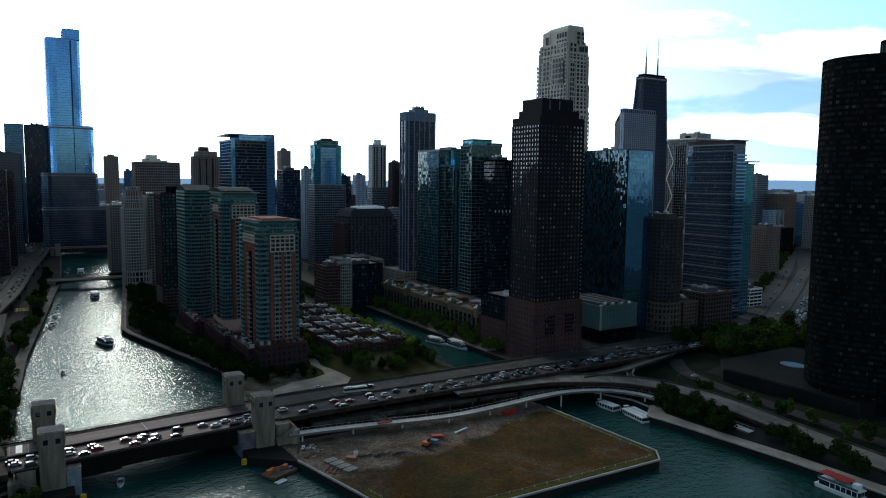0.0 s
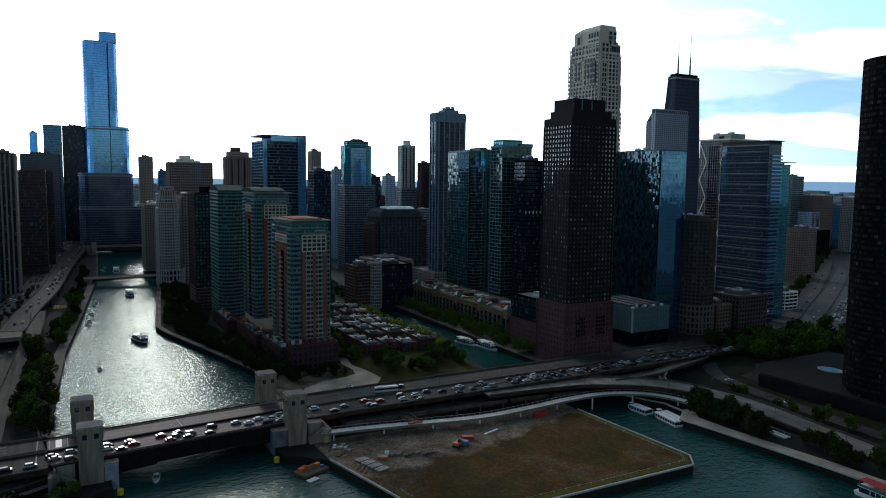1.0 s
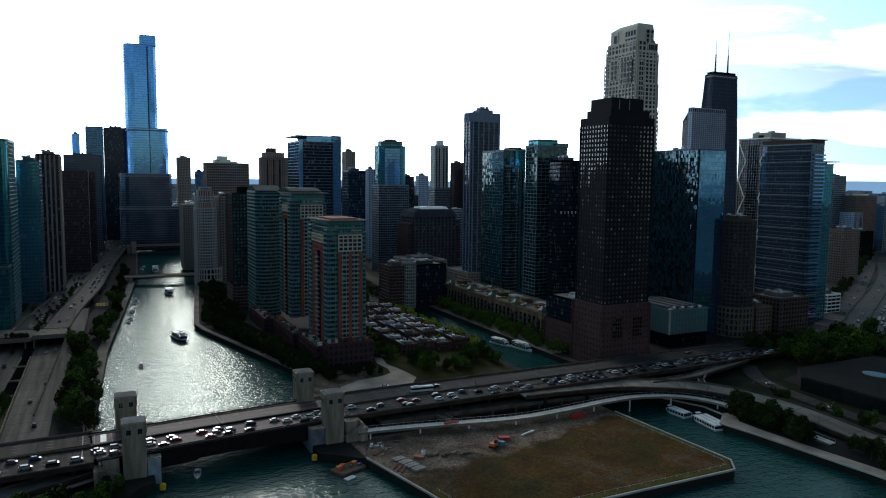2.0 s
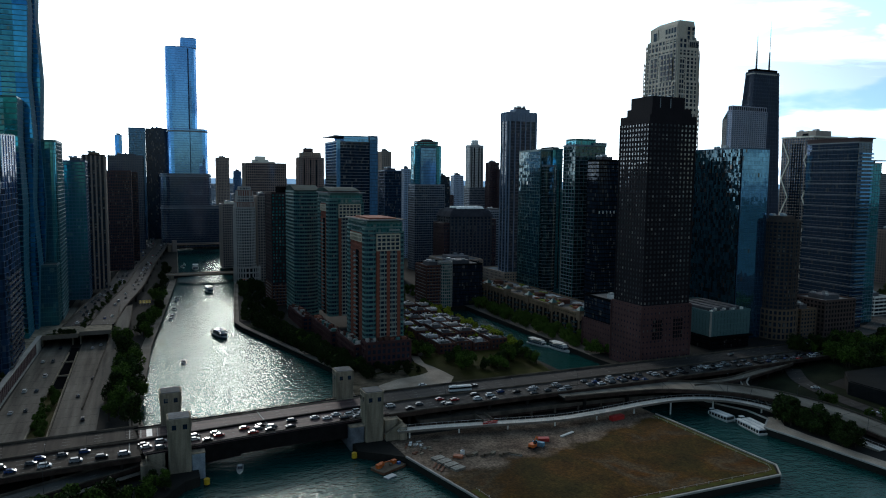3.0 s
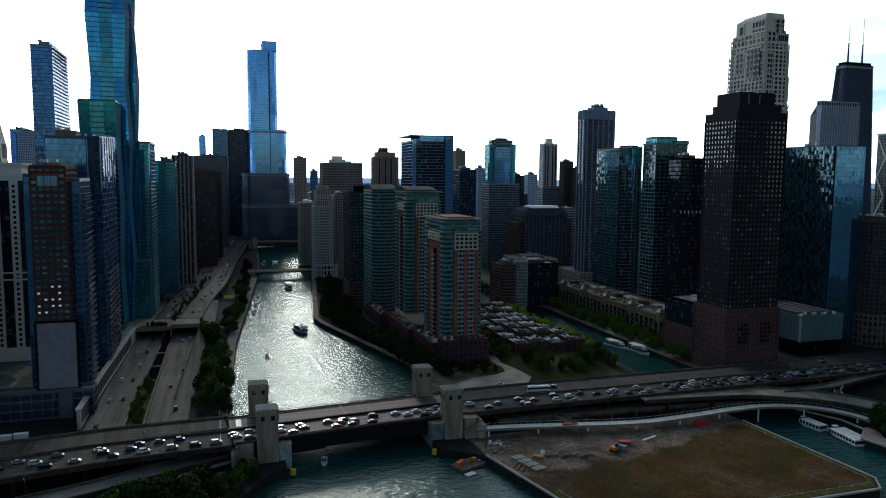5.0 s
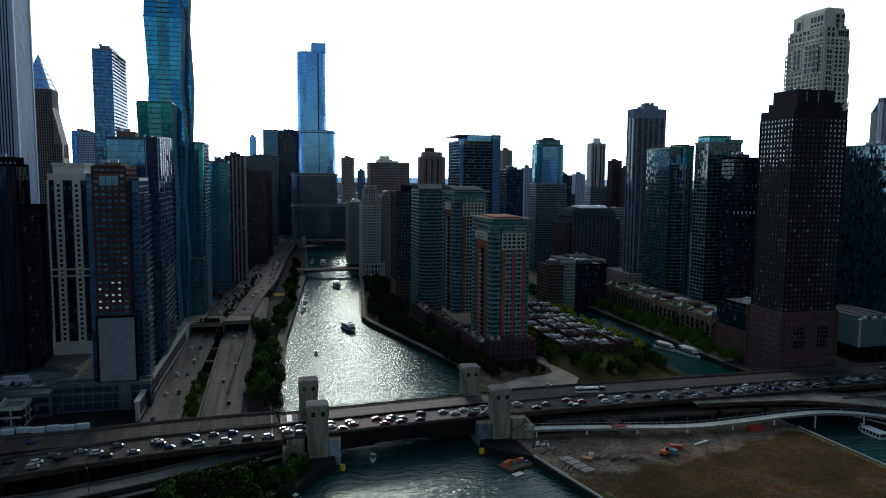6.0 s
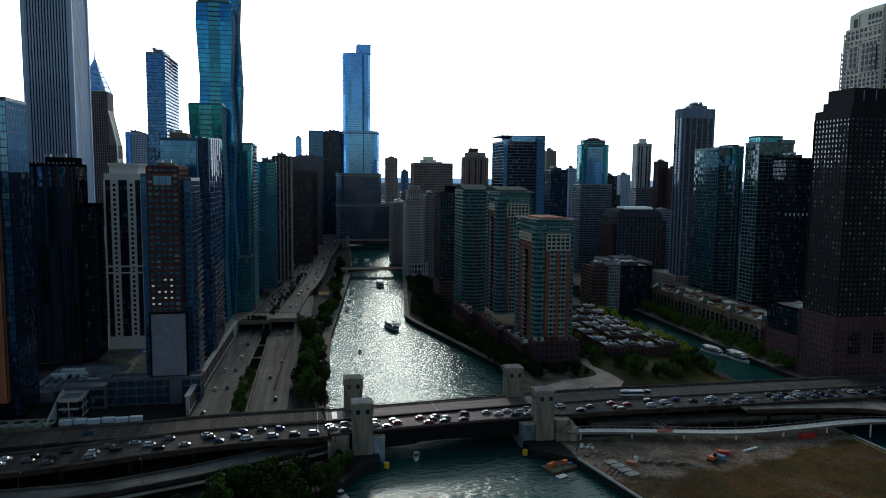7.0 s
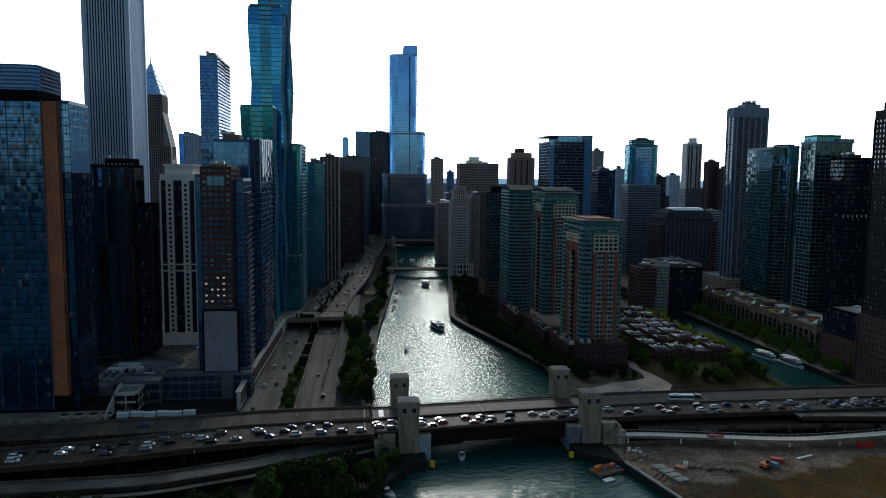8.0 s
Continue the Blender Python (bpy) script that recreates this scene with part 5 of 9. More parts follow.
def north_pier_tower():
    h = House("apartment_tower", "tall brown granite apartment tower on a pink stone base", 310, 371, "tower")
    x0, x1, y0, y1 = 292.5, 328.5, 357, 385.5
    pink = style(G_DARK, PINKBRICK, storey=3.6, band=2.3, bp=0.3, bay=3.0, pw=2.0, pp=0.36)
    h.tier(rect(x0 - 1.2, x1 + 1.2, y0 - 1.2, y1 + 1.2), 3.0, 43, pink, parapet=0.8)
    h.tier(rect(x0, x1, y0, y1), 43, 157.5, PUNCHED_BROWN, roof=False)
    h.box("attic", x0 - 0.3, x1 + 0.3, y0 - 0.3, y1 + 0.3, 157.5, 161.6, BROWNSTONE)
    h.cap(rect(x0, x1, y0, y1), 161.6, BROWNSTONE)
    h.box("setback", x0 + 2.6, x1 - 2.2, y0 + 1.8, y1 - 2.6, 161.6, 167.4, BROWNSTONE)
    h.box("crown", x0 + 4.0, x1 - 6.4, y0 + 3.2, y1 - 4.6, 167.4, 174.6, BROWNSTONE)
    for k in (0.2, 0.6):
        h.box("roof_pipe", x0 + 6 + 20 * k, x0 + 6.3 + 20 * k, y0 + 2.9, y0 + 3.2, 167.4, 173.5, GALV)
    for k in (0.25, 0.5, 0.75):
        h.box("roof_unit", x0 + 28 * k, x0 + 28 * k + 2, y0 + 8, y0 + 11, 174.6, 175.8, GALV)
    for xx in (299.5, 316.0):
        g = Geo()
        for i in range(5):
            for j in range(4):
                g.box(xx + j * 2.0 - h.x, xx + j * 2.0 + 1.3 - h.x, y0 - 1.72 - h.y, y0 - 1.3 - h.y, 22 + i * 2.6 - h.z, 23.9 + i * 2.6 - h.z)
        part("inset_glazing", g, G_BLACK, h.ob, "dark square panes set close together", kind="stuff")
    h.done()
    lo = House("podium_block", "dark glass and pink stone low block beside the tower", 306, 407)
    lo.tier(rect(297, 327, 387, 428), 3.0, 24, pink, roof=False)
    lo.tier(rect(297.4, 326.6, 387.2, 427.6), 24, 40, CURTAIN_DARK)
    lo.plant(304, 318, 395, 410, 40, 2.5, LIGHTROOF, 4)
    lo.done()


def limestone_tower():
    h = House("setback_tower", "tall pale limestone tower with stepped setbacks and dark bay windows", 430, 500, "tower")
    tiers = [((418, 441.6, 479, 519.6), 3.0, 184), ((418, 441.2, 479.2, 519.6), 184, 205.5), ((418.1, 440.4, 479.4, 519.6), 205.5, 226),
             ((418.2, 440.2, 479.6, 518.6), 226, 232), ((418.4, 437.4, 480, 518.2), 232, 241)]
    for (a, b, c, d), z0, z1 in tiers:
        h.tier(rect(a, b, c, d, 1.0), z0, z1, PUNCHED_LIME, parapet=1.2)
        h.prism("corner_buttress", rect(a - 0.5, a + 2.4, c - 0.5, c + 2.4, 0.4), z0, z1 + 0.8, LIMESTONE)
        h.prism("corner_buttress", rect(b - 2.4, b + 0.5, c - 0.5, c + 2.4, 0.4), z0, z1 + 0.8, LIMESTONE)
        h.prism("corner_buttress", rect(a - 0.5, a + 2.4, d - 2.4, d + 0.5, 0.4), z0, z1 + 0.8, LIMESTONE)
    # solid head, chamfered towards the far side
    h.prism("head", rect(419, 437, 481, 516.6, 0.8), 241, 252.8, LIMESTONE)
    h.prism("head_cap", rect(419, 437, 481, 516.6, 0.8), 252.8, 255.6, LIMESTONE, top=rect(420.4, 436.8, 481.6, 507, 0.8))

    def loggia(x0, x1, y0, y1, z0, z1, outer):
        """An open corner of floor slabs and a thin outer post, through which the sky shows."""
        f = h.heap("corner_loggia", LIMESTONE)
        n = int((z1 - z0) / 3.7)
        for i in range(n + 1):
            f.box(x0 - h.x, x1 - h.x, y0 - h.y, y1 - h.y, z0 + 3.7 * i - h.z, z0 + 3.7 * i + 1.7 - h.z)
        f.box(outer[0] - h.x, outer[1] - h.x, outer[2] - h.y, outer[3] - h.y, z0 - h.z, z1 + 1.7 - h.z)
    loggia(418, 421, 519.7, 522.4, 130, 224, (418, 418.6, 521.8, 522.4))
    loggia(418.2, 421, 518.7, 520.6, 226, 238, (418.2, 418.8, 520.0, 520.6))
    loggia(441.7, 444, 479.4, 482, 110, 182, (443.4, 444, 479.4, 480))
    loggia(441.2, 443, 479.6, 482, 186, 204, (442.5, 443, 479.6, 480.1))
    loggia(440.5, 442.2, 479.8, 482, 206, 230, (441.7, 442.2, 479.8, 480.3))

    def dark_bay(face, u0, u1, z0, z1, cols, rows, proud=0.35):
        """A framed field of tall dark panes on the west (x) or south (y) face."""
        g, f = h.heap("bay_pane", G_PANE), h.heap("bay_frame", LIMESTONE)

        def put(geo, a, b, z, w, d0, d1):
            if face == "x":
                geo.box(418 - d1 - h.x, 418 + d0 - h.x, a - h.y, b - h.y, z - h.z, w - h.z)
            else:
                geo.box(a - h.x, b - h.x, 479 - d1 - h.y, 479 + d0 - h.y, z - h.z, w - h.z)
        put(f, u0 - 0.5, u1 + 0.5, z0 - 0.5, z1 + 0.5, 3.0, proud + 0.05)
        dz, du = (z1 - z0) / rows, (u1 - u0) / cols
        for i in range(cols):
            for j in range(rows):
                put(g, u0 + du * i + du * 0.14, u0 + du * (i + 1) - du * 0.14, z0 + dz * j + dz * 0.12, z0 + dz * (j + 1) - dz * 0.18, 0.2, proud + 0.14)
    dark_bay("x", 484.5, 500, 202, 229.5, 4, 6)
    dark_bay("x", 506, 511.5, 240, 251, 1, 1, -0.4)
    dark_bay("x", 482, 496, 239, 251, 4, 2, -0.3)
    dark_bay("x", 486, 501, 231.5, 237, 5, 1, -0.1)
    dark_bay("x", 504, 513, 211, 228, 2, 4)
    dark_bay("y", 427.5, 430.5, 240, 251, 1, 3, -1.1)
    dark_bay("y", 432.5, 435.5, 240, 251, 1, 3, -1.1)
    dark_bay("y", 430, 440, 233, 239.5, 5, 1, -0.6)
    dark_bay("y", 420, 425, 150, 224, 2, 18, 0.2)
    dark_bay("y", 428.5, 438.5, 152, 180, 4, 7, 0.3)
    h.done()


def trilobe(cx, cy, r, lobe, turn=0.0, n=16):
    pts = []
    for i in range(3 * n):
        a = 2 * math.pi * i / (3 * n)
        k = 0.5 + 0.5 * math.cos(3 * (a - turn))
        rr = r * (lobe + (1 - lobe) * k ** 0.8)
        pts.append((cx + rr * math.cos(a), cy + rr * math.sin(a)))
    return pts


def lake_tower():
    h = House("curved_black_tower", "black glass tower with curving lobes and bronze floor bands", 406.5, 203.5, "tower")
    bronze = surface("bronze_black_metal", (0.009, 0.0085, 0.008), 0.8, 0.3, 0.05, 1.0, 0.0, spec=0.0)
    st = style(G_LAKE, bronze, storey=2.95, band=1.3, bp=0.16, bay=1.7, pw=0.16, pp=0.12)
    P = trilobe(406.5, 203.5, 36, 0.80, radians(28))
    h.tier(offset(P, -2.5), 3.0, 14, style(G_BLACK, BLACKMETAL, storey=5, band=1, bay=6, pw=0.9, pp=0.6), roof=False)
    h.tier(P, 14, 185.6, st)
    h.tier(circle(411, 200, 13, 30), 185.6, 196, style(G_BLACK, BLACKMETAL, storey=9, band=2.5, bay=2.2, pw=0.3, pp=0.2))
    h.done()


def glass_block_tower():
    h = House("mirror_glass_tower", "sharp-edged mirror glass apartment tower", 427, 425, "tower")
    st = style(G_MIRROR, BLUEMETAL, storey=3.1, band=0.10, bp=0.03, bay=1.5, pw=0.05, pp=0.03)
    h.tier(rect(413.5, 440.5, 400, 450), 3.0, 147, st, parapet=0.3)
    # -x face: the city's dark, broken reflection is put into a darker glass
    h.tier(rect(412.9, 413.4, 400.6, 449.6), 3.0, 146.6, style(G_DAPPLE, BLACKMETAL, storey=3.1, band=0.10, bp=0.03, bay=1.5, pw=0.05, pp=0.03), roof=False)
    h.plant(424, 432, 425, 440, 147, 1.6, GREYMETAL, 2)
    h.done()
    b = House("windowless_hall", "pale green-grey windowless box building beside the drive", 398, 410)
    b.tier(rect(372, 408, 381, 434), 3.0, 13, CURTAIN_BLACK, roof=False)
    pale = surface("pale_green_panel", (0.095, 0.165, 0.168), 0.9, 0.12, 0.03, 1.0, 0.02)
    b.box("upper_wall", 371.5, 408.5, 380.5, 434, 13, 30, pale)
    for k in range(3):
        b.box("panel_line", 376, 404, 380.3, 380.52, 17 + k * 4, 17.35 + k * 4, GREENMETAL)
    for k in range(13):
        b.box("panel_joint", 371.7 + k * 3.05, 371.78 + k * 3.05, 380.42, 380.52, 13, 30.8, BLACKMETAL)
    for k in range(17):
        b.box("panel_joint", 371.42, 371.52, 382 + k * 3.1, 382.08 + k * 3.1, 13, 30.8, BLACKMETAL)
    b.box("canopy", 370.5, 409.5, 377.5, 380.6, 11.6, 12.6, BLACKMETAL)
    for k in range(9):
        b.box("roof_vent", 374 + k * 3.7, 375.6 + k * 3.7, 383 + (k * 7) % 5, 385 + (k * 7) % 5, 30, 31.2 + 0.3 * (k % 3), GALV if k % 2 else WHITE)
    b.cap(rect(371.5, 408.5, 380.5, 434), 30, pale, 0.9)
    b.box("reveal", 371.2, 372.2, 380.2, 381.2, 13, 30.5, PALE)
    for k in range(4):
        b.box("roof_unit", 376 + k * 8, 381 + k * 8, 388, 424, 30, 32, PLANTGREY)
    b.done()


def round_brown_tower():
    h = House("round_brown_tower", "brown concrete apartment tower with a rounded corner", 455, 396, "tower")
    st = style(G_DARK, surface("brown_concrete", (0.085, 0.062, 0.052), 0.8, 0.2, 0.05, 1.0, 0.05), storey=3.1, band=1.2, bp=0.2, bay=3.0, pw=0.9, pp=0.35)
    h.tier(rounded(440, 468, 384, 412, 12, 6), 3.0, 26, style(G_DARK, TANBRICK, storey=4.2, band=1.3, bay=3.2, pw=1.2, pp=0.3), parapet=0.6)
    h.tier(rounded(441, 467, 385, 411, 12, 6), 26, 93, st)
    h.plant(447, 460, 391, 404, 93, 4, surface("brown_concrete", (0.085, 0.062, 0.052)))
    h.done()
    for x0, x1, y0, y1, top, st2, lab in ((470, 486, 389, 410, 24, style(G_DARK, TANBRICK, storey=3.1, band=1.4, bp=0.2, bay=3.0, pw=1.3, pp=0.28), "brown brick low-rise with arched base"), (487, 520, 382, 412, 31, style(G_BLACK, surface("dark_rose_brick", (0.115, 0.078, 0.068), 0.85, 0.2, 0.05, 1.5, 0.1), storey=3.4, band=1.3, bp=0.2, bay=3.3, pw=1.2, pp=0.35), "brown brick mid-rise block")):
        plain_tower("low_rise", lab, x0, x1, y0, y1, top, st2).done()


def brace_tower():
    h = House("braced_tower", "pale concrete tower with zigzag diagonal bracing", 650, 538, "tower")
    rosy = surface("rosy_concrete", (0.33, 0.255, 0.22), 0.8, 0.15, 0.05, 1.0, 0.03)
    st = style(G_DARK, rosy, storey=3.0, band=0.8, bp=0.25, bay=3.1, pw=0.7, pp=0.45)
    x0, x1, y0, y1, top = 630, 676, 519, 557, 168
    h.tier(rect(x0, x1, y0, y1), 3.0, top, st)
    g = Geo()
    for a, b in ((y1 - 1.0, y1 - 10.0), (y0 + 1.0, y0 + 10.0)):
        for i in range(8):
            z = 12 + i * 19.0
            p, q = (a, b) if i % 2 == 0 else (b, a)
            g.beam((x0 - 0.7 - h.x, p - h.y, z - h.z), (x0 - 0.7 - h.x, q - h.y, min(z + 19, top) - h.z), 0.5, 1.2)
    part("brace_panel", g, CREAM, h.ob, "pale diagonal braces in a zigzag", kind="stuff")
    for k in range(5):
        yy = y0 + 13 + k * 3.0
        h.box("dark_bay", x0 - 0.55, x0 + 0.2, yy - 0.55, yy + 0.55, 12, top - 6, G_BLACK)
    h.box("cornice", x0 - 1.0, x1 + 1, y0 - 1.0, y1 + 1, top, top + 1.4, CREAM)
    h.plant(642, 664, 527, 551, top, 7.5, WARMSTONE)
    h.box("plant_slot", 641.8, 642.2, 536, 543, top + 1.5, top + 5, G_BLACK)
    h.done()


def balcony_glass_tower():
    h = House("glass_slab_tower", "dark blue glass tower with white-edged balconies at its end", 543, 422, "tower")
    h.tier(rect(535, 551, 399, 447), 3.0, 155, style(G_SLATE, SILL, storey=3.1, band=0.16, bp=0.22, bay=3.2, pw=0.12, pp=0.1, pm=BLACKMETAL), parapet=0.4)
    wide = h.heap("wide_band", SILL)
    for i in range(16):
        zz = 10 + i * 9.3 - h.z
        wide.prism(h.local(offset(rect(535, 551, 399, 447), 0.5)), zz, zz + 0.5)
    h.balconies(538, 551.5, 397.2, 399, 12, 150, 3.1, mat=SILL, rail=G_SKY)
    h.box("attic", 535.2, 551.2, 398.8, 447, 155.2, 158.0, BROWNMETAL)
    h.box("roof_canopy", 534.4, 552.4, 397.2, 447.6, 158.0, 158.8, BROWNMETAL)
    h.plant(537, 549, 402, 444, 155, 3.4, G_DARK, 0)
    h.done()
    k = House("glass_slab_tower", "narrow blue glass tower with a thin roof plate", 572, 425, "tower")
    k.tier(rect(565, 581, 411, 447), 3.0, 139, style(G_TEAL, BALCONY, storey=3.1, band=0.3, bp=0.3, bay=3.2, pw=0.15, pp=0.1), parapet=0.4)
    k.box("roof_plate", 563, 586, 409, 449, 141, 141.6, BALCONY)
    k.plant(568, 578, 415, 443, 139, 2.0, G_DARK, 0)
    k.done()


def hancock():
    h = House("tapered_black_tower", "tapering black steel tower with cross bracing and twin antennas", 1188, 1130, "tower")
    b, t, top = (1140, 1236, 1092, 1145), (1154, 1222, 1100, 1122), 346
    P, T = rect(*b), rect(*t)
    h.prism("glazing", P, 3, top, surface("navy_black_aluminium", (0.011, 0.022, 0.050), 0.6, 0.2, 0.03, 0.5, 0.0), top=T)

    def at(k, d=0.0):
        return rect(*[b[i] + (t[i] - b[i]) * k + (-d if i in (0, 2) else d) for i in range(4)])
    rail = surface("navy_grey_aluminium", (0.030, 0.046, 0.082), 0.6, 0.2, 0.03, 0.5, 0.0)
    floors, fins = h.heap("floor_band", rail), h.heap("mullion", rail)
    for i in range(46):
        k = i / 46
        floors.prism(h.local(at(k, 0.12)), 3 + k * 343 - h.z, 5.0 + k * 343 - h.z, h.local(at(k + 2 / 343, 0.12)))
    for u, v in ((0, 1), (3, 0)):
        for j in range(1, 12):
            w = j / 12
            A, B = at(0, 0.2), at(1, 0.2)
            p = [A[u][m] + (A[v][m] - A[u][m]) * w for m in (0, 1)]
            q = [B[u][m] + (B[v][m] - B[u][m]) * w for m in (0, 1)]
            fins.beam((p[0] - h.x, p[1] - h.y, 3 - h.z), (q[0] - h.x, q[1] - h.y, 346 - h.z), 1.0, 0.8)
    c = h.heap("cross_brace", surface("navy_black_aluminium", (0.011, 0.022, 0.050)))
    for i in range(6):
        k0, k1 = i / 6, (i + 1) / 6
        A, B = at(k0, 0.1), at(k1, 0.1)
        for u, v in ((0, 1), (3, 0)):
            for p, q in ((A[u], B[v]), (A[v], B[u])):
                c.beam((p[0] - h.x, p[1] - h.y, 3 + k0 * 341 - h.z), (q[0] - h.x, q[1] - h.y, 3 + k1 * 341 - h.z), 0.9, 0.9)
    h.prism("crown", rect(1157, 1219, 1102, 1120), 346, 351, BLACKMETAL)
    h.box("light_band", 1153.2, 1222.8, 1099.4, 1122.6, 340, 342.6, PALE)
    for xx, zz in ((1170, 424), (1205, 466)):
        part("antenna", Geo().tube((xx - h.x, 1111 - h.y, 350 - h.z), (xx - h.x, 1111 - h.y, 388 - h.z), 2.0, 1.4), PLANTGREY, h.ob)
        part("antenna", Geo().tube((xx - h.x, 1111 - h.y, 388 - h.z), (xx - h.x, 1111 - h.y, zz - h.z), 0.8, 0.25), PLANTGREY, h.ob)
    h.done()


def trump_like():
    h = House("stepped_glass_tower", "tall silver-blue glass tower with rounded setbacks", 85, 1290, "tower")
    st = style(G_SKY, surface("brushed_steel", (0.16, 0.30, 0.56), 0.4, 0.1, 0.05, 1.0, 0.0, metal=0.7), storey=3.9, band=0.45, bp=0.06, bay=2.2, pw=0.10, pp=0.1)
    # lower tiers: their dark reflections are put into a darker glass
    low = (*st[:6], G_SLATE, GREYMETAL, GREYMETAL)
    h.tier(rounded(38, 136, 1256, 1300, 12), 4, 73, low)
    h.tier(rounded(38, 118, 1259, 1300, 14), 73, 126, low)
    h.tier(rounded(51, 114, 1262, 1300, 15), 126, 200, st)
    h.tier(rounded(50, 99, 1265, 1300, 15), 200, 333, st)
    h.tier(rounded(74.5, 99, 1266, 1299, 4), 333, 348, st)
    for z in (71, 124, 198):
        a = {71: (37, 137, 1255, 1301), 124: (37, 119, 1258, 1301), 198: (50, 115, 1261, 1301)}[z]
        h.prism("louvre_band", rounded(a[0], a[1], a[2], a[3], 13), z - 2.5, z, GREYMETAL)
    h.box("dark_slot", 84.8, 86.0, 1261.4, 1266, 128, 331, BLUEMETAL)
    part("spire", Geo().tube((90 - h.x, 1284 - h.y, 348 - h.z), (90 - h.x, 1284 - h.y, 358 - h.z), 0.9, 0.4), GALV, h.ob)
    h.done()


def vista_tower():
    h = House("wavy_glass_tower", "very tall blue-green glass tower of three flaring stems", -74, 590, "tower", z=12)
    for (cx, y0, y1, wide, narrow, top, flip) in ((-80, 543, 572, 12.6, 11.2, 172, 0), (-76.5, 573, 600, 13.4, 11.2, 251, 1), (-73.5, 601, 628, 13.4, 11.2, 352, 0)):
        seg = 45.0
        z = 12.0
        k = flip
        while z < top - 1:
            z1 = min(z + seg, top)
            f = (z1 - z) / seg
            a, b = (wide, narrow) if k % 2 == 0 else (narrow, wide)
            b = a + (b - a) * f
            da = (0.0 if k % 2 == 0 else 1.2)
            db = 1.2 - da
            A, B = rect(cx - a, cx + a, y0 + da, y1 - da), rect(cx - b, cx + b, y0 + db, y1 - db)
            h.prism("glazing", A, z, z1, G_VISTA if top > 200 else G_AQUA, top=B)
            g, q = h.heap("floor_band", TEALMETAL), h.heap("balcony_slab", surface("teal_grey_slab", (0.12, 0.23, 0.27), 0.7, 0.15, 0.05, 1.0, 0.0))
            dark = h.heap("balcony_recess", G_TEAL)
            m = max(1, int((z1 - z) / 3.4))
            # fins added to cut bright grazing reflections off the side glass
            fins = h.heap("side_fin", surface("fin_teal", (0.045, 0.19, 0.26), 0.5, 0.15, 0.05, 1.0, 0.0))
            for j in range(int((y1 - y0 - 3) / 2.0)):
                yy = y0 + 2 + j * 2.0 - h.y
                for s in (-1, 1):
                    fins.beam((cx + s * a - h.x, yy, z - h.z), (cx + s * b - h.x, yy, z1 - h.z), 0.14, 0.5)
            for i in range(m):
                w = i / m
                C = [(p[0] * (1 - w) + r[0] * w, p[1] * (1 - w) + r[1] * w) for p, r in zip(A, B)]
                zz = z + (z1 - z) * w - h.z
                g.prism(h.local(offset(C, 0.08)), zz, zz + 0.5)
                q.box(cx - 4.6 - h.x, cx + 4.6 - h.x, C[0][1] - 1.0 - h.y, C[0][1] + 0.2 - h.y, zz, zz + 0.4)
                dark.box(cx - 4.2 - h.x, cx + 4.2 - h.x, C[0][1] - 0.3 - h.y, C[0][1] + 0.2 - h.y, zz + 0.4, zz + 3.0)
            z, k = z1, k + 1
        h.cap(rect(cx - 11.5, cx + 11.5, y0 + 0.8, y1 - 0.8), top, TEALMETAL, 1.2)
    h.done()


def ribbed_tower():
    h = House("white_ribbed_tower", "very tall grey-white granite tower of narrow vertical ribs", -289, 923, "tower", z=12)
    st = style(G_BLACK, GREYSTONE, storey=3.9, band=0.5, bp=-0.2, bay=3.0, pw=1.55, pp=0.9)
    h.tier(rect(-321, -272, 891, 951), 12, 346, st)
    for x, y in ((-323, 889), (-274, 889), (-274, 949), (-323, 949)):
        h.box("corner_pier", x, x + 4, y, y + 4, 12, 346, GREYSTONE)
    h.done()


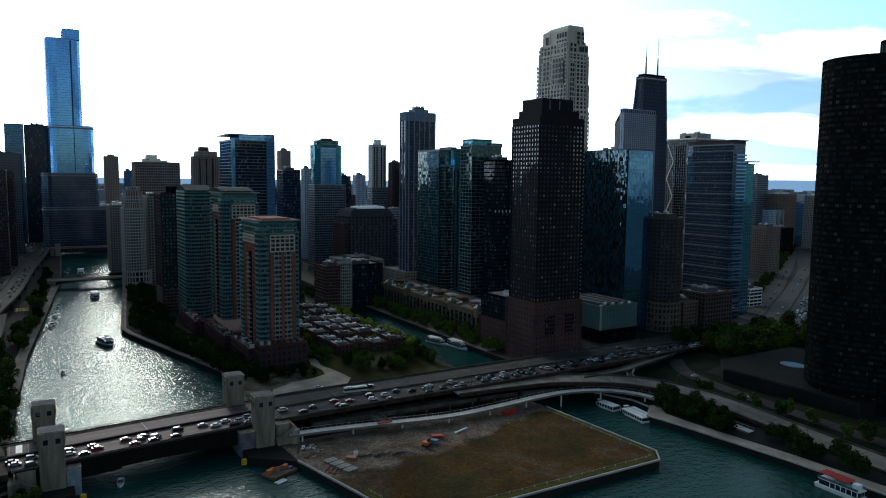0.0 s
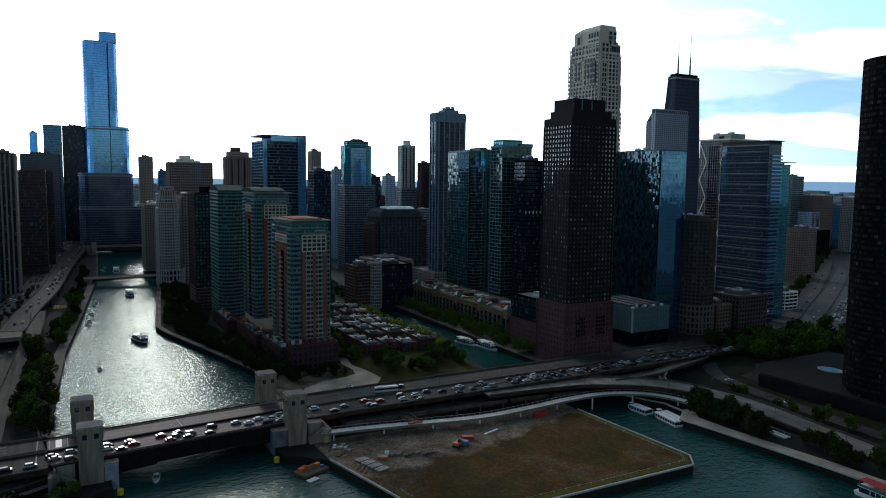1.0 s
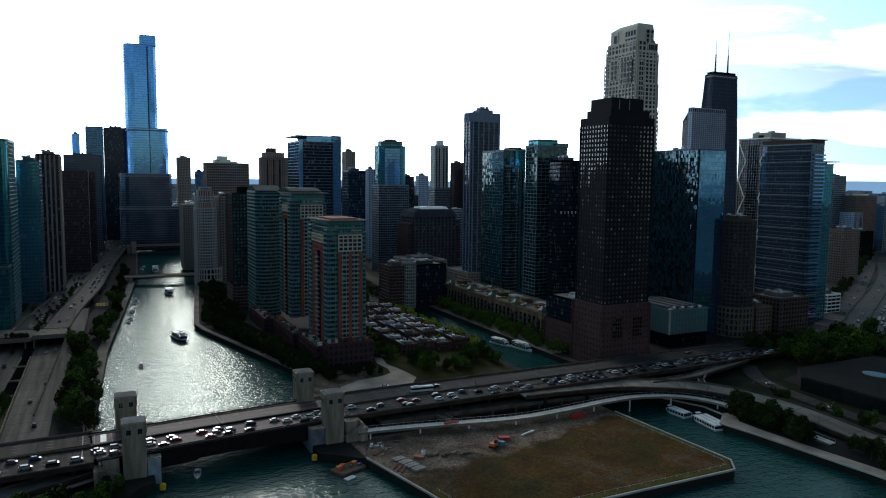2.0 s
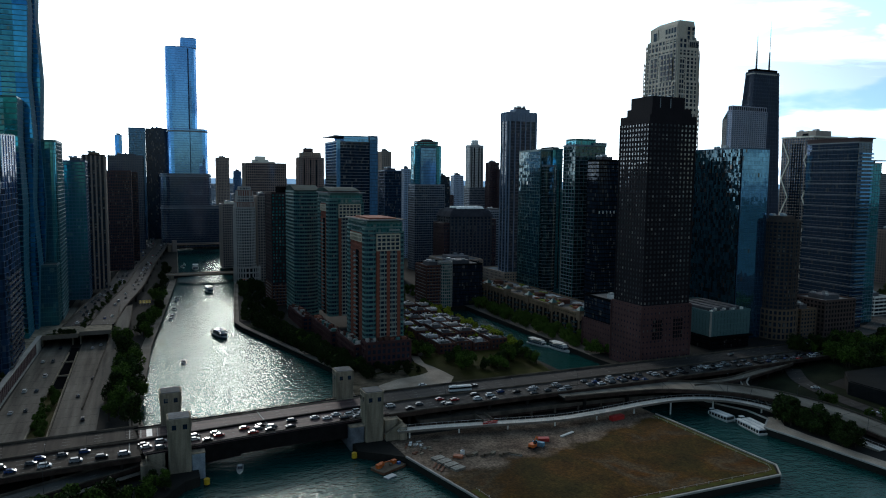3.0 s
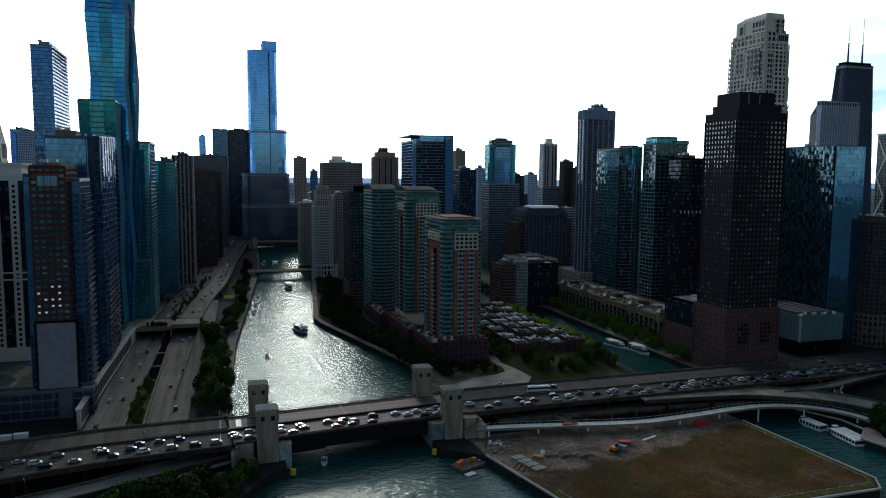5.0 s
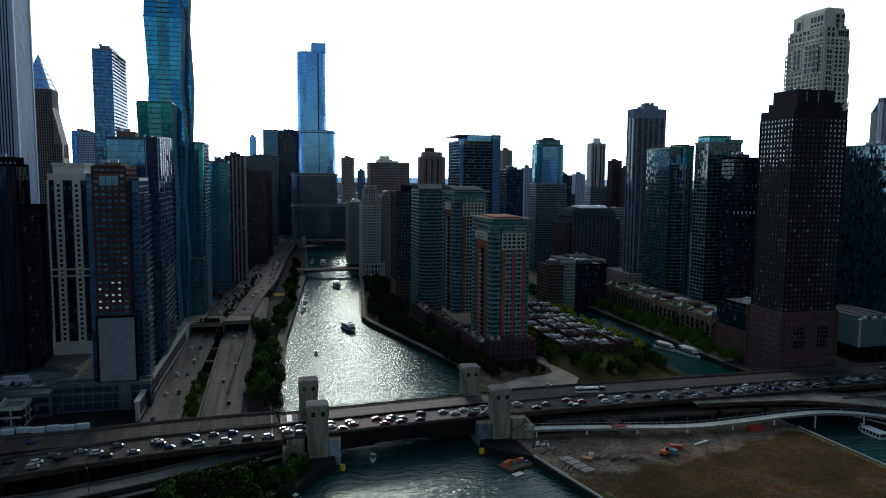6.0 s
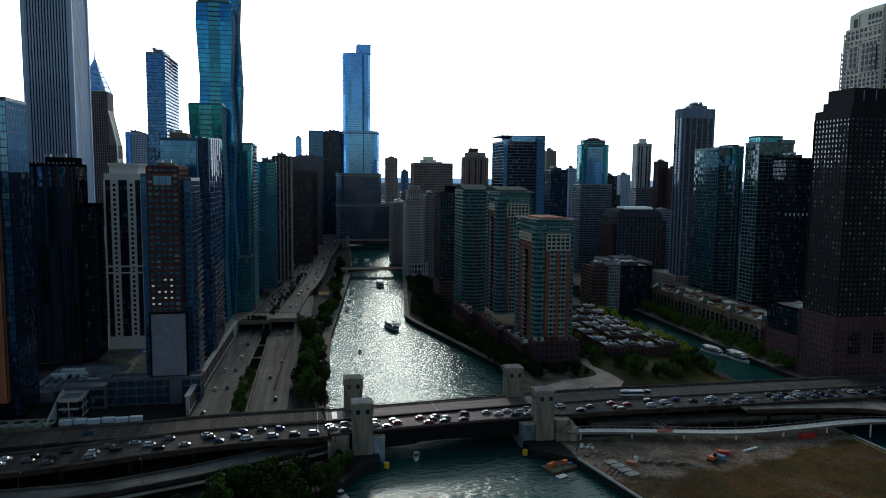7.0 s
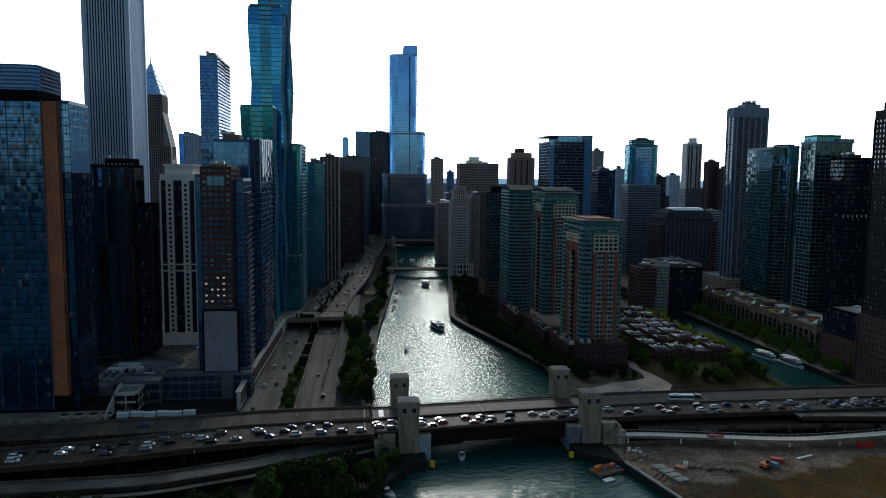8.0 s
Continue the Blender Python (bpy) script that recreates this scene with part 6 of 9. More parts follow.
def pointed_tower():
    h = House("pointed_tower", "grey granite tower with chevron shoulders, a glass peak and a spire", -284, 1025, "tower", z=12)
    x0, x1, y0, y1 = -303, -267, 1008, 1042
    m = -284
    dusk = style(G_BLACK, surface("rose_grey_granite", (0.20, 0.165, 0.16), 0.7, 0.2, 0.05, 1.0, 0.03), storey=3.6, band=0.9, bp=0.1, bay=2.6, pw=1.0, pp=0.5)
    h.tier(rect(x0, x1, y0, y1, 2), 12, 228, dusk, roof=False)
    # sloping shoulders with pale edges
    granite = dusk[7]
    for x, low, top, w in ((x1, 159, 205, 10), (x1 + 10, 112, 142, 6)):
        h.tier(rect(x, x + w, y0 + 3, y1 - 3), 12, low, dusk, roof=False)
        h.prism("shoulder", rect(x - 1, x + w, y0 + 2.4, y1 - 3), low, top, granite, top=rect(x - 1, x + 0.4, y0 + 2.4, y1 - 3))
        h.prism("pale_edge", rect(x + w, x + w + 1.2, y0 + 2.0, y0 + 4.5), low, top, CREAM, top=rect(x + 0.4, x + 1.6, y0 + 2.0, y0 + 4.5))
        h.box("pale_edge", x + w, x + w + 1.0, y0 + 2.0, y0 + 4.5, 12, low, CREAM)
    h.prism("glass_peak", rect(x0 + 1, x1 - 1, y0 + 1, y1 - 1), 228, 272, G_SKY, top=rect(m - 0.6, m + 0.6, 1024, 1026))
    for cx, cy in ((x0 + 1, y0 + 1), (x1 - 1, y0 + 1), (x1 - 1, y1 - 1)):
        part("peak_rib", Geo().beam((cx - h.x, cy - h.y, 228 - h.z), (m - h.x, 1025 - h.y, 272 - h.z), 1.2, 1.2), CREAM, h.ob)
    for k in range(7):
        u = k / 7
        h.prism("peak_band", rect(x0 + 0.9 + 17.4 * u, x1 - 0.9 - 15.6 * u, y0 + 0.9 + 15 * u, y1 - 0.9 - 15 * u), 228 + 44 * u, 229.6 + 44 * u, GREYSTONE)
    part("spire", Geo().tube((m - h.x, 1025 - h.y, 270 - h.z), (m - h.x, 1025 - h.y, 288 - h.z), 0.9, 0.2), GALV, h.ob)
    h.done()


def aqua_tower():
    h = House("wavy_balcony_tower", "blue glass tower wrapped in wavy white balcony slabs", -150, 775, "tower", z=12)
    x0, x1, y0, y1, top = -161, -143.5, 741, 812, 238
    h.tier(rect(x0, x1, y0, y1), 12, top, style(G_RIPPLE, GREYMETAL, storey=3.3, band=0.2, bp=0.05, bay=1.8, pw=0.08, pp=0.06))
    g = h.heap("balcony_slab", BALCONY)
    for i in range(68):
        z = 15 + i * 3.3
        outline = []
        n = 10
        for s in range(4):
            A, B = rect(x0, x1, y0, y1)[s], rect(x0, x1, y0, y1)[(s + 1) % 4]
            nrm = ((0, -1), (1, 0), (0, 1), (-1, 0))[s]
            for k in range(n):
                u = k / n
                px, py = A[0] + (B[0] - A[0]) * u, A[1] + (B[1] - A[1]) * u
                wv = 1.1 + 1.2 * max(0.0, noise.noise(Vector((px * 0.07, py * 0.07 + s * 9, z * 0.022)))) * 2
                outline.append((px + nrm[0] * wv - h.x, py + nrm[1] * wv - h.y))
        g.prism(outline, z - h.z, z + 0.36 - h.z)
    h.plant(-157, -148, 755, 795, top, 6, GREYMETAL)
    h.done()


north_pier_tower()
limestone_tower()
lake_tower()
glass_block_tower()
round_brown_tower()
brace_tower()
balcony_glass_tower()
hancock()
trump_like()
vista_tower()
ribbed_tower()
pointed_tower()
aqua_tower()


# towers of the south bank
MAROON = surface("maroon_brick", (0.082, 0.038, 0.037), 0.85, 0.2, 0.05, 1.5, 0.1)


def south_bank():
    h = House("curtain_glass_tower", "blue glass tower with an orange-brown vertical strip", -168, 372, "tower", z=7)
    st = style(G_DEEP, BLACKMETAL, storey=3.2, band=0.3, bp=0.05, bay=7.7, pw=0.3, pp=0.3, pm=BLUEMETAL)
    h.tier(rect(-215, -153.4, 357, 398), 7, 155.5, st)
    h.tier(rect(-153.3, -146.4, 357.4, 384), 14, 155, style(COPPERSTRIP, COPPERSTRIP, storey=3.2, band=0.25, bp=0.1, bay=2.7, pw=0.3, pp=0.15), parapet=0.2)
    # glass changes at eye height: the reflected horizon is put into its colour
    h.tier(rect(-146.3, -142, 360, 384), 7, 122, style(G_DEEP, BLACKMETAL, storey=3.2, band=0.3, bp=0.05, bay=1.6, pw=0.1, pp=0.08), roof=False)
    h.tier(rect(-146.3, -142, 360, 384), 122, 155, CURTAIN_SKY[:6] + (G_BRIGHT, BLUEMETAL, BLUEMETAL))
    h.box("undercroft", -153, -145.4, 358, 384, 7, 14, BLACKMETAL)
    h.box("roof_screen", -200, -158, 364, 392, 155.5, 161, BLACKMETAL)
    h.done()
    h = plain_tower("dark_office_block", "wide dark blue-grey office block with horizontal bands", -420, -337, 801, 866, 233, style(G_NAVY, BLUEMETAL, storey=4, band=1.6, bp=0.2, bay=3, pw=0.3, pp=0.2), z=12, cut=6)
    h.done()
    h = House("dark_glass_tower", "nearly black glass apartment tower with faint balconies", -148, 460, "tower", z=12)
    h.tier(rect(-164, -138, 440, 462), 12, 126, style(G_STREAK, BLACKMETAL, storey=3.1, band=0.22, bp=0.06, bay=2.3, pw=0.22, pp=0.2))
    for k in range(12):
        h.box("roof_fitting", -163 + k * 2.2, -162.4 + k * 2.2, 440, 440.6, 127, 127.9, GALV)
    for u in (-153.5, -147.0, -141.5):
        h.box("fold", u - 0.7, u + 0.7, 438.4, 440.4, 14, 126.5, G_STREAK)
    h.tier(rect(-176, -164.2, 444, 478), 12, 127, style(G_NAVY, BLACKMETAL, storey=3.3, band=0.4, bp=0.06, bay=1.7, pw=0.12, pp=0.12))
    h.tier(rect(-137.8, -131.2, 446, 468), 12, 103, CURTAIN_DARK)
    h.plant(-156, -142, 448, 468, 126, 5, BLACKMETAL)
    h.done()
    h = House("cream_tower", "cream precast tower with dark glass bays and stepped top", -119, 482, "tower", z=12)
    h.tier(rect(-130, -109, 470, 496), 12, 118, CURTAIN_DARK, parapet=0.6)
    for u in (-127.0, -117.2):
        h.box("stone_column", u, u + 4.6, 469.2, 471, 12, 118, CREAM)
        g = Geo()
        for i in range(33):
            for k in (1.55,):
                g.box(u + k - h.x, u + k + 1.5 - h.x, 469.05 - h.y, 469.3 - h.y, 18 + i * 3.0 - h.z, 19.7 + i * 3.0 - h.z)
        part("small_pane", g, G_BLACK, h.ob, kind="stuff")
    for z in (60, 64):
        h.box("stone_belt", -131, -108.4, 468.7, 469.3, z, z + 0.9, CREAM)
    h.box("stone_fin", -109.6, -108.6, 469.2, 471, 12, 118, CREAM)
    h.box("stone_fin", -131, -130.0, 469.4, 471, 12, 118, CREAM)
    h.prism("upper_crown", rect(-130.5, -108.5, 469.4, 496), 118, 122, CREAM)
    h.prism("crown", rect(-128, -111, 472, 494), 122, 128, CREAM)
    h.prism("cornice", rect(-128.6, -110.4, 471, 495), 127, 128.4, CREAM)
    h.prism("base_wall", rect(-131, -108, 469, 497), 12, 20, CREAM)
    h.done()
    plain_tower("cream_tower", "smaller cream concrete tower behind the first", -100, -86, 500, 520, 136, PUNCHED_CREAM, z=12, mat=CREAM).done()
    # the brick tower with the blank sign wall
    h = House("brick_glass_tower", "red brick and blue glass tower with a blank sign wall", -75, 400, "tower", z=12)
    h.tier(rect(-87.5, -72.4, 384.4, 415), 12, 125, style(G_WINDOW, MAROON, storey=3.1, band=1.6, bp=0.2, bay=3.02, pw=0.9, pp=0.26))
    h.tier(rect(-84.5, -75.5, 383.9, 386), 116, 121.5, style(G_SKY, REDBRICK, storey=6, band=0.4, bp=0.1, bay=3, pw=0.25, pp=0.12), parapet=0.3)
    h.tier(rect(-91.0, -87.7, 387, 412), 12, 121, CURTAIN_BLUE)
    h.tier(rect(-72.2, -67.2, 391, 420), 12, 119, CURTAIN_BLUE)
    h.balconies(-67.3, -65.4, 394, 416, 15, 117, 3.1, mat=DARKSLAB, rail=G_SLATE)
    h.balconies(-71, -68, 389.6, 391, 15, 117, 3.1, mat=DARKSLAB, rail=G_SLATE)
    h.box("sign_wall", -87.2, -70.2, 382.6, 384.0, 17.5, 50, surface("pale_mesh_panel", (0.205, 0.20, 0.23), 0.7, 0.06, 0.05, 0.3, 0.0), "blank pale grey panel in a dark frame")
    for a in ((-88.2, -87.2, 17, 50.8), (-70.2, -69.2, 17, 50.8)):
        h.box("sign_frame", a[0], a[1], 382.4, 384.2, a[2], a[3], BLACKMETAL)
    h.box("sign_frame", -87.2, -70.2, 382.4, 384.2, 50, 50.8, BLACKMETAL)
    # small warm panes made to glow in some window openings
    glow = surface("lit_room", (0.9, 0.8, 0.6), 0.6, 0.1, 1, 3, 0)
    glow.node_tree.nodes["Principled BSDF"].inputs["Emission Color"].default_value = (1.0, 0.90, 0.74, 1)
    glow.node_tree.nodes["Principled BSDF"].inputs["Emission Strength"].default_value = 0.2
    lit = Geo().box(-0.55, 0.55, -0.05, 0.0, 0.1, 0.95).mesh("lit_window", glow)
    for i, k in ((0, 0), (0, 1), (1, 0), (1, 2), (2, 1), (2, 2), (2, 3), (3, 0), (3, 3), (4, 2), (4, 3), (1, 3)):
        ob = part("lit_window", lit, None, h.ob, "window glowing warm")
        ob.location = (-86.0 + k * 3.02 - h.x, 384.3 - h.y, 54.5 + i * 3.139 - h.z)
    h.plant(-83, -75, 390, 405, 125, 2.5, TANBRICK)
    h.done()
    h = House("blue_glass_tower", "angular blue glass tower with a bright knife-edge corner", -78, 460, "tower", z=12)
    h.tier(rect(-92, -71.5, 441, 478), 12, 142, style(G_BLUE, BLUEMETAL, storey=3.6, band=0.16, bp=0.04, bay=3.4, pw=0.06, pp=0.05))
    h.tier(rect(-71.4, -68.5, 445, 500), 12, 143, style(G_FOLD, BLUEMETAL, storey=3.3, band=0.25, bp=0.05, bay=1.6, pw=0.1, pp=0.1))
    # folded glass bays along the street side
    for k in range(6):
        y = 446 + k * 9
        fold = [(-68.4, y), (-65.4, y + 1.2), (-64.2, y + 7.8), (-68.4, y + 8.8)]
        h.prism("glass_fold", fold, 12, 143.5 + 0.4 * k, G_FOLD)
        # bright strips added as the sky's glints on the folded glass
        h.box("bright_mullion", -65.6, -65.1, y + 0.9, y + 1.3, 112, 144 + 0.4 * k, GALV)
        h.box("bright_pane", -64.9 + 0.1, -64.4 + 0.1, y + 3.4, y + 4.2, 118 - 5 * (k % 3), 143 + 0.4 * k, G_SKY)
        for j in range(40):
            h.heap("floor_band", BLUEMETAL).prism(h.local(offset(fold, 0.05)), 3.3 * j, 3.3 * j + 0.25)
    # one more glint, drawn as a strip up the corner
    h.box("bright_edge", -72.4, -71.3, 443.8, 445.2, 110, 144.5, G_SKY)
    h.balconies(-66.0, -63.4, 450, 496, 15, 70, 3.3, mat=PINKBRICK)
    h.plant(-88, -78, 450, 465, 142, 4.5, TANBRICK)
    h.done()
    h = House("teal_tower", "dark teal glass tower with rounded corners beside the street", -56, 640, "tower", z=12)
    h.tier(rounded(-64, -52.5, 606, 660, 4), 12, 147, SLABBED_TEAL)
    h.tier(rect(-67.5, -53, 584, 603), 12, 56, CURTAIN_TEAL)
    h.done()
    plain_tower("dark_slab_tower", "dark grey banded apartment slab", -56, -39, 702, 735, 134, style(G_TEAL, BLUEMETAL, storey=3.1, band=0.9, bp=0.15, bay=3, pw=0.3, pp=0.2), z=12).done()
    h = plain_tower("striped_tower", "brown and cream vertically striped tower", -45, -26, 762, 800, 141, style(G_DARK, BROWNSTONE, storey=3.1, band=1.0, bp=0.1, bay=3.8, pw=1.5, pp=0.5, pm=surface("rosy_tan_precast", (0.30, 0.225, 0.19), 0.8, 0.15, 0.05, 1.0, 0.03)), z=12, mat=TANBRICK)
    h.done()
    h = plain_tower("brown_hotel_block", "dark reddish-brown hotel block", -29, -4, 905, 990, 127, RIB_BROWN, z=12, pent=False)
    h.tier(rect(-28, 3, 996, 1060), 12, 126, RIB_BROWN)
    h.done()
    plain_tower("office_block", "plain dark grey office block", -36, 12, 1150, 1200, 151, style(G_SLATE, surface("charcoal_stone", (0.10, 0.105, 0.125), 0.8, 0.15, 0.05, 1.0, 0.03), storey=3.6, band=1.2, bp=0.1, bay=2.4, pw=0.9, pp=0.45), z=12).done()
    plain_tower("glass_office", "grey-blue glass office slab", -9, 17.5, 1330, 1370, 203, CURTAIN_SKY[:6] + (G_NAVY, BLUEMETAL, BLUEMETAL), z=12, pent=False).done()
    plain_tower("black_office", "flat black steel and glass office slab", 18.5, 56, 1340, 1385, 203, CURTAIN_DARK[:6] + (G_DARK, surface("navy_steel", (0.010, 0.016, 0.034), 0.6, 0.2, 0.05, 1.0, 0.0, spec=0.2), BLACKMETAL), z=4).done()
    plain_tower("slab_tower", "distant brown concrete tower", 150, 174, 1500, 1520, 160, PUNCHED_TAN, z=4).done()
    plain_tower("glass_office", "small distant blue glass tower", 196, 211, 1600, 1620, 134, CURTAIN_BLUE, z=4).done()
    plain_tower("pale_tower", "distant pale blue tower with stepped top", -44, -28, 1900, 1920, 220, CURTAIN_SKY[:6] + (G_BRIGHT, GREYMETAL, GREYMETAL), z=4).done()
    plain_tower("glass_office", "distant bright blue glass office tower", -315, -288, 1300, 1330, 192, CURTAIN_SKY, z=12).done()
    plain_tower("stone_office", "distant grey stone office tower", -288, -262, 1220, 1250, 185, RIB_GREY, z=12).done()
    # podium along the lower street
    h = House("podium", "grey glass and concrete parking podium with a flat roof", -95, 395, z=4)
    h.tier(rect(-108, -62.8, 378, 387.5), 4.0, 17, style(G_SLATE, PODIUMGREY, storey=4.3, band=0.8, bp=0.2, bay=4.5, pw=0.5, pp=0.3))
    h.tier(rect(-132, -108.2, 374, 388), 4.0, 14.5, style(G_DARK, PODIUMGREY, storey=5.2, band=1.6, bp=0.2, bay=7.5, pw=1.2, pp=0.3))
    h.box("concrete_core", -78, -72, 376.8, 378.2, 4, 17.5, PODIUMGREY)
    h.done()
    h = House("ramp_house", "pale concrete ramp building with a sloping fin wall", -125, 365, z=4)
    h.tier(rect(-126, -116, 360, 373.5), 4, 13, style(G_BLACK, PALE, storey=4.5, band=1.0, bp=0.2, bay=5, pw=0.6, pp=0.3))
    part("fin_wall", Geo().profile([(346 - h.y, 0), (372 - h.y, 0), (372 - h.y, 11.5), (366 - h.y, 10.5), (346 - h.y, 2.2)], -127.2 - h.x, -126.2 - h.x), PALE, h.ob)
    h.done()
    patch("deck_roof", "flat parking roof with cars", [(-152, 388), (-108, 388), (-108, 430), (-150, 470)], 3.9, 9.2, ROOF, "parking deck")
    patch("entry_court", "dark entry court with round planters", [(-230, 340), (-128, 340), (-128, 357), (-230, 357)], 3.9, 6.0, PAVING, "courtyard")
    tagged(part("court_wall", Geo().box(-235, -129, 338.5, 340, 3.9, 8.5), CONCRETE, None, kind="structure"), "dark concrete wall behind the drive", "wall")


south_bank()


# towers of the north bank
COPPERROOF = surface("dark_copper_roof", (0.022, 0.050, 0.050), 0.95, 0.3, 0.1, 1.0, 0.05, spec=0.05)


def city_front():
    """The brick and green-glass apartment group on the river."""
    SEAGREEN = surface("sea_green_spandrel", (0.072, 0.185, 0.172), 0.6, 0.25, 0.05, 1.0, 0.0)
    RUST = surface("rust_red_brick", (0.26, 0.085, 0.055), 0.85, 0.25, 0.06, 1.5, 0.1)
    BAYGLASS = style(G_DARK, SEAGREEN, storey=3.0, band=1.3, bp=0.18, bay=2.2, pw=0.16, pp=0.12)
    BODY = style(G_SLATE, RUST, storey=3.0, band=1.25, bp=0.2, bay=3.1, pw=1.5, pp=0.28)

    def trim(h, x0, x1, y0, y1, z0, z1):
        # brick body, glazed green corners, pale panels between brick ribs, cream top floors
        h.tier(rect(x0, x1, y0, y1), z0, z1 - 7, BODY, roof=False)
        e = (x1 - x0) * 0.27
        h.tier(rounded(x0 - 1.1, x0 + e, y0 - 1.3, y0 + e + 1, 2.2, 3), z0, z1 - 4, BAYGLASS, parapet=0.5)
        h.tier(rect(x1 - 1.8, x1 + 0.9, y0 - 0.9, y0 + e, 0.6), z0, z1 - 6, BAYGLASS, parapet=0.4)
        h.tier(rect(x0 - 0.9, x0 + 3, y1 - e, y1 + 0.9, 0.8), z0, z1 - 3, BAYGLASS, parapet=0.4)
        h.tier(rect(x0 + 0.2, x1 - 0.2, y0 + 0.2, y1 - 0.2), z1 - 7, z1, CURTAIN_GREEN, parapet=0.6)
        pale = style(G_DARK, surface("buff_panel", (0.56, 0.48, 0.36), 0.8, 0.2, 0.05, 1.0, 0.05), storey=3.0, band=0.9, bp=0.3, bay=2.9, pw=0.6, pp=0.4)
        grey = style(G_DARK, surface("grey_green_panel", (0.26, 0.29, 0.25), 0.7, 0.15, 0.05, 1, 0), storey=3.0, band=1.15, bp=0.25, bay=2.6, pw=0.3, pp=0.3)
        a, b = x0 + e + 0.3, x1 - 2.0
        w = b - a
        h.tier(rect(a, b, y0 - 0.5, y0 + 3), z0, z1 - 18, grey, roof=False)
        h.tier(rect(a, b, y0 - 0.5, y0 + 3), z1 - 18, z1 - 7.5, pale, parapet=0.3)
        h.tier(rect(x0 - 0.5, x0 + 3, y0 + e + 3, y1 - e - 1), z1 - 13, z1 - 8, pale, parapet=0.3)
        for k in (0.04, 0.5, 0.96):
            xx = a + w * k
            h.box("brick_rib", xx - 1.05, xx + 1.05, y0 - 1.1, y0 + 0.2, z0, z1 - 18, RUST)
        # a balcony stack on the river side, the hollow's shade a black sheet
        yy = (y0 + y1) / 2 - 2
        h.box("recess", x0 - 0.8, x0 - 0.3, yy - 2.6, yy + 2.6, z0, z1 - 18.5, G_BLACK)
        gs, gr = h.heap("balcony_slab", SILL), h.heap("balcony_rail", GREENMETAL)
        for i in range(int((z1 - z0 - 22) / 3.0)):
            z = z0 + 3 + 3.0 * i - h.z
            gs.box(x0 - 2.0 - h.x, x0 - 0.8 - h.x, yy - 2.7 - h.y, yy + 2.7 - h.y, z, z + 0.3)
            gr.box(x0 - 2.0 - h.x, x0 - 1.9 - h.x, yy - 2.7 - h.y, yy + 2.7 - h.y, z + 0.3, z + 1.2)
        g = h.heap("bay_window", SILL)
        n = int((z1 - z0 - 20) / 3.0)
        for i in range(n):
            for k in (0.3, 0.62):
                yy = y0 + e + 3 + (y1 - y0 - 2 * e - 4) * k
                g.box(x0 - 0.7 - h.x, x0 + 0.2 - h.x, yy - h.y, yy + 2.2 - h.y, z0 + 1.9 + i * 3.0 - h.z, z0 + 2.7 + i * 3.0 - h.z)
        h.box("roof_plate", x0 - 1.8, x1 + 1.8, y0 - 1.8, y1 + 1.0, z1 + 1.6, z1 + 2.1, DARKBRICK)
        h.box("roof_trim", x0 - 1.9, x1 + 1.9, y0 - 1.9, y0 - 1.75, z1 + 1.5, z1 + 2.2, SILL)
        h.box("roof_trim", x0 - 1.95, x0 - 1.82, y0 - 1.7, y1 + 1.0, z1 + 1.5, z1 + 2.2, SILL)
        h.box("roof_deck", x0 + 3, x1 - 3, y0 + 4, y1 - 6, z1 + 2.1, z1 + 2.9, RUST)
        h.box("terrace_rail", x1 - 9, x1 - 2, y0 - 0.9, y0 - 0.8, z1 - 5.2, z1 - 4.2, SILL)
        h.box("penthouse", x0 + 2, x1 - 2, y0 + 3, y1 - 3, z1, z1 + 1.6, GREENMETAL)

    h = House("river_apartment_tower", "red brick and green glass apartment tower on the river", 146, 452, "tower")
    trim(h, 134.5, 158.5, 431, 473, 14, 94)
    h.done()
    h = House("river_apartment_tower", "taller brick and teal glass tower with a curved roof", 150, 562, "tower")
    trim(h, 138.5, 165, 541, 576, 14, 109)
    part("curved_roof", Geo().profile([(-20, 0), (18, 0), (18, 1.5), (6, 3.2), (-8, 2.6), (-20, 0.6)], -12, 13), COPPERROOF, h.ob).location = (0, 0, 108.5)
    h.done()
    h = House("teal_bow_tower", "teal glass apartment tower with a bowed front", 134, 618, "tower")
    bow = [(124, 606), (128, 602), (134, 600.5), (140, 602), (145, 606), (145, 640), (124, 640)]
    h.tier(bow, 4, 110, BAYGLASS)
    part("curved_roof", Geo().profile([(-18, 0), (20, 0), (20, 4), (4, 5.2), (-18, 1.0)], -10, 12), COPPERROOF, h.ob).location = (0, 0, 107.5)
    h.done()
    h = House("dark_hotel_slab", "dark brick hotel slab with a grid of greenish windows", 124, 690, "tower")
    h.tier(rect(114.5, 139, 661, 695), 3.4, 24, PUNCHED_DARK, roof=False)
    h.tier(rect(115, 138.5, 661.5, 695), 24, 107, style(glass("sea_green_panes", (0.055, 0.25, 0.27), 0.55, (1.5, 3.1), 0.15, (0.16, 0.24, 0.24), tilt=0.05, vary=0.75), surface("maroon_black_brick", (0.048, 0.028, 0.031), 0.85, 0.2, 0.05, 1.5, 0.1), storey=3.1, band=1.3, bp=0.15, bay=3.0, pw=1.1, pp=0.2))
    h.box("top_block", 124, 138, 663, 692, 107, 113.5, BLACKMETAL)
    h.done()
    # stone tower with a red-brown crown and its neighbours
    h = House("stone_tower", "pale stone octagonal tower with a red-brown crown", 112, 815, "tower")
    pale = surface("pale_grey_stone", (0.50, 0.45, 0.41), 0.8, 0.15, 0.05, 1.0, 0.03)
    drum = rounded(101, 127, 803, 842, 9, 5)
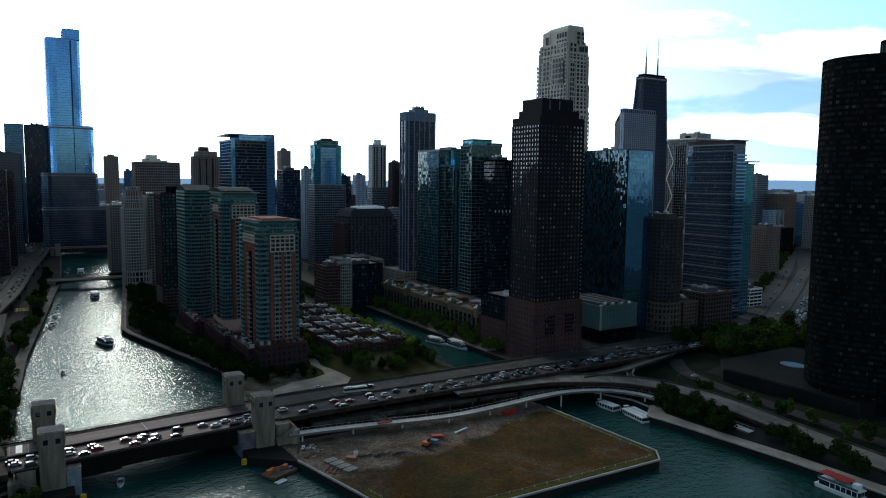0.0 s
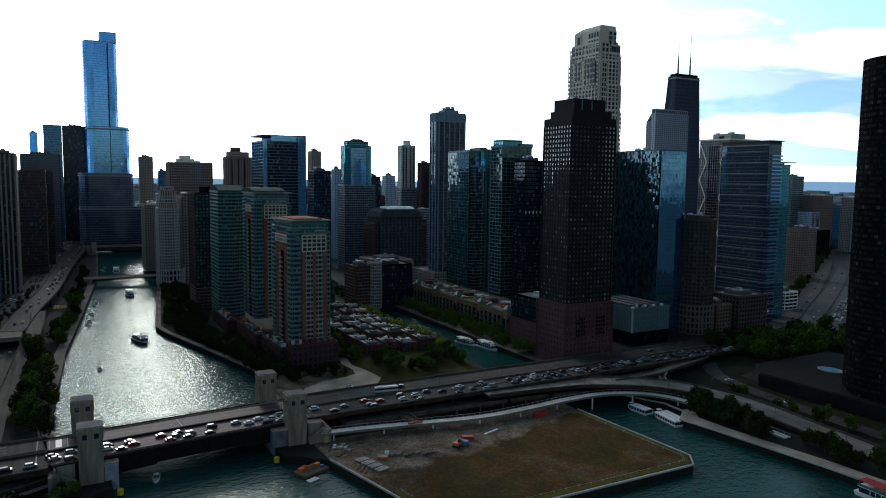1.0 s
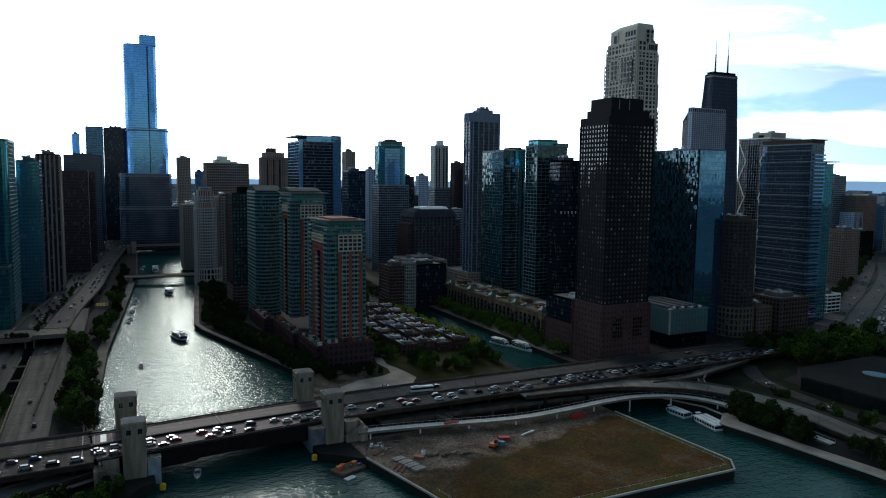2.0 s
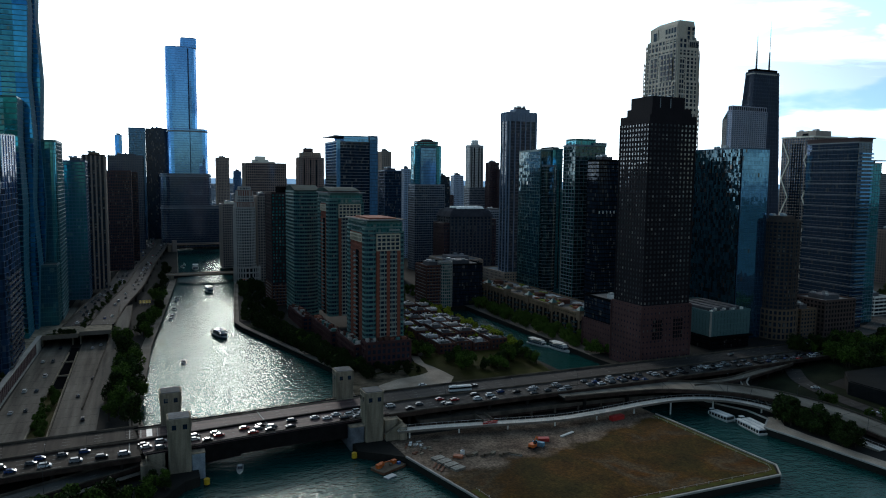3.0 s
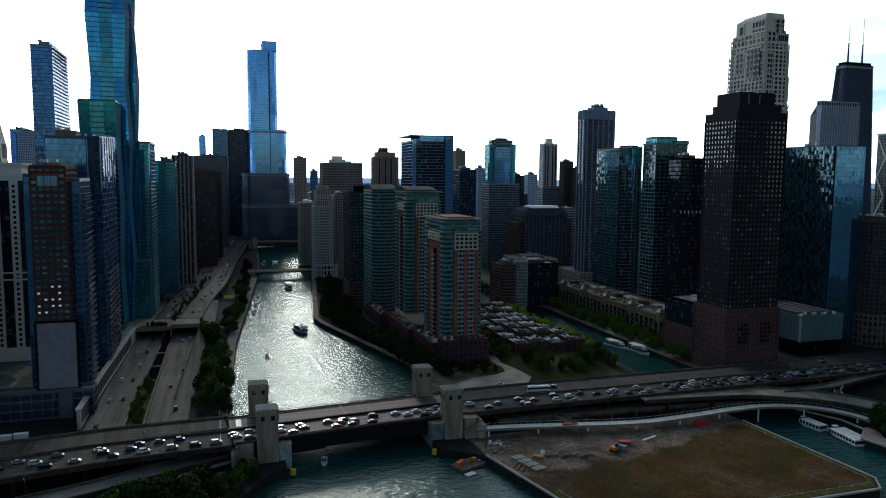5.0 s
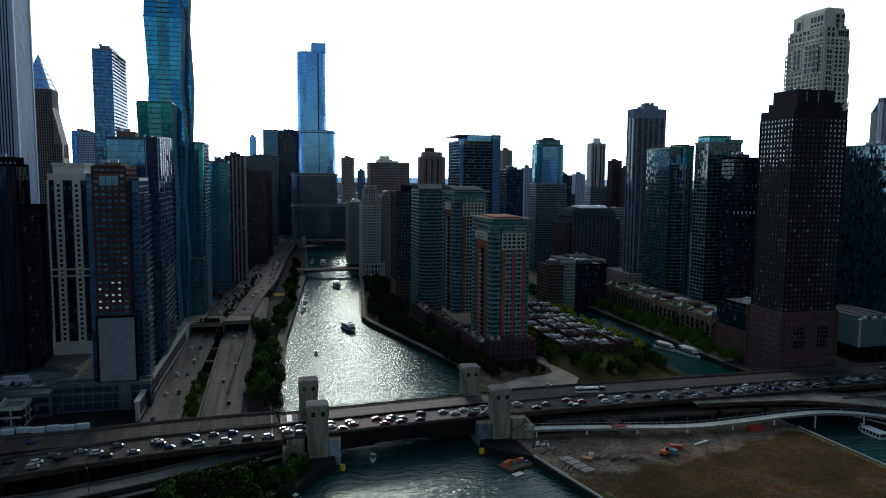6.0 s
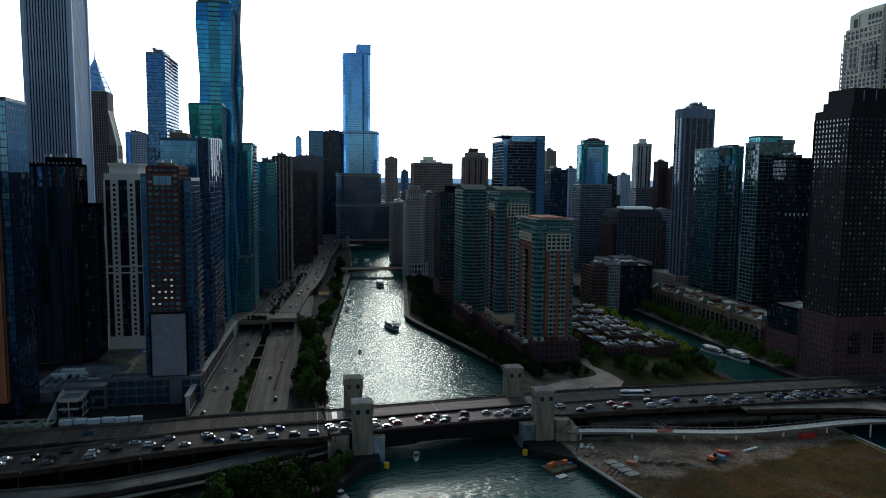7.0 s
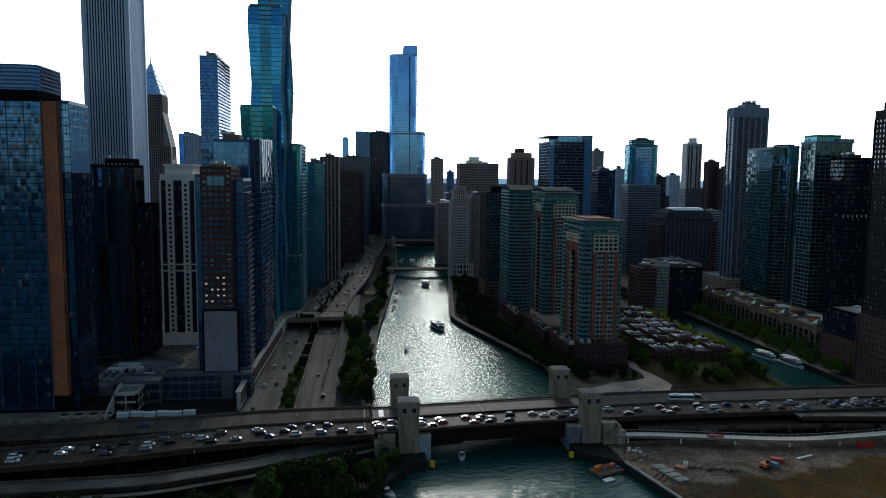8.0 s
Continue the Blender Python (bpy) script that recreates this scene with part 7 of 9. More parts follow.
    h.tier(drum, 3.4, 22, style(G_BLACK, pale, storey=6.2, band=1.6, bp=0.3, bay=3.4, pw=1.3, pp=0.5), parapet=1.0)
    shaft = style(G_DARK, pale, storey=3.1, band=1.2, bp=0.2, bay=2.5, pw=0.9, pp=0.32)
    crown = style(REDBRICK, REDBRICK, storey=4.5, band=1.0, bp=0.1, bay=2.4, pw=0.8, pp=0.5, pm=pale)
    h.tier(rect(101.5, 122, 805, 840, 5), 22, 88, shaft)
    h.tier(rect(102.6, 121.2, 806.5, 838, 5), 88, 94, crown, parapet=0.5)
    h.tier(rect(103.6, 120.4, 808, 836, 4.5), 94, 101, shaft, parapet=0.4)
    h.tier(rect(104.4, 119.8, 809, 835, 4), 101, 107, crown, parapet=0.5)
    h.tier(rect(106.4, 117.8, 811, 833, 3), 107, 111, shaft, parapet=0.4)
    h.box("orange_canopy", 104, 119, 802.8, 803.6, 9, 10.2, ORANGE)
    h.done()
    plain_tower("stone_slab", "pale stone office slab behind the octagonal tower", 126.5, 141, 822, 860, 100, PUNCHED_CREAM).done()
    plain_tower("stone_slab", "pale old stone office building on the river", 103, 125, 962, 1000, 86, PUNCHED_CREAM, mat=CREAM).done()
    # townhouses and garages round the foot of the towers
    for i, (x0, x1, y0, y1, top) in enumerate(((131, 160, 419, 430, 19), (127, 134, 432, 475, 15), (124, 131, 480, 540, 14), (118, 126, 545, 600, 13), (150, 160, 476, 500, 13))):
        row = plain_tower("townhouse_row", "dark red brick townhouse row with green trim", x0, x1, y0, y1, top, style(G_DARK, MAROON, storey=3.6, band=1.3, bp=0.25, bay=3.2, pw=1.3, pp=0.35), seed=i, pent=False)
        rr = random.Random(70 + i)
        long_y = y1 - y0 > x1 - x0
        for k in range(int(max(y1 - y0, x1 - x0) / 4)):
            o = rr.uniform(-1.6, 1.6)
            cx, cy = ((x0 + x1) / 2 + o, y0 + 2.5 + 4 * k) if long_y else (x0 + 2.5 + 4 * k, (y0 + y1) / 2 + o)
            s = rr.uniform(0.7, 1.8)
            row.box("stair_box", cx - s, cx + s, cy - s, cy + s, top, top + rr.uniform(1.6, 2.8), rr.choice((REDBRICK, PALE, GREENMETAL, DARKBRICK)))
            row.box("chimney", cx + s + 0.3, cx + s + 1.0, cy - 0.5, cy + 0.5, top, top + 2.6, DARKBRICK)
        row.done()


city_front()


def north_bank():
    pe = House("roof_pavilion", "small pale stepped pavilion on the grid office roof", 171, 1085, z=142)
    pe.box("lower_step", 160, 182, 1074, 1096, 142, 148, CREAM)
    pe.box("upper_step", 164, 178, 1077, 1092, 148, 153, CREAM)
    pe.done()
    plain_tower("grid_office", "brown grid-fronted office slab with a small pale penthouse", 147, 206, 1066, 1100, 142, style(G_DARK, surface("brown_precast", (0.33, 0.235, 0.19), 0.8, 0.15, 0.05, 1.0, 0.05), storey=3.8, band=1.3, bp=0.3, bay=3.0, pw=0.9, pp=0.5), mat=CREAM).done()
    h = plain_tower("hotel_tower", "brown brick hotel tower with a thin mast", 249, 292, 1181, 1210, 155, PUNCHED_TAN[:6] + (G_DARK, surface("brown_hotel_brick", (0.27, 0.185, 0.155), 0.85, 0.2, 0.05, 1.0, 0.05), surface("brown_hotel_brick", (0.27, 0.185, 0.155))), pent=False, cut=5)
    # black strips set proud of the wall give the shade of upright recesses
    for k in (258, 268, 278):
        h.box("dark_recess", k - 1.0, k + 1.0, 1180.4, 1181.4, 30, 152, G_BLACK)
    h.tier(rect(254, 287, 1184, 1207, 4), 155, 163, PUNCHED_TAN)
    h.tier(rect(260, 274, 1187, 1203, 3), 163, 170, PUNCHED_DARK)
    part("mast", Geo().tube((262 - h.x, 1190 - h.y, 168 - h.z), (262 - h.x, 1190 - h.y, 190 - h.z), 0.6, 0.3), GALV, h.ob)
    h.done()
    h = House("glass_hotel", "dark banded glass tower with bright blue side and roof plate", 216, 760, "tower")
    h.tier(rect(195.5, 231, 735, 785), 3.4, 160, style(G_DARK, GREYMETAL, storey=3.2, band=0.45, bp=0.35, bay=9.0, pw=0.2, pp=0.2, pm=BLACKMETAL))
    h.box("bright_strip", 195.2, 199.0, 734.4, 735.2, 30, 162, G_BRIGHT)
    h.tier(rect(231.1, 240, 733.5, 785), 3.4, 166, CURTAIN_SKY[:6] + (G_BRIGHT, BLUEMETAL, BLUEMETAL))
    h.tier(rect(203, 231, 733.8, 736), 160, 166, CURTAIN_SKY, parapet=0.3)
    h.box("roof_plate", 192, 240, 734, 786, 165.5, 166.6, BLUEMETAL)
    h.plant(205, 230, 742, 780, 160, 5.4, G_BLUE, 0)
    h.done()
    plain_tower("tan_tower", "distant tan concrete tower", 333, 347, 1001, 1018, 161, PUNCHED_TAN).done()
    plain_tower("blue_glass_block", "dark blue glass mid-rise tower", 270, 291, 800, 824, 131, CURTAIN_BLUE[:6] + (G_DARK, BLUEMETAL, BLUEMETAL)).done()
    plain_tower("grey_tower", "distant grey slab tower", 368, 378, 1001, 1015, 136, PUNCHED_GREY).done()
    h = House("round_top_tower", "teal glass tower with a rounded top above a dark block", 350, 890, "tower")
    h.tier(rect(331, 373, 861, 885), 3.4, 114, style(G_DARK, GREYMETAL, storey=3.1, band=0.9, bp=0.15, bay=3, pw=0.3, pp=0.2))
    h.tier(rounded(340, 379, 880, 908, 9), 114, 165, CURTAIN_TEAL[:6] + (G_TEAL, TEALMETAL, TEALMETAL))
    h.tier(rect(346, 368, 878.5, 900), 114, 163, CURTAIN_SKY[:6] + (G_BRIGHT, BLUEMETAL, BLUEMETAL))
    h.tier(rounded(344, 375, 883, 905, 8), 165, 171, style(G_TEAL, BROWNMETAL, storey=3, band=1.5, bay=3, pw=0.3, pp=0.2))
    h.prism("dome", rounded(348, 371, 885, 903, 7), 171, 175, BROWNMETAL, top=rounded(353, 366, 889, 899, 4))
    h.done()
    plain_tower("dark_tower", "dark grey glass mid-rise tower", 382, 398, 901, 920, 125, CURTAIN_DARK).done()
    plain_tower("grey_tower", "distant plain grey concrete tower", 494, 511, 1101, 1115, 128, PUNCHED_GREY).done()
    h = plain_tower("white_tower", "slim white concrete tower on a wider base block", 617, 647, 1301, 1320, 190, PUNCHED_GREY[:6] + (G_DARK, surface("off_white_precast", (0.55, 0.54, 0.52), 0.8, 0.1, 0.05, 1.0, 0.02), surface("off_white_precast", (0.55, 0.54, 0.52))), mat=WHITE)
    part("roof_drum", Geo().tube((632 - h.x, 1310 - h.y, 190 - h.z), (632 - h.x, 1310 - h.y, 201 - h.z), 7.5, 7.5, 20), WHITE, h.ob)
    for k in (621, 627, 637, 643):
        h.box("dark_strip", k - 0.9, k + 0.9, 1299.9, 1301.2, 20, 186, G_BLACK)
    h.tier(rect(612, 661, 1290, 1315), 3.4, 105, BANDED_GREY)
    h.done()
    plain_tower("dark_tower", "dark slab tower beside the white tower", 636, 657, 1251, 1268, 155, RIB_BROWN).done()
    plain_tower("dark_tower", "dark stepped tower in the distance", 650, 672, 1230, 1248, 142, RIB_BROWN).done()
    h = House("striped_stone_tower", "tall grey stone tower with blue glass strips and a notched crown", 362, 655, "tower")
    stone_blue = surface("blue_grey_precast", (0.215, 0.265, 0.35), 0.75, 0.12, 0.04, 1.0, 0.04, streak=True)
    h.tier(rect(347.5, 381, 641, 658, 2), 3.4, 181, style(G_DARK, surface("slate_spandrel", (0.085, 0.10, 0.135), 0.7, 0.15, 0.05, 1.0, 0.0), storey=3.2, band=0.7, bp=0.10, bay=6.1, pw=1.0, pp=0.7, pm=stone_blue), roof=False)
    h.tier(rect(347.3, 381.2, 640.8, 658.2, 2), 181, 189.5, style(stone_blue, stone_blue, storey=8.5, band=1.0, bp=0.2, bay=3.0, pw=1.1, pp=0.5), parapet=0.8)
    h.box("crown", 357, 373, 643, 656, 189.5, 193.5, stone_blue)
    h.plant(360, 370, 646, 654, 193.5, 1.6, PLANTGREY, 5)
    h.tier(rect(340, 392, 630, 680), 3.4, 28, PUNCHED_TAN)
    h.done()
    h = House("green_glass_tower", "dark green glass tower with curved bays", 356, 590, "tower")
    h.tier(rect(345, 357, 573, 613), 3.4, 149, style(G_PINE, TEALMETAL, storey=3.1, band=0.3, bp=0.1, bay=3.0, pw=0.15, pp=0.12))
    h.tier(rect(357.1, 368, 571.5, 606), 3.4, 150.5, CURTAIN_TEAL)
    h.tier(rounded(347, 360, 567, 586, 4), 3.4, 135, SLABBED_INK, roof=True)
    # slots are drawn as black glass strips set proud of the front
    for k in (361.2, 365.4):
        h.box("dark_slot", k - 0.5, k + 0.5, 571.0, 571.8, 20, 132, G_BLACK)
    h.box("penthouse", 359, 367, 577, 596, 150.5, 153, BLACKMETAL)
    h.done()
    h = House("green_glass_tower", "pale green glass and white-banded apartment tower", 356, 519, "tower")
    h.tier(rect(341, 371, 510, 528), 3.4, 151, style(G_PINE, BALCONY, storey=3.1, band=0.45, bp=0.5, bay=4.5, pw=0.25, pp=0.2, pm=GREENMETAL))
    h.tier(rect(342.5, 362, 511.5, 527), 151, 156, style(G_TEAL, GREENMETAL, storey=5, band=0.4, bp=0.1, bay=2.2, pw=0.2, pp=0.15))
    h.tier(rect(359, 371.5, 509.2, 520), 151, 153, style(G_GREEN, BALCONY, storey=3, band=1.0, bay=4, pw=0.3, pp=0.2))
    h.done()
    h = plain_tower("dark_glass_tower", "very dark glass tower with a low parapet", 344, 365, 480.5, 496, 138, CURTAIN_BLACK[:6] + (G_DARK, BLACKMETAL, BLACKMETAL))
    # white-painted boxes stand in for a row of small lights
    for k in range(6):
        h.box("terrace_post", 345 + k * 3.6, 345.6 + k * 3.6, 479.6, 480.2, 95.5, 97.6, WHITE)
    h.done()
    h = House("hipped_office", "dark stone office block with a bright barrel skylight", 365, 775)
    h.tier(rect(338, 391, 761, 800), 3.4, 78, style(G_DARK, surface("grey_brown_granite", (0.075, 0.072, 0.080), 0.7, 0.15, 0.05, 1.0, 0.03), storey=3.8, band=1.0, bp=0.2, bay=5.0, pw=1.8, pp=0.5), roof=False)
    h.prism("hipped_roof", rect(336, 393, 759, 802), 78, 84.5, surface("slate_roof", (0.05, 0.05, 0.06), 0.9, 0.3, 0.1, 1.0, 0.0), top=rect(339, 390, 762, 799))
    h.prism("vault", rect(339, 390, 762, 799), 84.5, 88, surface("slate_roof", (0.05, 0.05, 0.06)), top=rect(345, 385, 766, 794))
    for k in range(6):
        h.prism("skylight", rect(347 + k * 6.1, 352.6 + k * 6.1, 764, 785), 87.4, 90.0, WHITE, "bright glazed rooflight", top=rect(347.4 + k * 6.1, 352.2 + k * 6.1, 769, 785))
    h.tier(rect(331, 338, 764, 796), 3.4, 70, RIB_BROWN)
    h.tier(rect(391, 399, 764, 796), 3.4, 74, RIB_BROWN)
    h.done()
    plain_tower("mid_rise", "dark mid-rise apartment block with a pale round corner", 244, 262, 601, 628, 42, PUNCHED_DARK, seed=3).done()
    h = plain_tower("mid_rise", "dark glass mid-rise with a rounded bay", 263, 302, 603, 640, 42, CURTAIN_DARK, seed=4)
    h.tier(rounded(258, 270, 598, 612, 5), 3.4, 45, style(G_GREEN, PALE, storey=3.0, band=0.8, bp=0.2, bay=2.4, pw=0.4, pp=0.3))
    h.done()
    plain_tower("low_hall", "low pale concrete hall with flat roof", 303, 345, 690, 740, 35, PUNCHED_TAN, seed=5).done()
    # towers further north
    plain_tower("white_grid_tower", "pale grid-fronted tower with a dark top band", 1002, 1087, 1001, 1012, 252, style(G_SLATE, MAUVE, storey=3.6, band=1.2, bp=0.2, bay=5.2, pw=1.7, pp=0.5), pent=False).tier(rect(1003, 1086, 1002, 1011), 252, 260, style(G_BLACK, MAUVE, storey=8, band=1.0, bp=0.2, bay=5.2, pw=1.7, pp=0.5)).done()
    plain_tower("stone_spire_tower", "old stone tower with a small pointed lantern", 1008, 1021, 1020, 1030, 238, PUNCHED_CREAM, mat=CREAM, pent=False).prism("lantern_roof", rect(1008, 1021, 1020, 1030), 238, 252, COPPERROOF, top=rect(1014, 1015, 1024.5, 1025.5)).done()
    plain_tower("slab_tower", "grey banded apartment slab in the distance", 1160, 1192, 822, 850, 136, BANDED_GREY).done()
    plain_tower("tan_tower", "tan stone residential tower beside the drive", 1190, 1245, 800, 822, 102, style(G_DARK, surface("brown_street_brick", (0.24, 0.165, 0.135), 0.85, 0.2, 0.05, 1.5, 0.05, streak=True), storey=3.1, band=1.4, bp=0.2, bay=3.0, pw=1.3, pp=0.28), mat=CREAM).done()
    plain_tower("tan_tower", "tan brick block beside the street", 821, 850, 563, 585, 66, style(G_DARK, surface("brown_street_brick", (0.24, 0.165, 0.135), 0.85, 0.2, 0.05, 1.5, 0.05, streak=True), storey=3.1, band=1.4, bp=0.2, bay=3.0, pw=1.3, pp=0.28)).done()
    plain_tower("black_low_tower", "small black glass block", 1085, 1112, 715, 745, 48, CURTAIN_BLACK).done()
    plain_tower("white_low_block", "low white-banded parking block", 608, 626, 428, 452, 20, style(G_BLACK, WHITE, storey=3.4, band=1.2, bp=0.3, bay=6, pw=0.3, pp=0.1)).done()
    plain_tower("glass_slab", "distant blue glass slab beside the tan tower", 1262, 1290, 812, 835, 84, CURTAIN_BLUE).done()
    plain_tower("white_mid_rise", "distant pale mid-rise apartment block", 1240, 1290, 760, 780, 100, PUNCHED_CREAM, mat=CREAM).done()


north_bank()


GARDEN = surface("roof_garden", (0.16, 0.19, 0.03), 0.95, 0.5, 0.3, 2.0, 0.3)


def old_warehouse():
    """The long brick warehouse on the slip, with green turrets."""
    h = House("brick_warehouse", "long tan brick warehouse with balconies and green copper turrets", 320, 530, "warehouse")
    x0, x1, y0, y1, top = 303.5, 337, 436, 626, 22.5
    pier = surface("tan_pier_brick", (0.21, 0.145, 0.095), 0.85, 0.3, 0.08, 1.2, 0.1)
    h.tier(rect(x0, x1, y0, y1), 3.4, top - 3.2, style(G_BLACK, surface("dark_spandrel_brick", (0.030, 0.024, 0.020), 0.85, 0.3, 0.08, 1.2, 0.1), storey=3.7, band=0.7, bp=0.15, bay=6.3, pw=1.3, pp=0.9, pm=pier), roof=False)
    h.tier(rect(x0, x1, y0, y1), top - 3.2, top, style(G_BLACK, pier, storey=3.2, band=1.5, bp=0.6, bay=3.15, pw=1.6, pp=0.7), parapet=1.0)
    n = 15
    for i in range(n):
        yy = y0 + 6.3 + i * (y1 - y0 - 12) / (n - 1)
        if i % 3 == 0:
            h.box("turret", x0 - 1.4, x0 + 3.0, yy - 2.4, yy + 2.4, 18, top + 3.0, TANBRICK)
            m = x0 + 0.8
            h.prism("turret_roof", rect(m - 2.8, m + 2.8, yy - 2.9, yy + 2.9), top + 3.0, top + 6.2, GREENMETAL, top=rect(m - 0.1, m + 0.1, yy - 0.1, yy + 0.1))
        h.balconies(x0 - 1.6, x0 - 0.3, yy + 3.0, yy + 8.0, 8, top - 3, 3.7, mat=BLACKMETAL)
    rnd = random.Random(8)
    for i in range(9):
        yy = y0 + 10 + i * 19
        h.box("roof_deck", x0 + 20, x0 + 31, yy - 6, yy + 8, top, top + 0.25, (PAVING, LIGHTROOF, ROOF)[i % 3])
        h.box("stair_house", x0 + 12, x0 + 19, yy, yy + rnd.uniform(5, 9), top, top + rnd.uniform(2.2, 3.6), rnd.choice((DARKBRICK, TANBRICK, PLANTGREY)))
        h.box("roof_terrace", x0 + 4, x0 + 11, yy - 5, yy + 6, top, top + 0.4, (LIGHTROOF, PAVING, PAVING, GARDEN)[i % 4])
    for i in range(95):
        xx, yy = rnd.uniform(x0 + 3, x1 - 6), rnd.uniform(y0 + 3, y1 - 8)
        w, d = rnd.uniform(1.5, 4.5), rnd.uniform(1.5, 5)
        h.box("roof_unit", xx, xx + w, yy, yy + d, top + 0.42, top + rnd.uniform(0.8, 2.0), rnd.choice((WHITE, LIGHTROOF, GARDEN, REDBRICK, TANBRICK, PLANTGREY)))
    for i in range(5):
        yy = y0 + 4 + i * 9
        h.box("roof_unit", x0 + 20, x0 + 27, yy, yy + 6, top, top + 1.4, LIGHTROOF)
    h.done()


old_warehouse()


def townhouses():
    """Brick townhouses with flat roofs and rooftop boxes, between the river towers and the slip."""
    rnd = random.Random(3)
    for row in range(7):
        for k in range(4):
            x0 = 188 + k * 13.2 + rnd.uniform(-0.5, 0.5)
            y0 = 434 + row * 23 + rnd.uniform(0, 5)
            w, d, top = 11.6, 16.5, rnd.uniform(8.6, 12.0)
            h = House("townhouse", "red brick townhouse with flat roof and roof-terrace boxes", x0 + w / 2, y0 + d / 2, "house", group="townhouses")
            h.tier(rect(x0, x0 + w, y0, y0 + d), 3.4, top, style(G_DARK, DARKBRICK, storey=3.0, band=1.3, bp=0.15, bay=2.9, pw=1.4, pp=0.2), parapet=0.7)
            sx = x0 + rnd.uniform(1.0, 4.0)
            h.box("stair_box", sx, sx + rnd.uniform(3.5, 6.5), y0 + 2, y0 + rnd.uniform(4.5, 6.0), top, top + rnd.uniform(1.8, 2.8), rnd.choice((PALE, LIGHTROOF, PLANTGREY, ROOF)))
            h.box("terrace", x0 + 0.6, x0 + w - 0.6, y0 + 6, y0 + 15.8, top, top + 0.5, rnd.choice((ROOF, LIGHTROOF, ROOF, LIGHTROOF, TIMBER)))
            h.box("skylight", x0 + 0.9, x0 + 2.2, y0 + 7, y0 + 15, top + 0.5, top + 0.9, LIGHTROOF)
            h.box("roof_unit", x0 + 6.5, x0 + 9, y0 + 11, y0 + 13, top + 0.5, top + 1.9, BLACKMETAL)
            h.box("roof_unit", x0 + 2, x0 + 4, y0 + 8, y0 + 10, top + 0.5, top + 1.5, GALV)
            h.box("party_wall", x0 - 0.1, x0 + 0.3, y0 - 0.1, y0 + d + 0.1, top + 0.3, top + 1.1, PLANTGREY)
            for _ in range(6):
                bx, by, s = x0 + rnd.uniform(1, w - 3), y0 + rnd.uniform(6, 14), rnd.uniform(0.7, 1.5)
                h.box("roof_box", bx, bx + s * 1.4, by, by + s, top + 0.5, top + 0.5 + rnd.uniform(0.6, 1.8), rnd.choice((WHITE, PLANTGREY, GALV, LIGHTROOF)))
            h.done()


townhouses()


def filler():
    """Other city blocks between and behind the towers."""
    rnd = random.Random(21)
    sts = [PUNCHED_TAN, PUNCHED_GREY, PUNCHED_DARK, BANDED_GREY, CURTAIN_DARK, PUNCHED_CREAM, RIB_BROWN, RIB_GREY]
    labs = ["tan brick city block", "grey concrete city block", "dark brick city block", "banded grey office block", "dark glass office block", "cream stone city block", "brown ribbed office block", "grey ribbed office block"]
    spots = [(160, 900), (215, 900), (260, 900), (160, 985), (230, 985), (420, 620), (470, 640), (430, 700), (500, 560), (520, 640), (560, 600), (450, 780), (520, 760), (580, 720), (650, 640), (700, 700),
             (440, 870), (500, 900), (560, 850), (640, 820), (720, 800), (800, 760), (860, 700), (300, 1090), (360, 1120), (420, 1080), (420, 1000), (560, 1000), (640, 1000), (720, 960), (800, 900), (880, 860), (180, 1240), (320, 1260),
             (400, 1300), (480, 1260), (560, 1200), (700, 1180), (780, 1120), (860, 1060), (900, 960), (1100, 850), (1180, 800), (1250, 900), (1180, 950), (-80, 830), (-90, 920), (-90, 1020), (-120, 1120), (-200, 1050), (-170, 900), (-230, 830),
             (-60, 1260), (-150, 1260), (-220, 640), (-250, 560), (-180, 560), (-300, 700), (170, 1400), (260, 1400), (-90, 760), (-110, 640)]
    for i, (x, y) in enumerate(spots):
        k = rnd.randrange(len(sts))
        w, d = rnd.uniform(24, 40), rnd.uniform(24, 40)
        top = rnd.uniform(30, 80) if y < 900 else rnd.uniform(45, 105)
        plain_tower("city_block", labs[k], x, x + w, y, y + d, top, sts[k], seed=i).done()
    g = Geo()
    for i in range(2000):
        a = rnd.uniform(-0.35, 1.22)
        r = rnd.uniform(1550, 4500)
        x, y = math.sin(a) * r, math.cos(a) * r
        if y < (0.55 if r < 3000 else 0.40) * x + 60:
            continue
        w, d = rnd.uniform(12, 30), rnd.uniform(12, 30)
        if r > 3500:
            g.box(x - w * 1.8, x + w * 1.8, y - d, y + d, 3, rnd.uniform(44, 92))
            continue
        top = 4 + min(rnd.expovariate(1 / 16.0) + 8, 85)
        g.box(x - w, x + w, y - d, y + d, 3, top)
    # haze over the far blocks is put into their pale bluish colour
    tagged(part("distant_city", g, surface("distant_masonry", (0.24, 0.27, 0.31), 0.9, 0.4, 0.02, 0.2, 0.0), None, kind="stuff"), "low distant city blocks reaching the horizon", "city")


filler()


# ---- vehicles ----
PAINTS = [surface("car_paint_white", (0.58, 0.58, 0.57), 0.4, 0.05, 1, 3, 0, spec=0.35), surface("car_paint_silver", (0.34, 0.35, 0.37), 0.4, 0.05, 1, 3, 0, metal=0.5),
          surface("car_paint_black", (0.012, 0.012, 0.014), 0.2, 0.1, 1, 3, 0, spec=0.6), surface("car_paint_grey", (0.09, 0.095, 0.10), 0.25, 0.05, 1, 3, 0, spec=0.6),
          surface("car_paint_red", (0.30, 0.015, 0.012), 0.25, 0.05, 1, 3, 0, spec=0.6), surface("car_paint_blue", (0.02, 0.05, 0.16), 0.25, 0.05, 1, 3, 0, spec=0.6)]
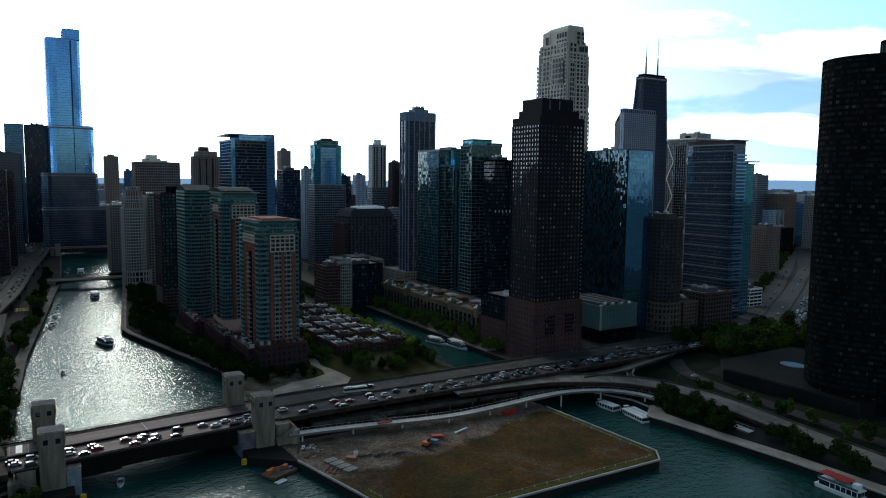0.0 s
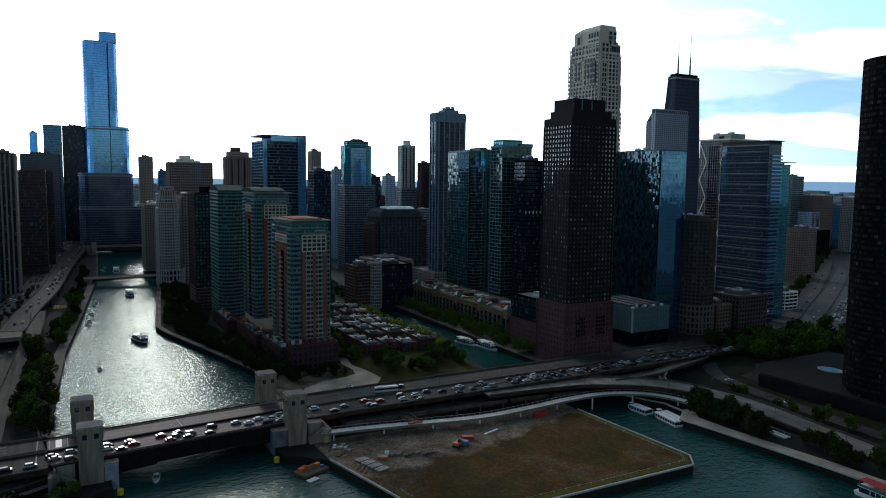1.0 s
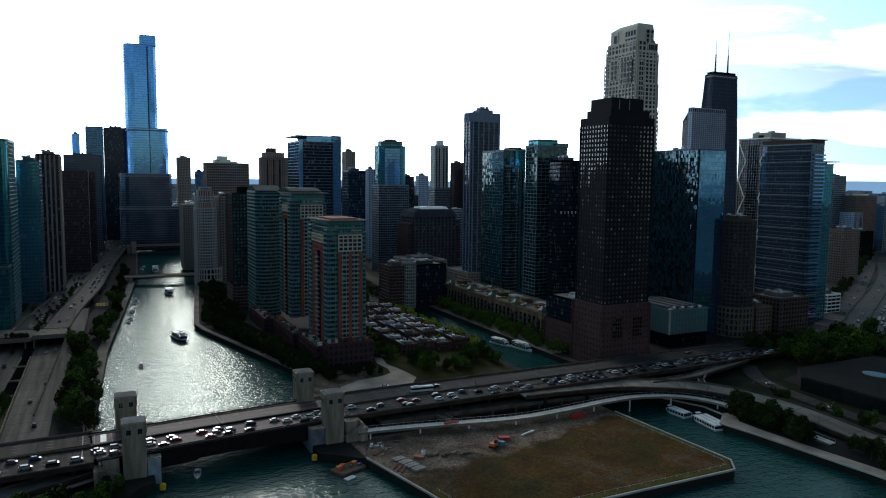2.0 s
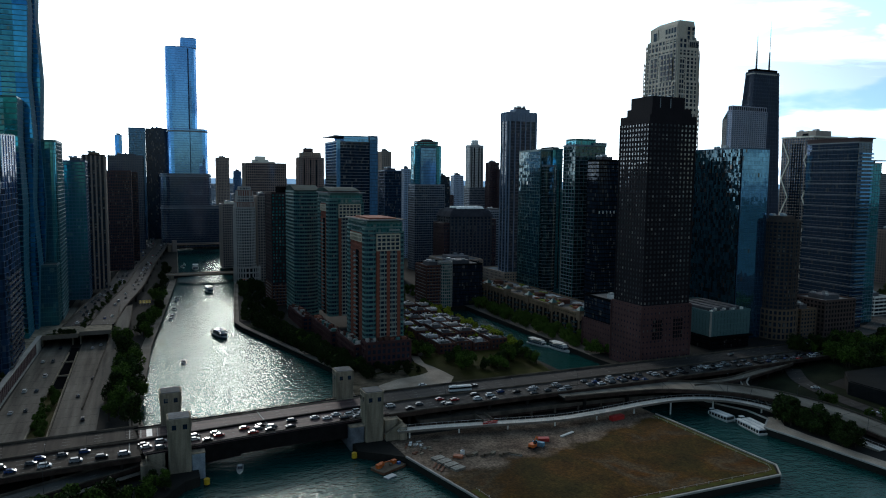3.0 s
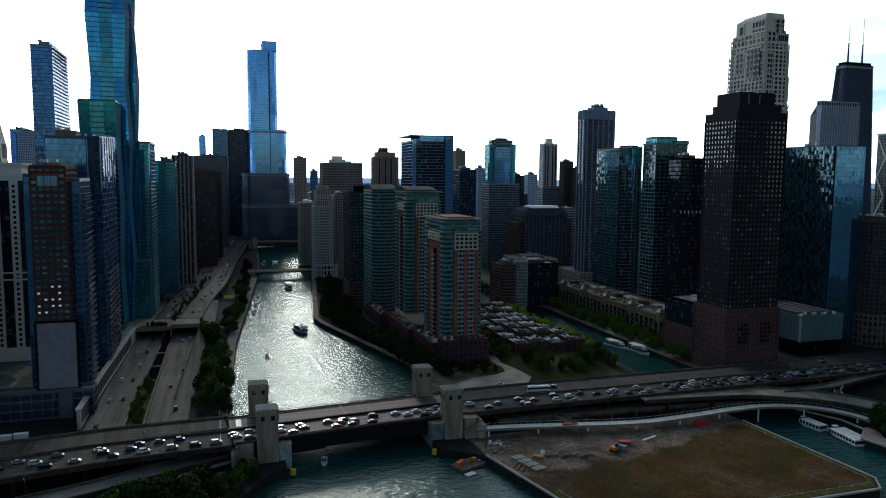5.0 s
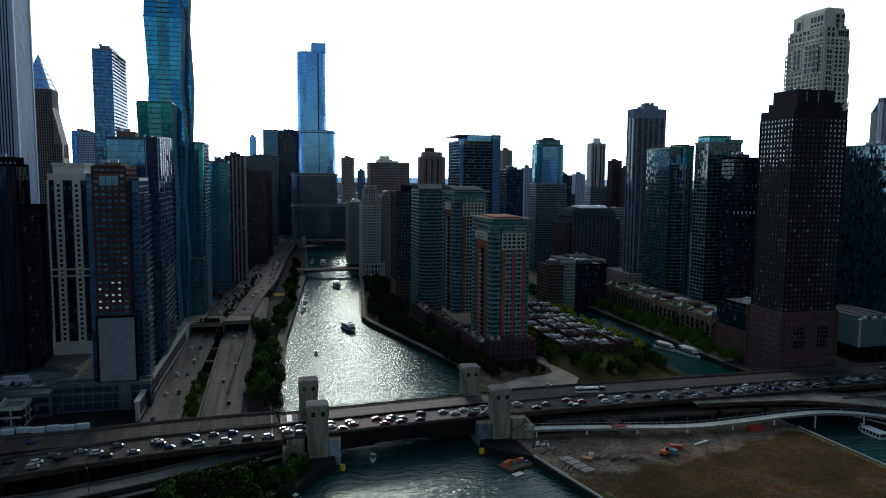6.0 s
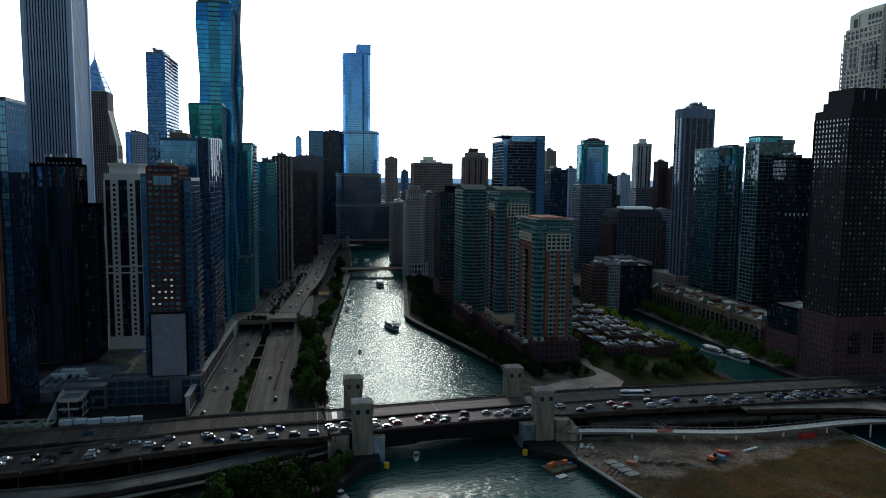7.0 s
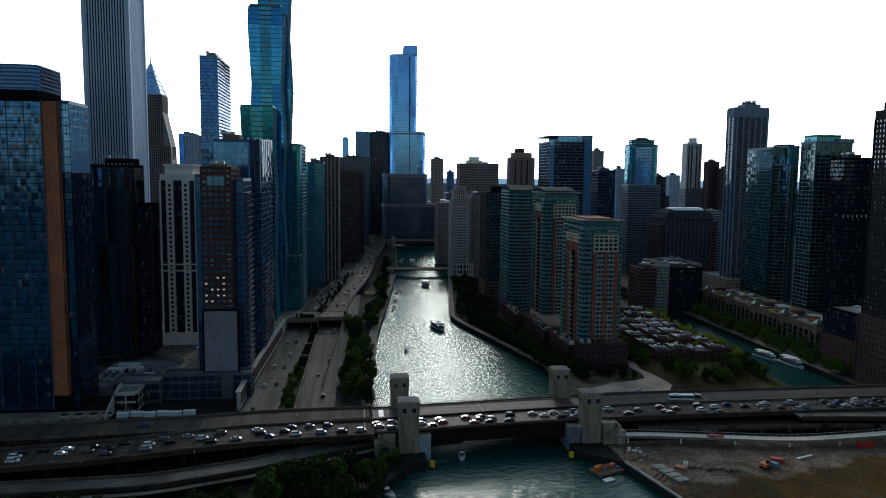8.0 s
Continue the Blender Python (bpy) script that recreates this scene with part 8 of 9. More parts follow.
HUES = ["white", "silver", "black", "dark grey", "red", "dark blue"]


def car_meshes(kind):
    L, W, H, hood, roof0, roof1, tail = {"sedan": (4.7, 1.84, 1.45, 0.95, -0.55, 1.05, 1.02), "suv": (4.8, 1.95, 1.78, 1.10, -0.75, 1.75, 1.20), "hatch": (4.1, 1.78, 1.52, 0.98, -0.5, 1.35, 1.1)}[kind]
    a, b, h = -L / 2, L / 2, W / 2
    body = Geo().profile([(a, 0.42), (a + 0.15, 0.28), (b - 0.15, 0.28), (b, 0.45), (b - 0.02, tail - 0.12), (b - 0.25, tail), (roof1 + 0.45, tail), (roof0 - 0.75, hood), (a + 0.5, hood - 0.12), (a + 0.05, 0.72)], -h, h)
    cabin = Geo()
    y0, y1, y2, y3 = roof0 - 0.75, roof0, roof1, min(roof1 + 0.6, b - 0.2)
    cabin.add([(s * (h - 0.08), y0, hood - 0.02) for s in (-1, 1)] + [(s * (h - 0.26), y1, H - 0.08) for s in (-1, 1)] + [(s * (h - 0.26), y2, H - 0.08) for s in (-1, 1)] + [(s * (h - 0.08), y3, tail - 0.02) for s in (-1, 1)],
              [(0, 1, 3, 2), (2, 3, 5, 4), (4, 5, 7, 6), (0, 2, 4, 6), (1, 7, 5, 3)])
    top = Geo().prism(rect(-h + 0.22, h - 0.22, y1 - 0.05, y2 + 0.05, 0.12), H - 0.1, H)
    wheel = Geo().tube((-0.11, 0, 0), (0.11, 0, 0), 0.33, 0.33, 14)
    rim = Geo().tube((-0.125, 0, 0), (0.125, 0, 0), 0.2, 0.2, 10)
    lamp = Geo().box(-0.22, 0.22, -0.05, 0.05, -0.08, 0.08)
    return body, cabin, top, wheel, rim, lamp, (L, W, hood, tail)


def build_car(kind, ci):
    body, cabin, top, wheel, rim, lamp, (L, W, hood, tail) = car_meshes(kind)
    t = thing("car", f"{HUES[ci]} {kind if kind != 'hatch' else 'hatchback'} in slow traffic on the drive", "car", 0, 0, -500, group="cars on the drive")
    part("body", body, PAINTS[ci], t)
    part("glasshouse", cabin, CARGLASS, t)
    part("roof_panel", top, PAINTS[ci], t)
    wm = wheel.mesh("wheel", RUBBER)
    for sx in (-1, 1):
        for sy in (-1, 1):
            w = part("wheel", wm, None, t)
            w.location = (sx * (W / 2 - 0.1), sy * L * 0.29, 0.33)
    return t


FLEET = [build_car(k, c) for k, c in (("sedan", 0), ("suv", 0), ("suv", 1), ("sedan", 1), ("sedan", 2), ("suv", 2), ("hatch", 3), ("suv", 3), ("sedan", 4), ("hatch", 5))]
WEIGHT = [9, 8, 6, 8, 15, 14, 10, 9, 3, 4]
used_cars = [False] * len(FLEET)


def place_car(x, y, z, yaw, rnd, pick=None):
    i = rnd.choices(range(len(FLEET)), WEIGHT)[0] if pick is None else pick
    m = pose(x, y, z + 0.02, 0, 0, yaw)
    if not used_cars[i]:
        FLEET[i].matrix_basis, used_cars[i] = m, True
    else:
        copy_thing(FLEET[i], m)


def traffic(line, lane, flow, seed, gaps, d0=0.0, d1=1e9):
    """Cars down one lane; flow: the way that they head; gaps: least and most metres from car to car."""
    rnd = random.Random(seed)
    total = min(d1, sum((line[i + 1] - line[i]).length for i in range(len(line) - 1)))
    d = d0 + rnd.uniform(1, gaps[1])
    while d < total - 4:
        p, h, s = along(line, d)
        q = p + s * (lane + rnd.uniform(-0.25, 0.25))
        yaw = math.degrees(math.atan2(h.y, h.x)) + (90 if flow > 0 else -90)
        place_car(q.x, q.y, q.z, yaw, rnd)
        d += rnd.uniform(*gaps) if rnd.random() < 0.75 else rnd.uniform(gaps[1], gaps[1] * 2.4)


for k, lane in enumerate((5.7, 9.1, 12.5)):
    traffic(DRIVE, (-4.4, 0, 4.4)[k], 1, 11 + k, (7, 15), 330)
    traffic(BRIDGE, lane + 0.2, 1, 31 + k, (6, 11))
    traffic(DRIVE_N, lane, 1, 51 + k, (8, 20), 0, 110)
    traffic(DRIVE_N, lane, 1, 61 + k, (6.6, 12), 112, 330)
    traffic(DRIVE_N, lane + 1.5, 1, 71 + k, (7, 13), 400, 640)
traffic(DRIVE_N, 15.6, 1, 91, (8, 26), 30, 330)
traffic(DRIVE_FAR, 0, -1, 95, (60, 120), 330)
traffic(DRIVE_N, -9, -1, 97, (60, 90), 40, 330)
traffic(DRIVE_N, -7, -1, 98, (30, 60), 430, 900)
traffic(INNER, 3, 1, 99, (30, 70), 20, 500)
traffic(WACKER, 8, 1, 101, (12, 36))
traffic(WACKER, 12, 1, 106, (14, 40))
traffic(WACKER, -5, -1, 107, (14, 40))
traffic(WACKER, -9, -1, 102, (14, 40))
traffic(WACKER, -13, -1, 103, (14, 50))
traffic(LEFTROAD, 3, 1, 104, (26, 55))
traffic(LEFTROAD, -3, 1, 108, (30, 70))
traffic(RIGHTROAD, -2, 1, 105, (34, 80))
traffic(RIGHTROAD, 3, 1, 109, (50, 100))
rng = random.Random(9)
for i in range(22):
    place_car(-146 + (i % 8) * 4.2 + rng.uniform(-0.4, 0.4), 398 + (i // 8) * 9, 9.2, rng.choice((0, 180)), rng)


def bus(x, y, z, yaw):
    t = thing("bus", "long white city bus with dark window band on the drive", "bus", x, y, z, yaw)
    part("body", Geo().prism(rect(-1.27, 1.27, -6.1, 6.1, 0.25), 0.45, 1.5), PAINTS[0], t)
    part("window_band", Geo().prism(rect(-1.25, 1.25, -6.05, 6.05, 0.25), 1.5, 2.55), CARGLASS, t)
    part("roof", Geo().prism(rect(-1.27, 1.27, -6.1, 6.1, 0.3), 2.55, 3.1, rect(-1.1, 1.1, -5.9, 5.9, 0.3)), PAINTS[0], t)
    part("roof_unit", Geo().box(-0.8, 0.8, 2, 4.5, 3.1, 3.4), PAINTS[0], t)
    wm = Geo().tube((-0.14, 0, 0), (0.14, 0, 0), 0.48, 0.48, 14).mesh("wheel", RUBBER)
    for sx in (-1, 1):
        for yy in (-3.6, 3.2):
            part("wheel", wm, None, t).location = (sx * 1.12, yy, 0.48)


bus(154, 329.5, 12.02, 84)


# ---- boats ----
def hull(L, W, H, n=9):
    """A hull with a pointed bow towards -y."""
    g = Geo()
    pts = []
    for i in range(n + 1):
        u = i / n
        w = W / 2 * min(1.0, (u / 0.35) ** 0.6) if u > 0 else 0.02
        pts.append((w, -L / 2 + u * L))
    outline = [(w, y) for w, y in pts] + [(-w, y) for w, y in reversed(pts)]
    low = [(x * 0.82, y * 0.96) for x, y in outline]
    g.prism(low, -0.5, H, top=outline)
    return g, outline


def tour_boat(x, y, yaw, L=24, W=7, label="double-deck tour boat with dark hull and open upper deck", roof=None, dark=True):
    t = thing("tour_boat", label, "boat", x, y, 0, yaw)
    g, out = hull(L, W, 1.5)
    part("hull", g, surface("dark_hull", (0.03, 0.035, 0.05), 0.4, 0.2, 0.5, 2, 0) if dark else WHITE, t)
    part("gunwale", Geo().prism(out, 1.5, 1.7), WHITE, t)
    part("cabin", Geo().prism(rect(-W * 0.4, W * 0.4, -L * 0.30, L * 0.44, 0.5), 1.7, 3.9), G_DARK, t)
    for i in range(int(L * 0.7 / 2.2)):
        yy = -L * 0.29 + i * 2.2
        part("window_post", Geo().box(-W * 0.405, W * 0.405, yy, yy + 0.25, 1.7, 3.9), WHITE, t)
    part("upper_deck", Geo().prism(rect(-W * 0.45, W * 0.45, -L * 0.33, L * 0.46, 0.6), 3.9, 4.1), WHITE if not dark else GALV, t)
    for s in (-1, 1):
        part("deck_rail", Geo().box(s * W * 0.44 - 0.05, s * W * 0.44 + 0.05, -L * 0.3, L * 0.45, 4.1, 5.1), CLEAR, t)
    for i in range(int(L * 0.4 / 1.3)):
        part("bench", Geo().box(-W * 0.34, W * 0.34, -L * 0.1 + i * 1.3, -L * 0.1 + i * 1.3 + 0.5, 4.1, 4.6), BLUEP if dark else WHITE, t)
    part("wheelhouse", Geo().prism(rect(-1.6, 1.6, -L * 0.27, -L * 0.16, 0.3), 4.1, 6.2), WHITE, t)
    if roof:
        part("awning", Geo().prism(rect(-W * 0.45, W * 0.45, -L * 0.12, L * 0.44, 0.4), 6.3, 6.5), roof, t)
        for s in (-1, 1):
            for k in range(4):
                part("awning_post", Geo().tube((s * W * 0.42, -L * 0.1 + k * L * 0.17, 4.1), (s * W * 0.42, -L * 0.1 + k * L * 0.17, 6.3), 0.06), GALV, t)
    return t


def motor_boat(x, y, yaw, L=8.5):
    t = thing("motor_boat", "small white motor boat on the river", "boat", x, y, 0, yaw)
    g, out = hull(L, L * 0.32, 0.9)
    part("hull", g, WHITE, t)
    part("deck", Geo().prism([(a * 0.9, b * 0.95) for a, b in out], 0.9, 1.0), PALE, t)
    part("cabin", Geo().prism(rect(-L * 0.11, L * 0.11, -L * 0.12, L * 0.18, 0.3), 1.0, 2.1, rect(-L * 0.09, L * 0.09, -L * 0.05, L * 0.17, 0.3)), CARGLASS, t)
    part("cabin_roof", Geo().prism(rect(-L * 0.1, L * 0.1, -L * 0.06, L * 0.18, 0.3), 2.1, 2.25), WHITE, t)
    part("engine", Geo().box(-0.4, 0.4, L * 0.47, L * 0.53, 0.3, 1.4), BLACKMETAL, t)


tour_boat(58, 560, 14)
tour_boat(69.5, 783, 4, 22, 7, "blue and white tour boat heading down the river", WHITE)
tour_boat(70, 985, -4, 24, 8, "white tour boat far up the river", WHITE, False)
motor_boat(27, 487, 0, 8)
motor_boat(38.5, 297, -10, 8.5)
tour_boat(273, 450, 14, 20, 5.6, "white dinner boat moored along the slip", WHITE, False).scale = (1, 1, 0.7)
tour_boat(280, 431, 8, 21, 6.4, "white tour boat moored along the slip", WHITE, False).scale = (1, 1, 0.8)


def water_taxi(x, y, yaw, L, W, rows):
    """A low boat under a flat roof of white panels."""
    t = thing("water_taxi", "long low white sightseeing boat with panelled roof at the dock", "boat", x, y, 0, yaw)
    g, out = hull(L, W, 1.0)
    part("hull", g, WHITE, t)
    part("cabin", Geo().prism(rect(-W * 0.44, W * 0.44, -L * 0.32, L * 0.47, 0.4), 1.0, 2.5), CARGLASS, t)
    n = max(3, int(L / 2.4))
    for i in range(n + 1):
        yy = -L * 0.32 + L * 0.79 * i / n
        for sx in (-1, 1):
            part("post", Geo().box(sx * W * 0.445 - 0.08, sx * W * 0.445 + 0.08, yy - 0.15, yy + 0.15, 1.0, 2.5), WHITE, t)
    part("roof", Geo().prism(rect(-W * 0.46, W * 0.46, -L * 0.34, L * 0.48, 0.3), 2.5, 2.62), GALV, t)
    for k in range(rows):
        a = -W * 0.44 + W * 0.88 * k / rows
        b = a + W * 0.88 / rows - 0.55
        for i in range(5):
            c = -L * 0.30 + L * 0.75 * i / 5
            part("roof_panel", Geo().prism(rect(a, b, c, c + L * 0.14, 0.1), 2.62, 2.85, rect(a + 0.3, b - 0.3, c + 0.1, c + L * 0.14 - 0.1, 0.1)), WHITE, t)
    part("wheelhouse", Geo().prism(rect(-1.2, 1.2, -L * 0.40, -L * 0.33, 0.2), 1.0, 3.2), CARGLASS, t)
    part("wheelhouse_roof", Geo().prism(rect(-1.4, 1.4, -L * 0.41, -L * 0.32, 0.2), 3.2, 3.4), WHITE, t)


water_taxi(277.6, 274.5, 182, 15, 6.5, 2)
water_taxi(281.0, 256.6, 172, 22, 10, 3)
tour_boat(283.5, 148, -2, 22, 6, "white boat with red deck at the dock", REDP, False)
motor_boat(4.5, 264, 30, 11)
for i, (x, y) in enumerate(((22, 640), (24, 655), (27, 690), (31, 735), (33, 752), (52, 1010), (56, 1040))):
    motor_boat(x + 3.5, y, 6, 9 + (i % 3) * 2)


def work_barge():
    t = thing("work_barge", "rusty flat work barge with orange gear and a small float", "barge", 96.6, 276.2, 0, 24)
    part("pontoon", Geo().prism(rect(-6.5, 6.5, -4, 4, 0.3), -0.6, 1.1), surface("rusty_steel", (0.20, 0.085, 0.05), 0.8, 0.4, 0.3, 2.0, 0.2), t)
    part("deck_edge", Geo().prism(rect(-6.6, 6.6, -4.1, 4.1, 0.3), 0.9, 1.15), TIMBER, t)
    for x, y, s, m in ((-4.2, 1.2, 1.3, ORANGE), (-1.8, 2.2, 1.1, ORANGE), (3.6, 0.6, 1.2, ORANGE), (4.6, -1.6, 0.8, BLUEP), (1.0, -0.5, 0.7, TIMBER)):
        part("gear", Geo().prism(rect(x - s, x + s, y - s * 0.7, y + s * 0.7, 0.2), 1.15, 1.15 + s * 1.2), m, t)
    part("boom", Geo().beam((-3.8, 2.0, 2.6), (3.5, 1.0, 2.2), 0.3, 0.35), ORANGE, t, "orange crane boom")
    part("float", Geo().prism(rect(-8, -3, -8.5, -5.6, 0.2), -0.3, 0.5), GALV, t)


work_barge()


# ---- works yard ----
PLANK = surface("weathered_plank", (0.36, 0.32, 0.27), 0.85, 0.4, 0.6, 3.0, 0.1)


def stack(name, label, x, y, z, yaw, w, d, h, mat, n=1, mat2=None):
    t = thing(name, label, "materials", x, y, z, yaw)
    for i in range(n):
        part("layer", Geo().prism(rect(-w / 2 + 0.15 * (i % 2), w / 2 - 0.1 * (i % 2), -d / 2, d / 2, 0.05), i * h / n, (i + 0.85) * h / n), mat if i % 2 == 0 else (mat2 or mat), t)
    return t


def excavator(x, y, yaw, mat, label):
    t = thing("excavator", label, "digger", x, y, 3.5, yaw)
    for s in (-1, 1):
        part("track", Geo().profile([(-1.9, 0.35), (-1.5, 0), (1.5, 0), (1.9, 0.35), (1.5, 0.8), (-1.5, 0.8)], s * 1.2 - 0.3, s * 1.2 + 0.3), RUBBER, t)
    part("body", Geo().prism(rect(-1.4, 1.4, -1.6, 1.9, 0.3), 0.9, 2.2), mat, t)
    part("cab", Geo().prism(rect(-1.35, -0.2, -1.5, 0.2, 0.1), 2.2, 3.2), CARGLASS, t)
    part("boom", Geo().beam((0.5, -1.2, 1.9), (0.5, -4.2, 4.2), 0.4, 0.5), mat, t)
    part("arm", Geo().beam((0.5, -4.2, 4.2), (0.5, -5.6, 1.4), 0.35, 0.4), mat, t)
    part("bucket", Geo().profile([(-5.9, 0.7), (-5.2, 0.7), (-5.1, 1.5), (-5.8, 1.6)], 0.0, 1.0), DARKSTEEL, t)


excavator(160.5, 265.5, 120, ORANGE, "orange crawler excavator parked on the gravel")
stack("blue_container", "small pale blue steel container on the gravel", 164.6, 267.6, 3.5, 35, 2.4, 5.2, 2.0, surface("pale_blue_paint", (0.10, 0.24, 0.34), 0.5, 0.2, 0.5, 2.0, 0.05))
stack("red_skip", "red steel skip on the gravel", 169.6, 271.6, 3.5, 70, 2.6, 5.0, 1.8, REDP)
stack("red_container", "red steel shipping container under the footbridge", 219, 283.2, 3.5, 8, 8.0, 2.6, 2.6, REDP)
stack("pipe_stack", "white pipes lying on the gravel", 184, 274.2, 3.55, 20, 9.5, 1.0, 0.6, WHITE, 2)
for i in range(4):
    stack("plank_stack", "stack of pale grey planks on the yard", 116.6 + i * 1.2, 269.6 - i * 4.2, 3.5, 14 + 3 * (i % 2), 5.4, 3.5, 0.9, PLANK, 5, TIMBER)
for i in range(3):
    stack("beam_stack", "rust-red steel beams on the yard", 112.6 + i * 0.7, 263.5 - i * 2.4, 3.5, 55, 5.4, 0.8, 0.5, surface("rusty_steel", (0.20, 0.085, 0.05)), 2)
for i in range(7):
    stack("timber_pile", "pile of dark timber and rubble at the field's edge", 130.5 + i * 2.6, 268.2 - i * 0.7 + math.sin(i * 2.1), 3.5, 10 + 24 * (i % 3), 3.4, 1.5, 1.0, (TIMBER, CONCRETE, TIMBER)[i % 3], 3, TIMBER)
stack("plank_stack", "long grey plank bundle on the gravel", 149.8, 261.8, 3.5, -50, 5.6, 1.5, 0.8, PLANK, 2, TIMBER)
stack("orange_crate", "orange crate on the gravel", 125.4, 268.2, 3.5, -35, 4.2, 2.4, 1.2, surface("dull_orange_paint", (0.42, 0.12, 0.05), 0.6, 0.3, 0.5, 2.0, 0.05))
rng = random.Random(14)
for i in range(9):
    stack("scrap_heap", "pale bagged scrap beside the stairs", 110 + rng.uniform(0, 7), 283 + rng.uniform(-3, 9), 3.5, rng.uniform(0, 180), rng.uniform(0.8, 2.4), rng.uniform(0.6, 1.4), rng.uniform(0.4, 1.0), rng.choice((WHITE, CONCRETE, GALV, TIMBER)))
for i in range(14):
    kind = rng.randrange(4)
    stack(("site_debris", "pallet", "cement_bags", "pipe_bundle")[kind], ("rubble heap on the gravel yard", "weathered timber pallet on the gravel", "pale cement bags on the gravel", "rusty pipe bundle on the gravel")[kind],
          rng.uniform(108, 124), rng.uniform(276, 291), 3.5, rng.uniform(0, 180), rng.uniform(0.9, 3.2), rng.uniform(0.7, 1.6), rng.uniform(0.3, 0.9), (CONCRETE, TIMBER, PALE, surface("rusty_steel", (0.20, 0.085, 0.05)))[kind], 2)
t = thing("tank", "round white tank on the gravel yard", "tank", 128.6, 271.0, 3.5)
part("shell", Geo().tube((0, 0, 0), (0, 0, 1.6), 1.0, 0.9, 16), WHITE, t)
part("lid", Geo().tube((0, 0, 1.6), (0, 0, 1.9), 0.7, 0.3, 16), GALV, t)
for i in range(6):
    stack("white_trailer", "white site trailer beside the drive", -120 + i * 6.2, 352 + (i % 2), 4.05, 2, 5.6, 2.6, 2.6, WHITE)
for i, (x, y, s) in enumerate(((-143, 416, 9), (-133, 418, 8), (-139, 426, 12), (-122, 404, 5))):
    stack("roof_plant", "white plant units on the parking roof", x, y, 9.2, 0, s, 3.2, 2.6, WHITE, 2)
stack("blue_awning", "blue pool cover on the court", -103, 462, 12, 10, 16, 9, 0.5, BLUEP)
for i in range(4):
    tt = thing("planter", "round concrete planter in the court", "planter", -146 + i * 6.5, 350, 6.0)
    part("ring", Geo().tube((0, 0, 0), (0, 0, 0.8), 2.6, 2.6, 20), PALE, tt)
    part("soil", Geo().tube((0, 0, 0.8), (0, 0, 0.95), 2.1, 2.1, 20), GRASS, tt)
for x, y in ((150, 372), (146, 364), (360, 285), (353, 240)):
    place_car(x, y, 3.58, 70, rng, 0)
for i in range(5):
    stack("orange_barrels", "orange barrier across the closed street", -35 + i * 3.2, 347.5, 4.55, 0, 1.9, 0.5, 1.0, ORANGE)
for i in range(12):
    tt = thing("parasol", "yellow parasol on the riverwalk terrace", "parasol", 2 + (i % 4) * 2.6, 700 + (i // 4) * 6, 4.1, group="riverwalk parasols")
    part("pole", Geo().tube((0, 0, 0), (0, 0, 2.4), 0.05), GALV, tt)
    part("canopy", Geo().tube((0, 0, 2.2), (0, 0, 3.0), 1.5, 0.1, 8), YELLOW, tt)


def pool_deck():
    t = thing("garage_podium", "low dark garage podium with a round pool on its roof", "building", 415, 250, 3.4)
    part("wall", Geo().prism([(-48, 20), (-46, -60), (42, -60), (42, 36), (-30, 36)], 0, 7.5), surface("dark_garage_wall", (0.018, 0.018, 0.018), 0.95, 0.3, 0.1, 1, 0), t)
    # tree shadow over the roof is put into its near-black colour
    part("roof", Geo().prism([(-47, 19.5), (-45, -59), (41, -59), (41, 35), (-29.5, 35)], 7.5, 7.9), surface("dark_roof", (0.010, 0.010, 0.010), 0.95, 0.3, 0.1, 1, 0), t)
    part("pool_rim", Geo().prism([(x * 1.0, y * 1.3 + 1) for x, y in circle(-3, 3, 5.9, 26)], 7.9, 8.2), TANSTONE, t)
    part("pool_water", Geo().prism([(x * 1.0, y * 1.3 + 1) for x, y in circle(-3, 3, 5.2, 26)], 8.2, 8.26), surface("pool_blue", (0.008, 0.15, 0.26), 0.5, 0.1, 0.3, 1, 0.1, spec=0.1), t)


pool_deck()


# ---- trees ----
def crown_mesh(seed, r, h, leaf, mat, n=1050):
    rnd = random.Random(seed)
    g = Geo()
    lobes = []
    for i in range(9):
        a, u = rnd.uniform(0, 2 * math.pi), rnd.uniform(0, 1)
        rr = r * (0.62 - 0.3 * abs(u - 0.4))
        lobes.append((math.cos(a) * rr, math.sin(a) * rr, h * (0.28 + 0.62 * u), r * rnd.uniform(0.34, 0.55)))
    lobes.append((0, 0, h * 0.6, r * 0.6))
    for i in range(n):
        cx, cy, cz, lr = lobes[rnd.randrange(len(lobes))]
        d = Vector((rnd.gauss(0, 1), rnd.gauss(0, 1), rnd.gauss(0, 1))).normalized()
        p = Vector((cx, cy, cz)) + d * lr * rnd.uniform(0.55, 1.08)
        nrm = (d + Vector((rnd.gauss(0, 0.5), rnd.gauss(0, 0.5), rnd.gauss(0, 0.5)))).normalized()
        a = nrm.orthogonal().normalized()
        b = nrm.cross(a)
        s = leaf * rnd.uniform(0.6, 1.3)
        k = nrm * s * 0.25
        g.add([tuple(p - a * s), tuple(p - b * s * 0.7 + k), tuple(p + a * s), tuple(p + b * s * 0.7 + k)], [(0, 1, 2, 3)])
    return g.mesh("crown", mat)


def trunk_mesh(seed, h, r):
    rnd = random.Random(seed)
    g = Geo().tube((0, 0, -0.3), (0, 0, h * 0.5), r, r * 0.6, 8)
    for i in range(6):
        a = rnd.uniform(0, 6.28)
        z = h * rnd.uniform(0.28, 0.5)
        g.tube((0, 0, z), (math.cos(a) * h * 0.24, math.sin(a) * h * 0.24, z + h * 0.26), r * 0.45, r * 0.15, 6)
    return g.mesh("trunk", BARK)


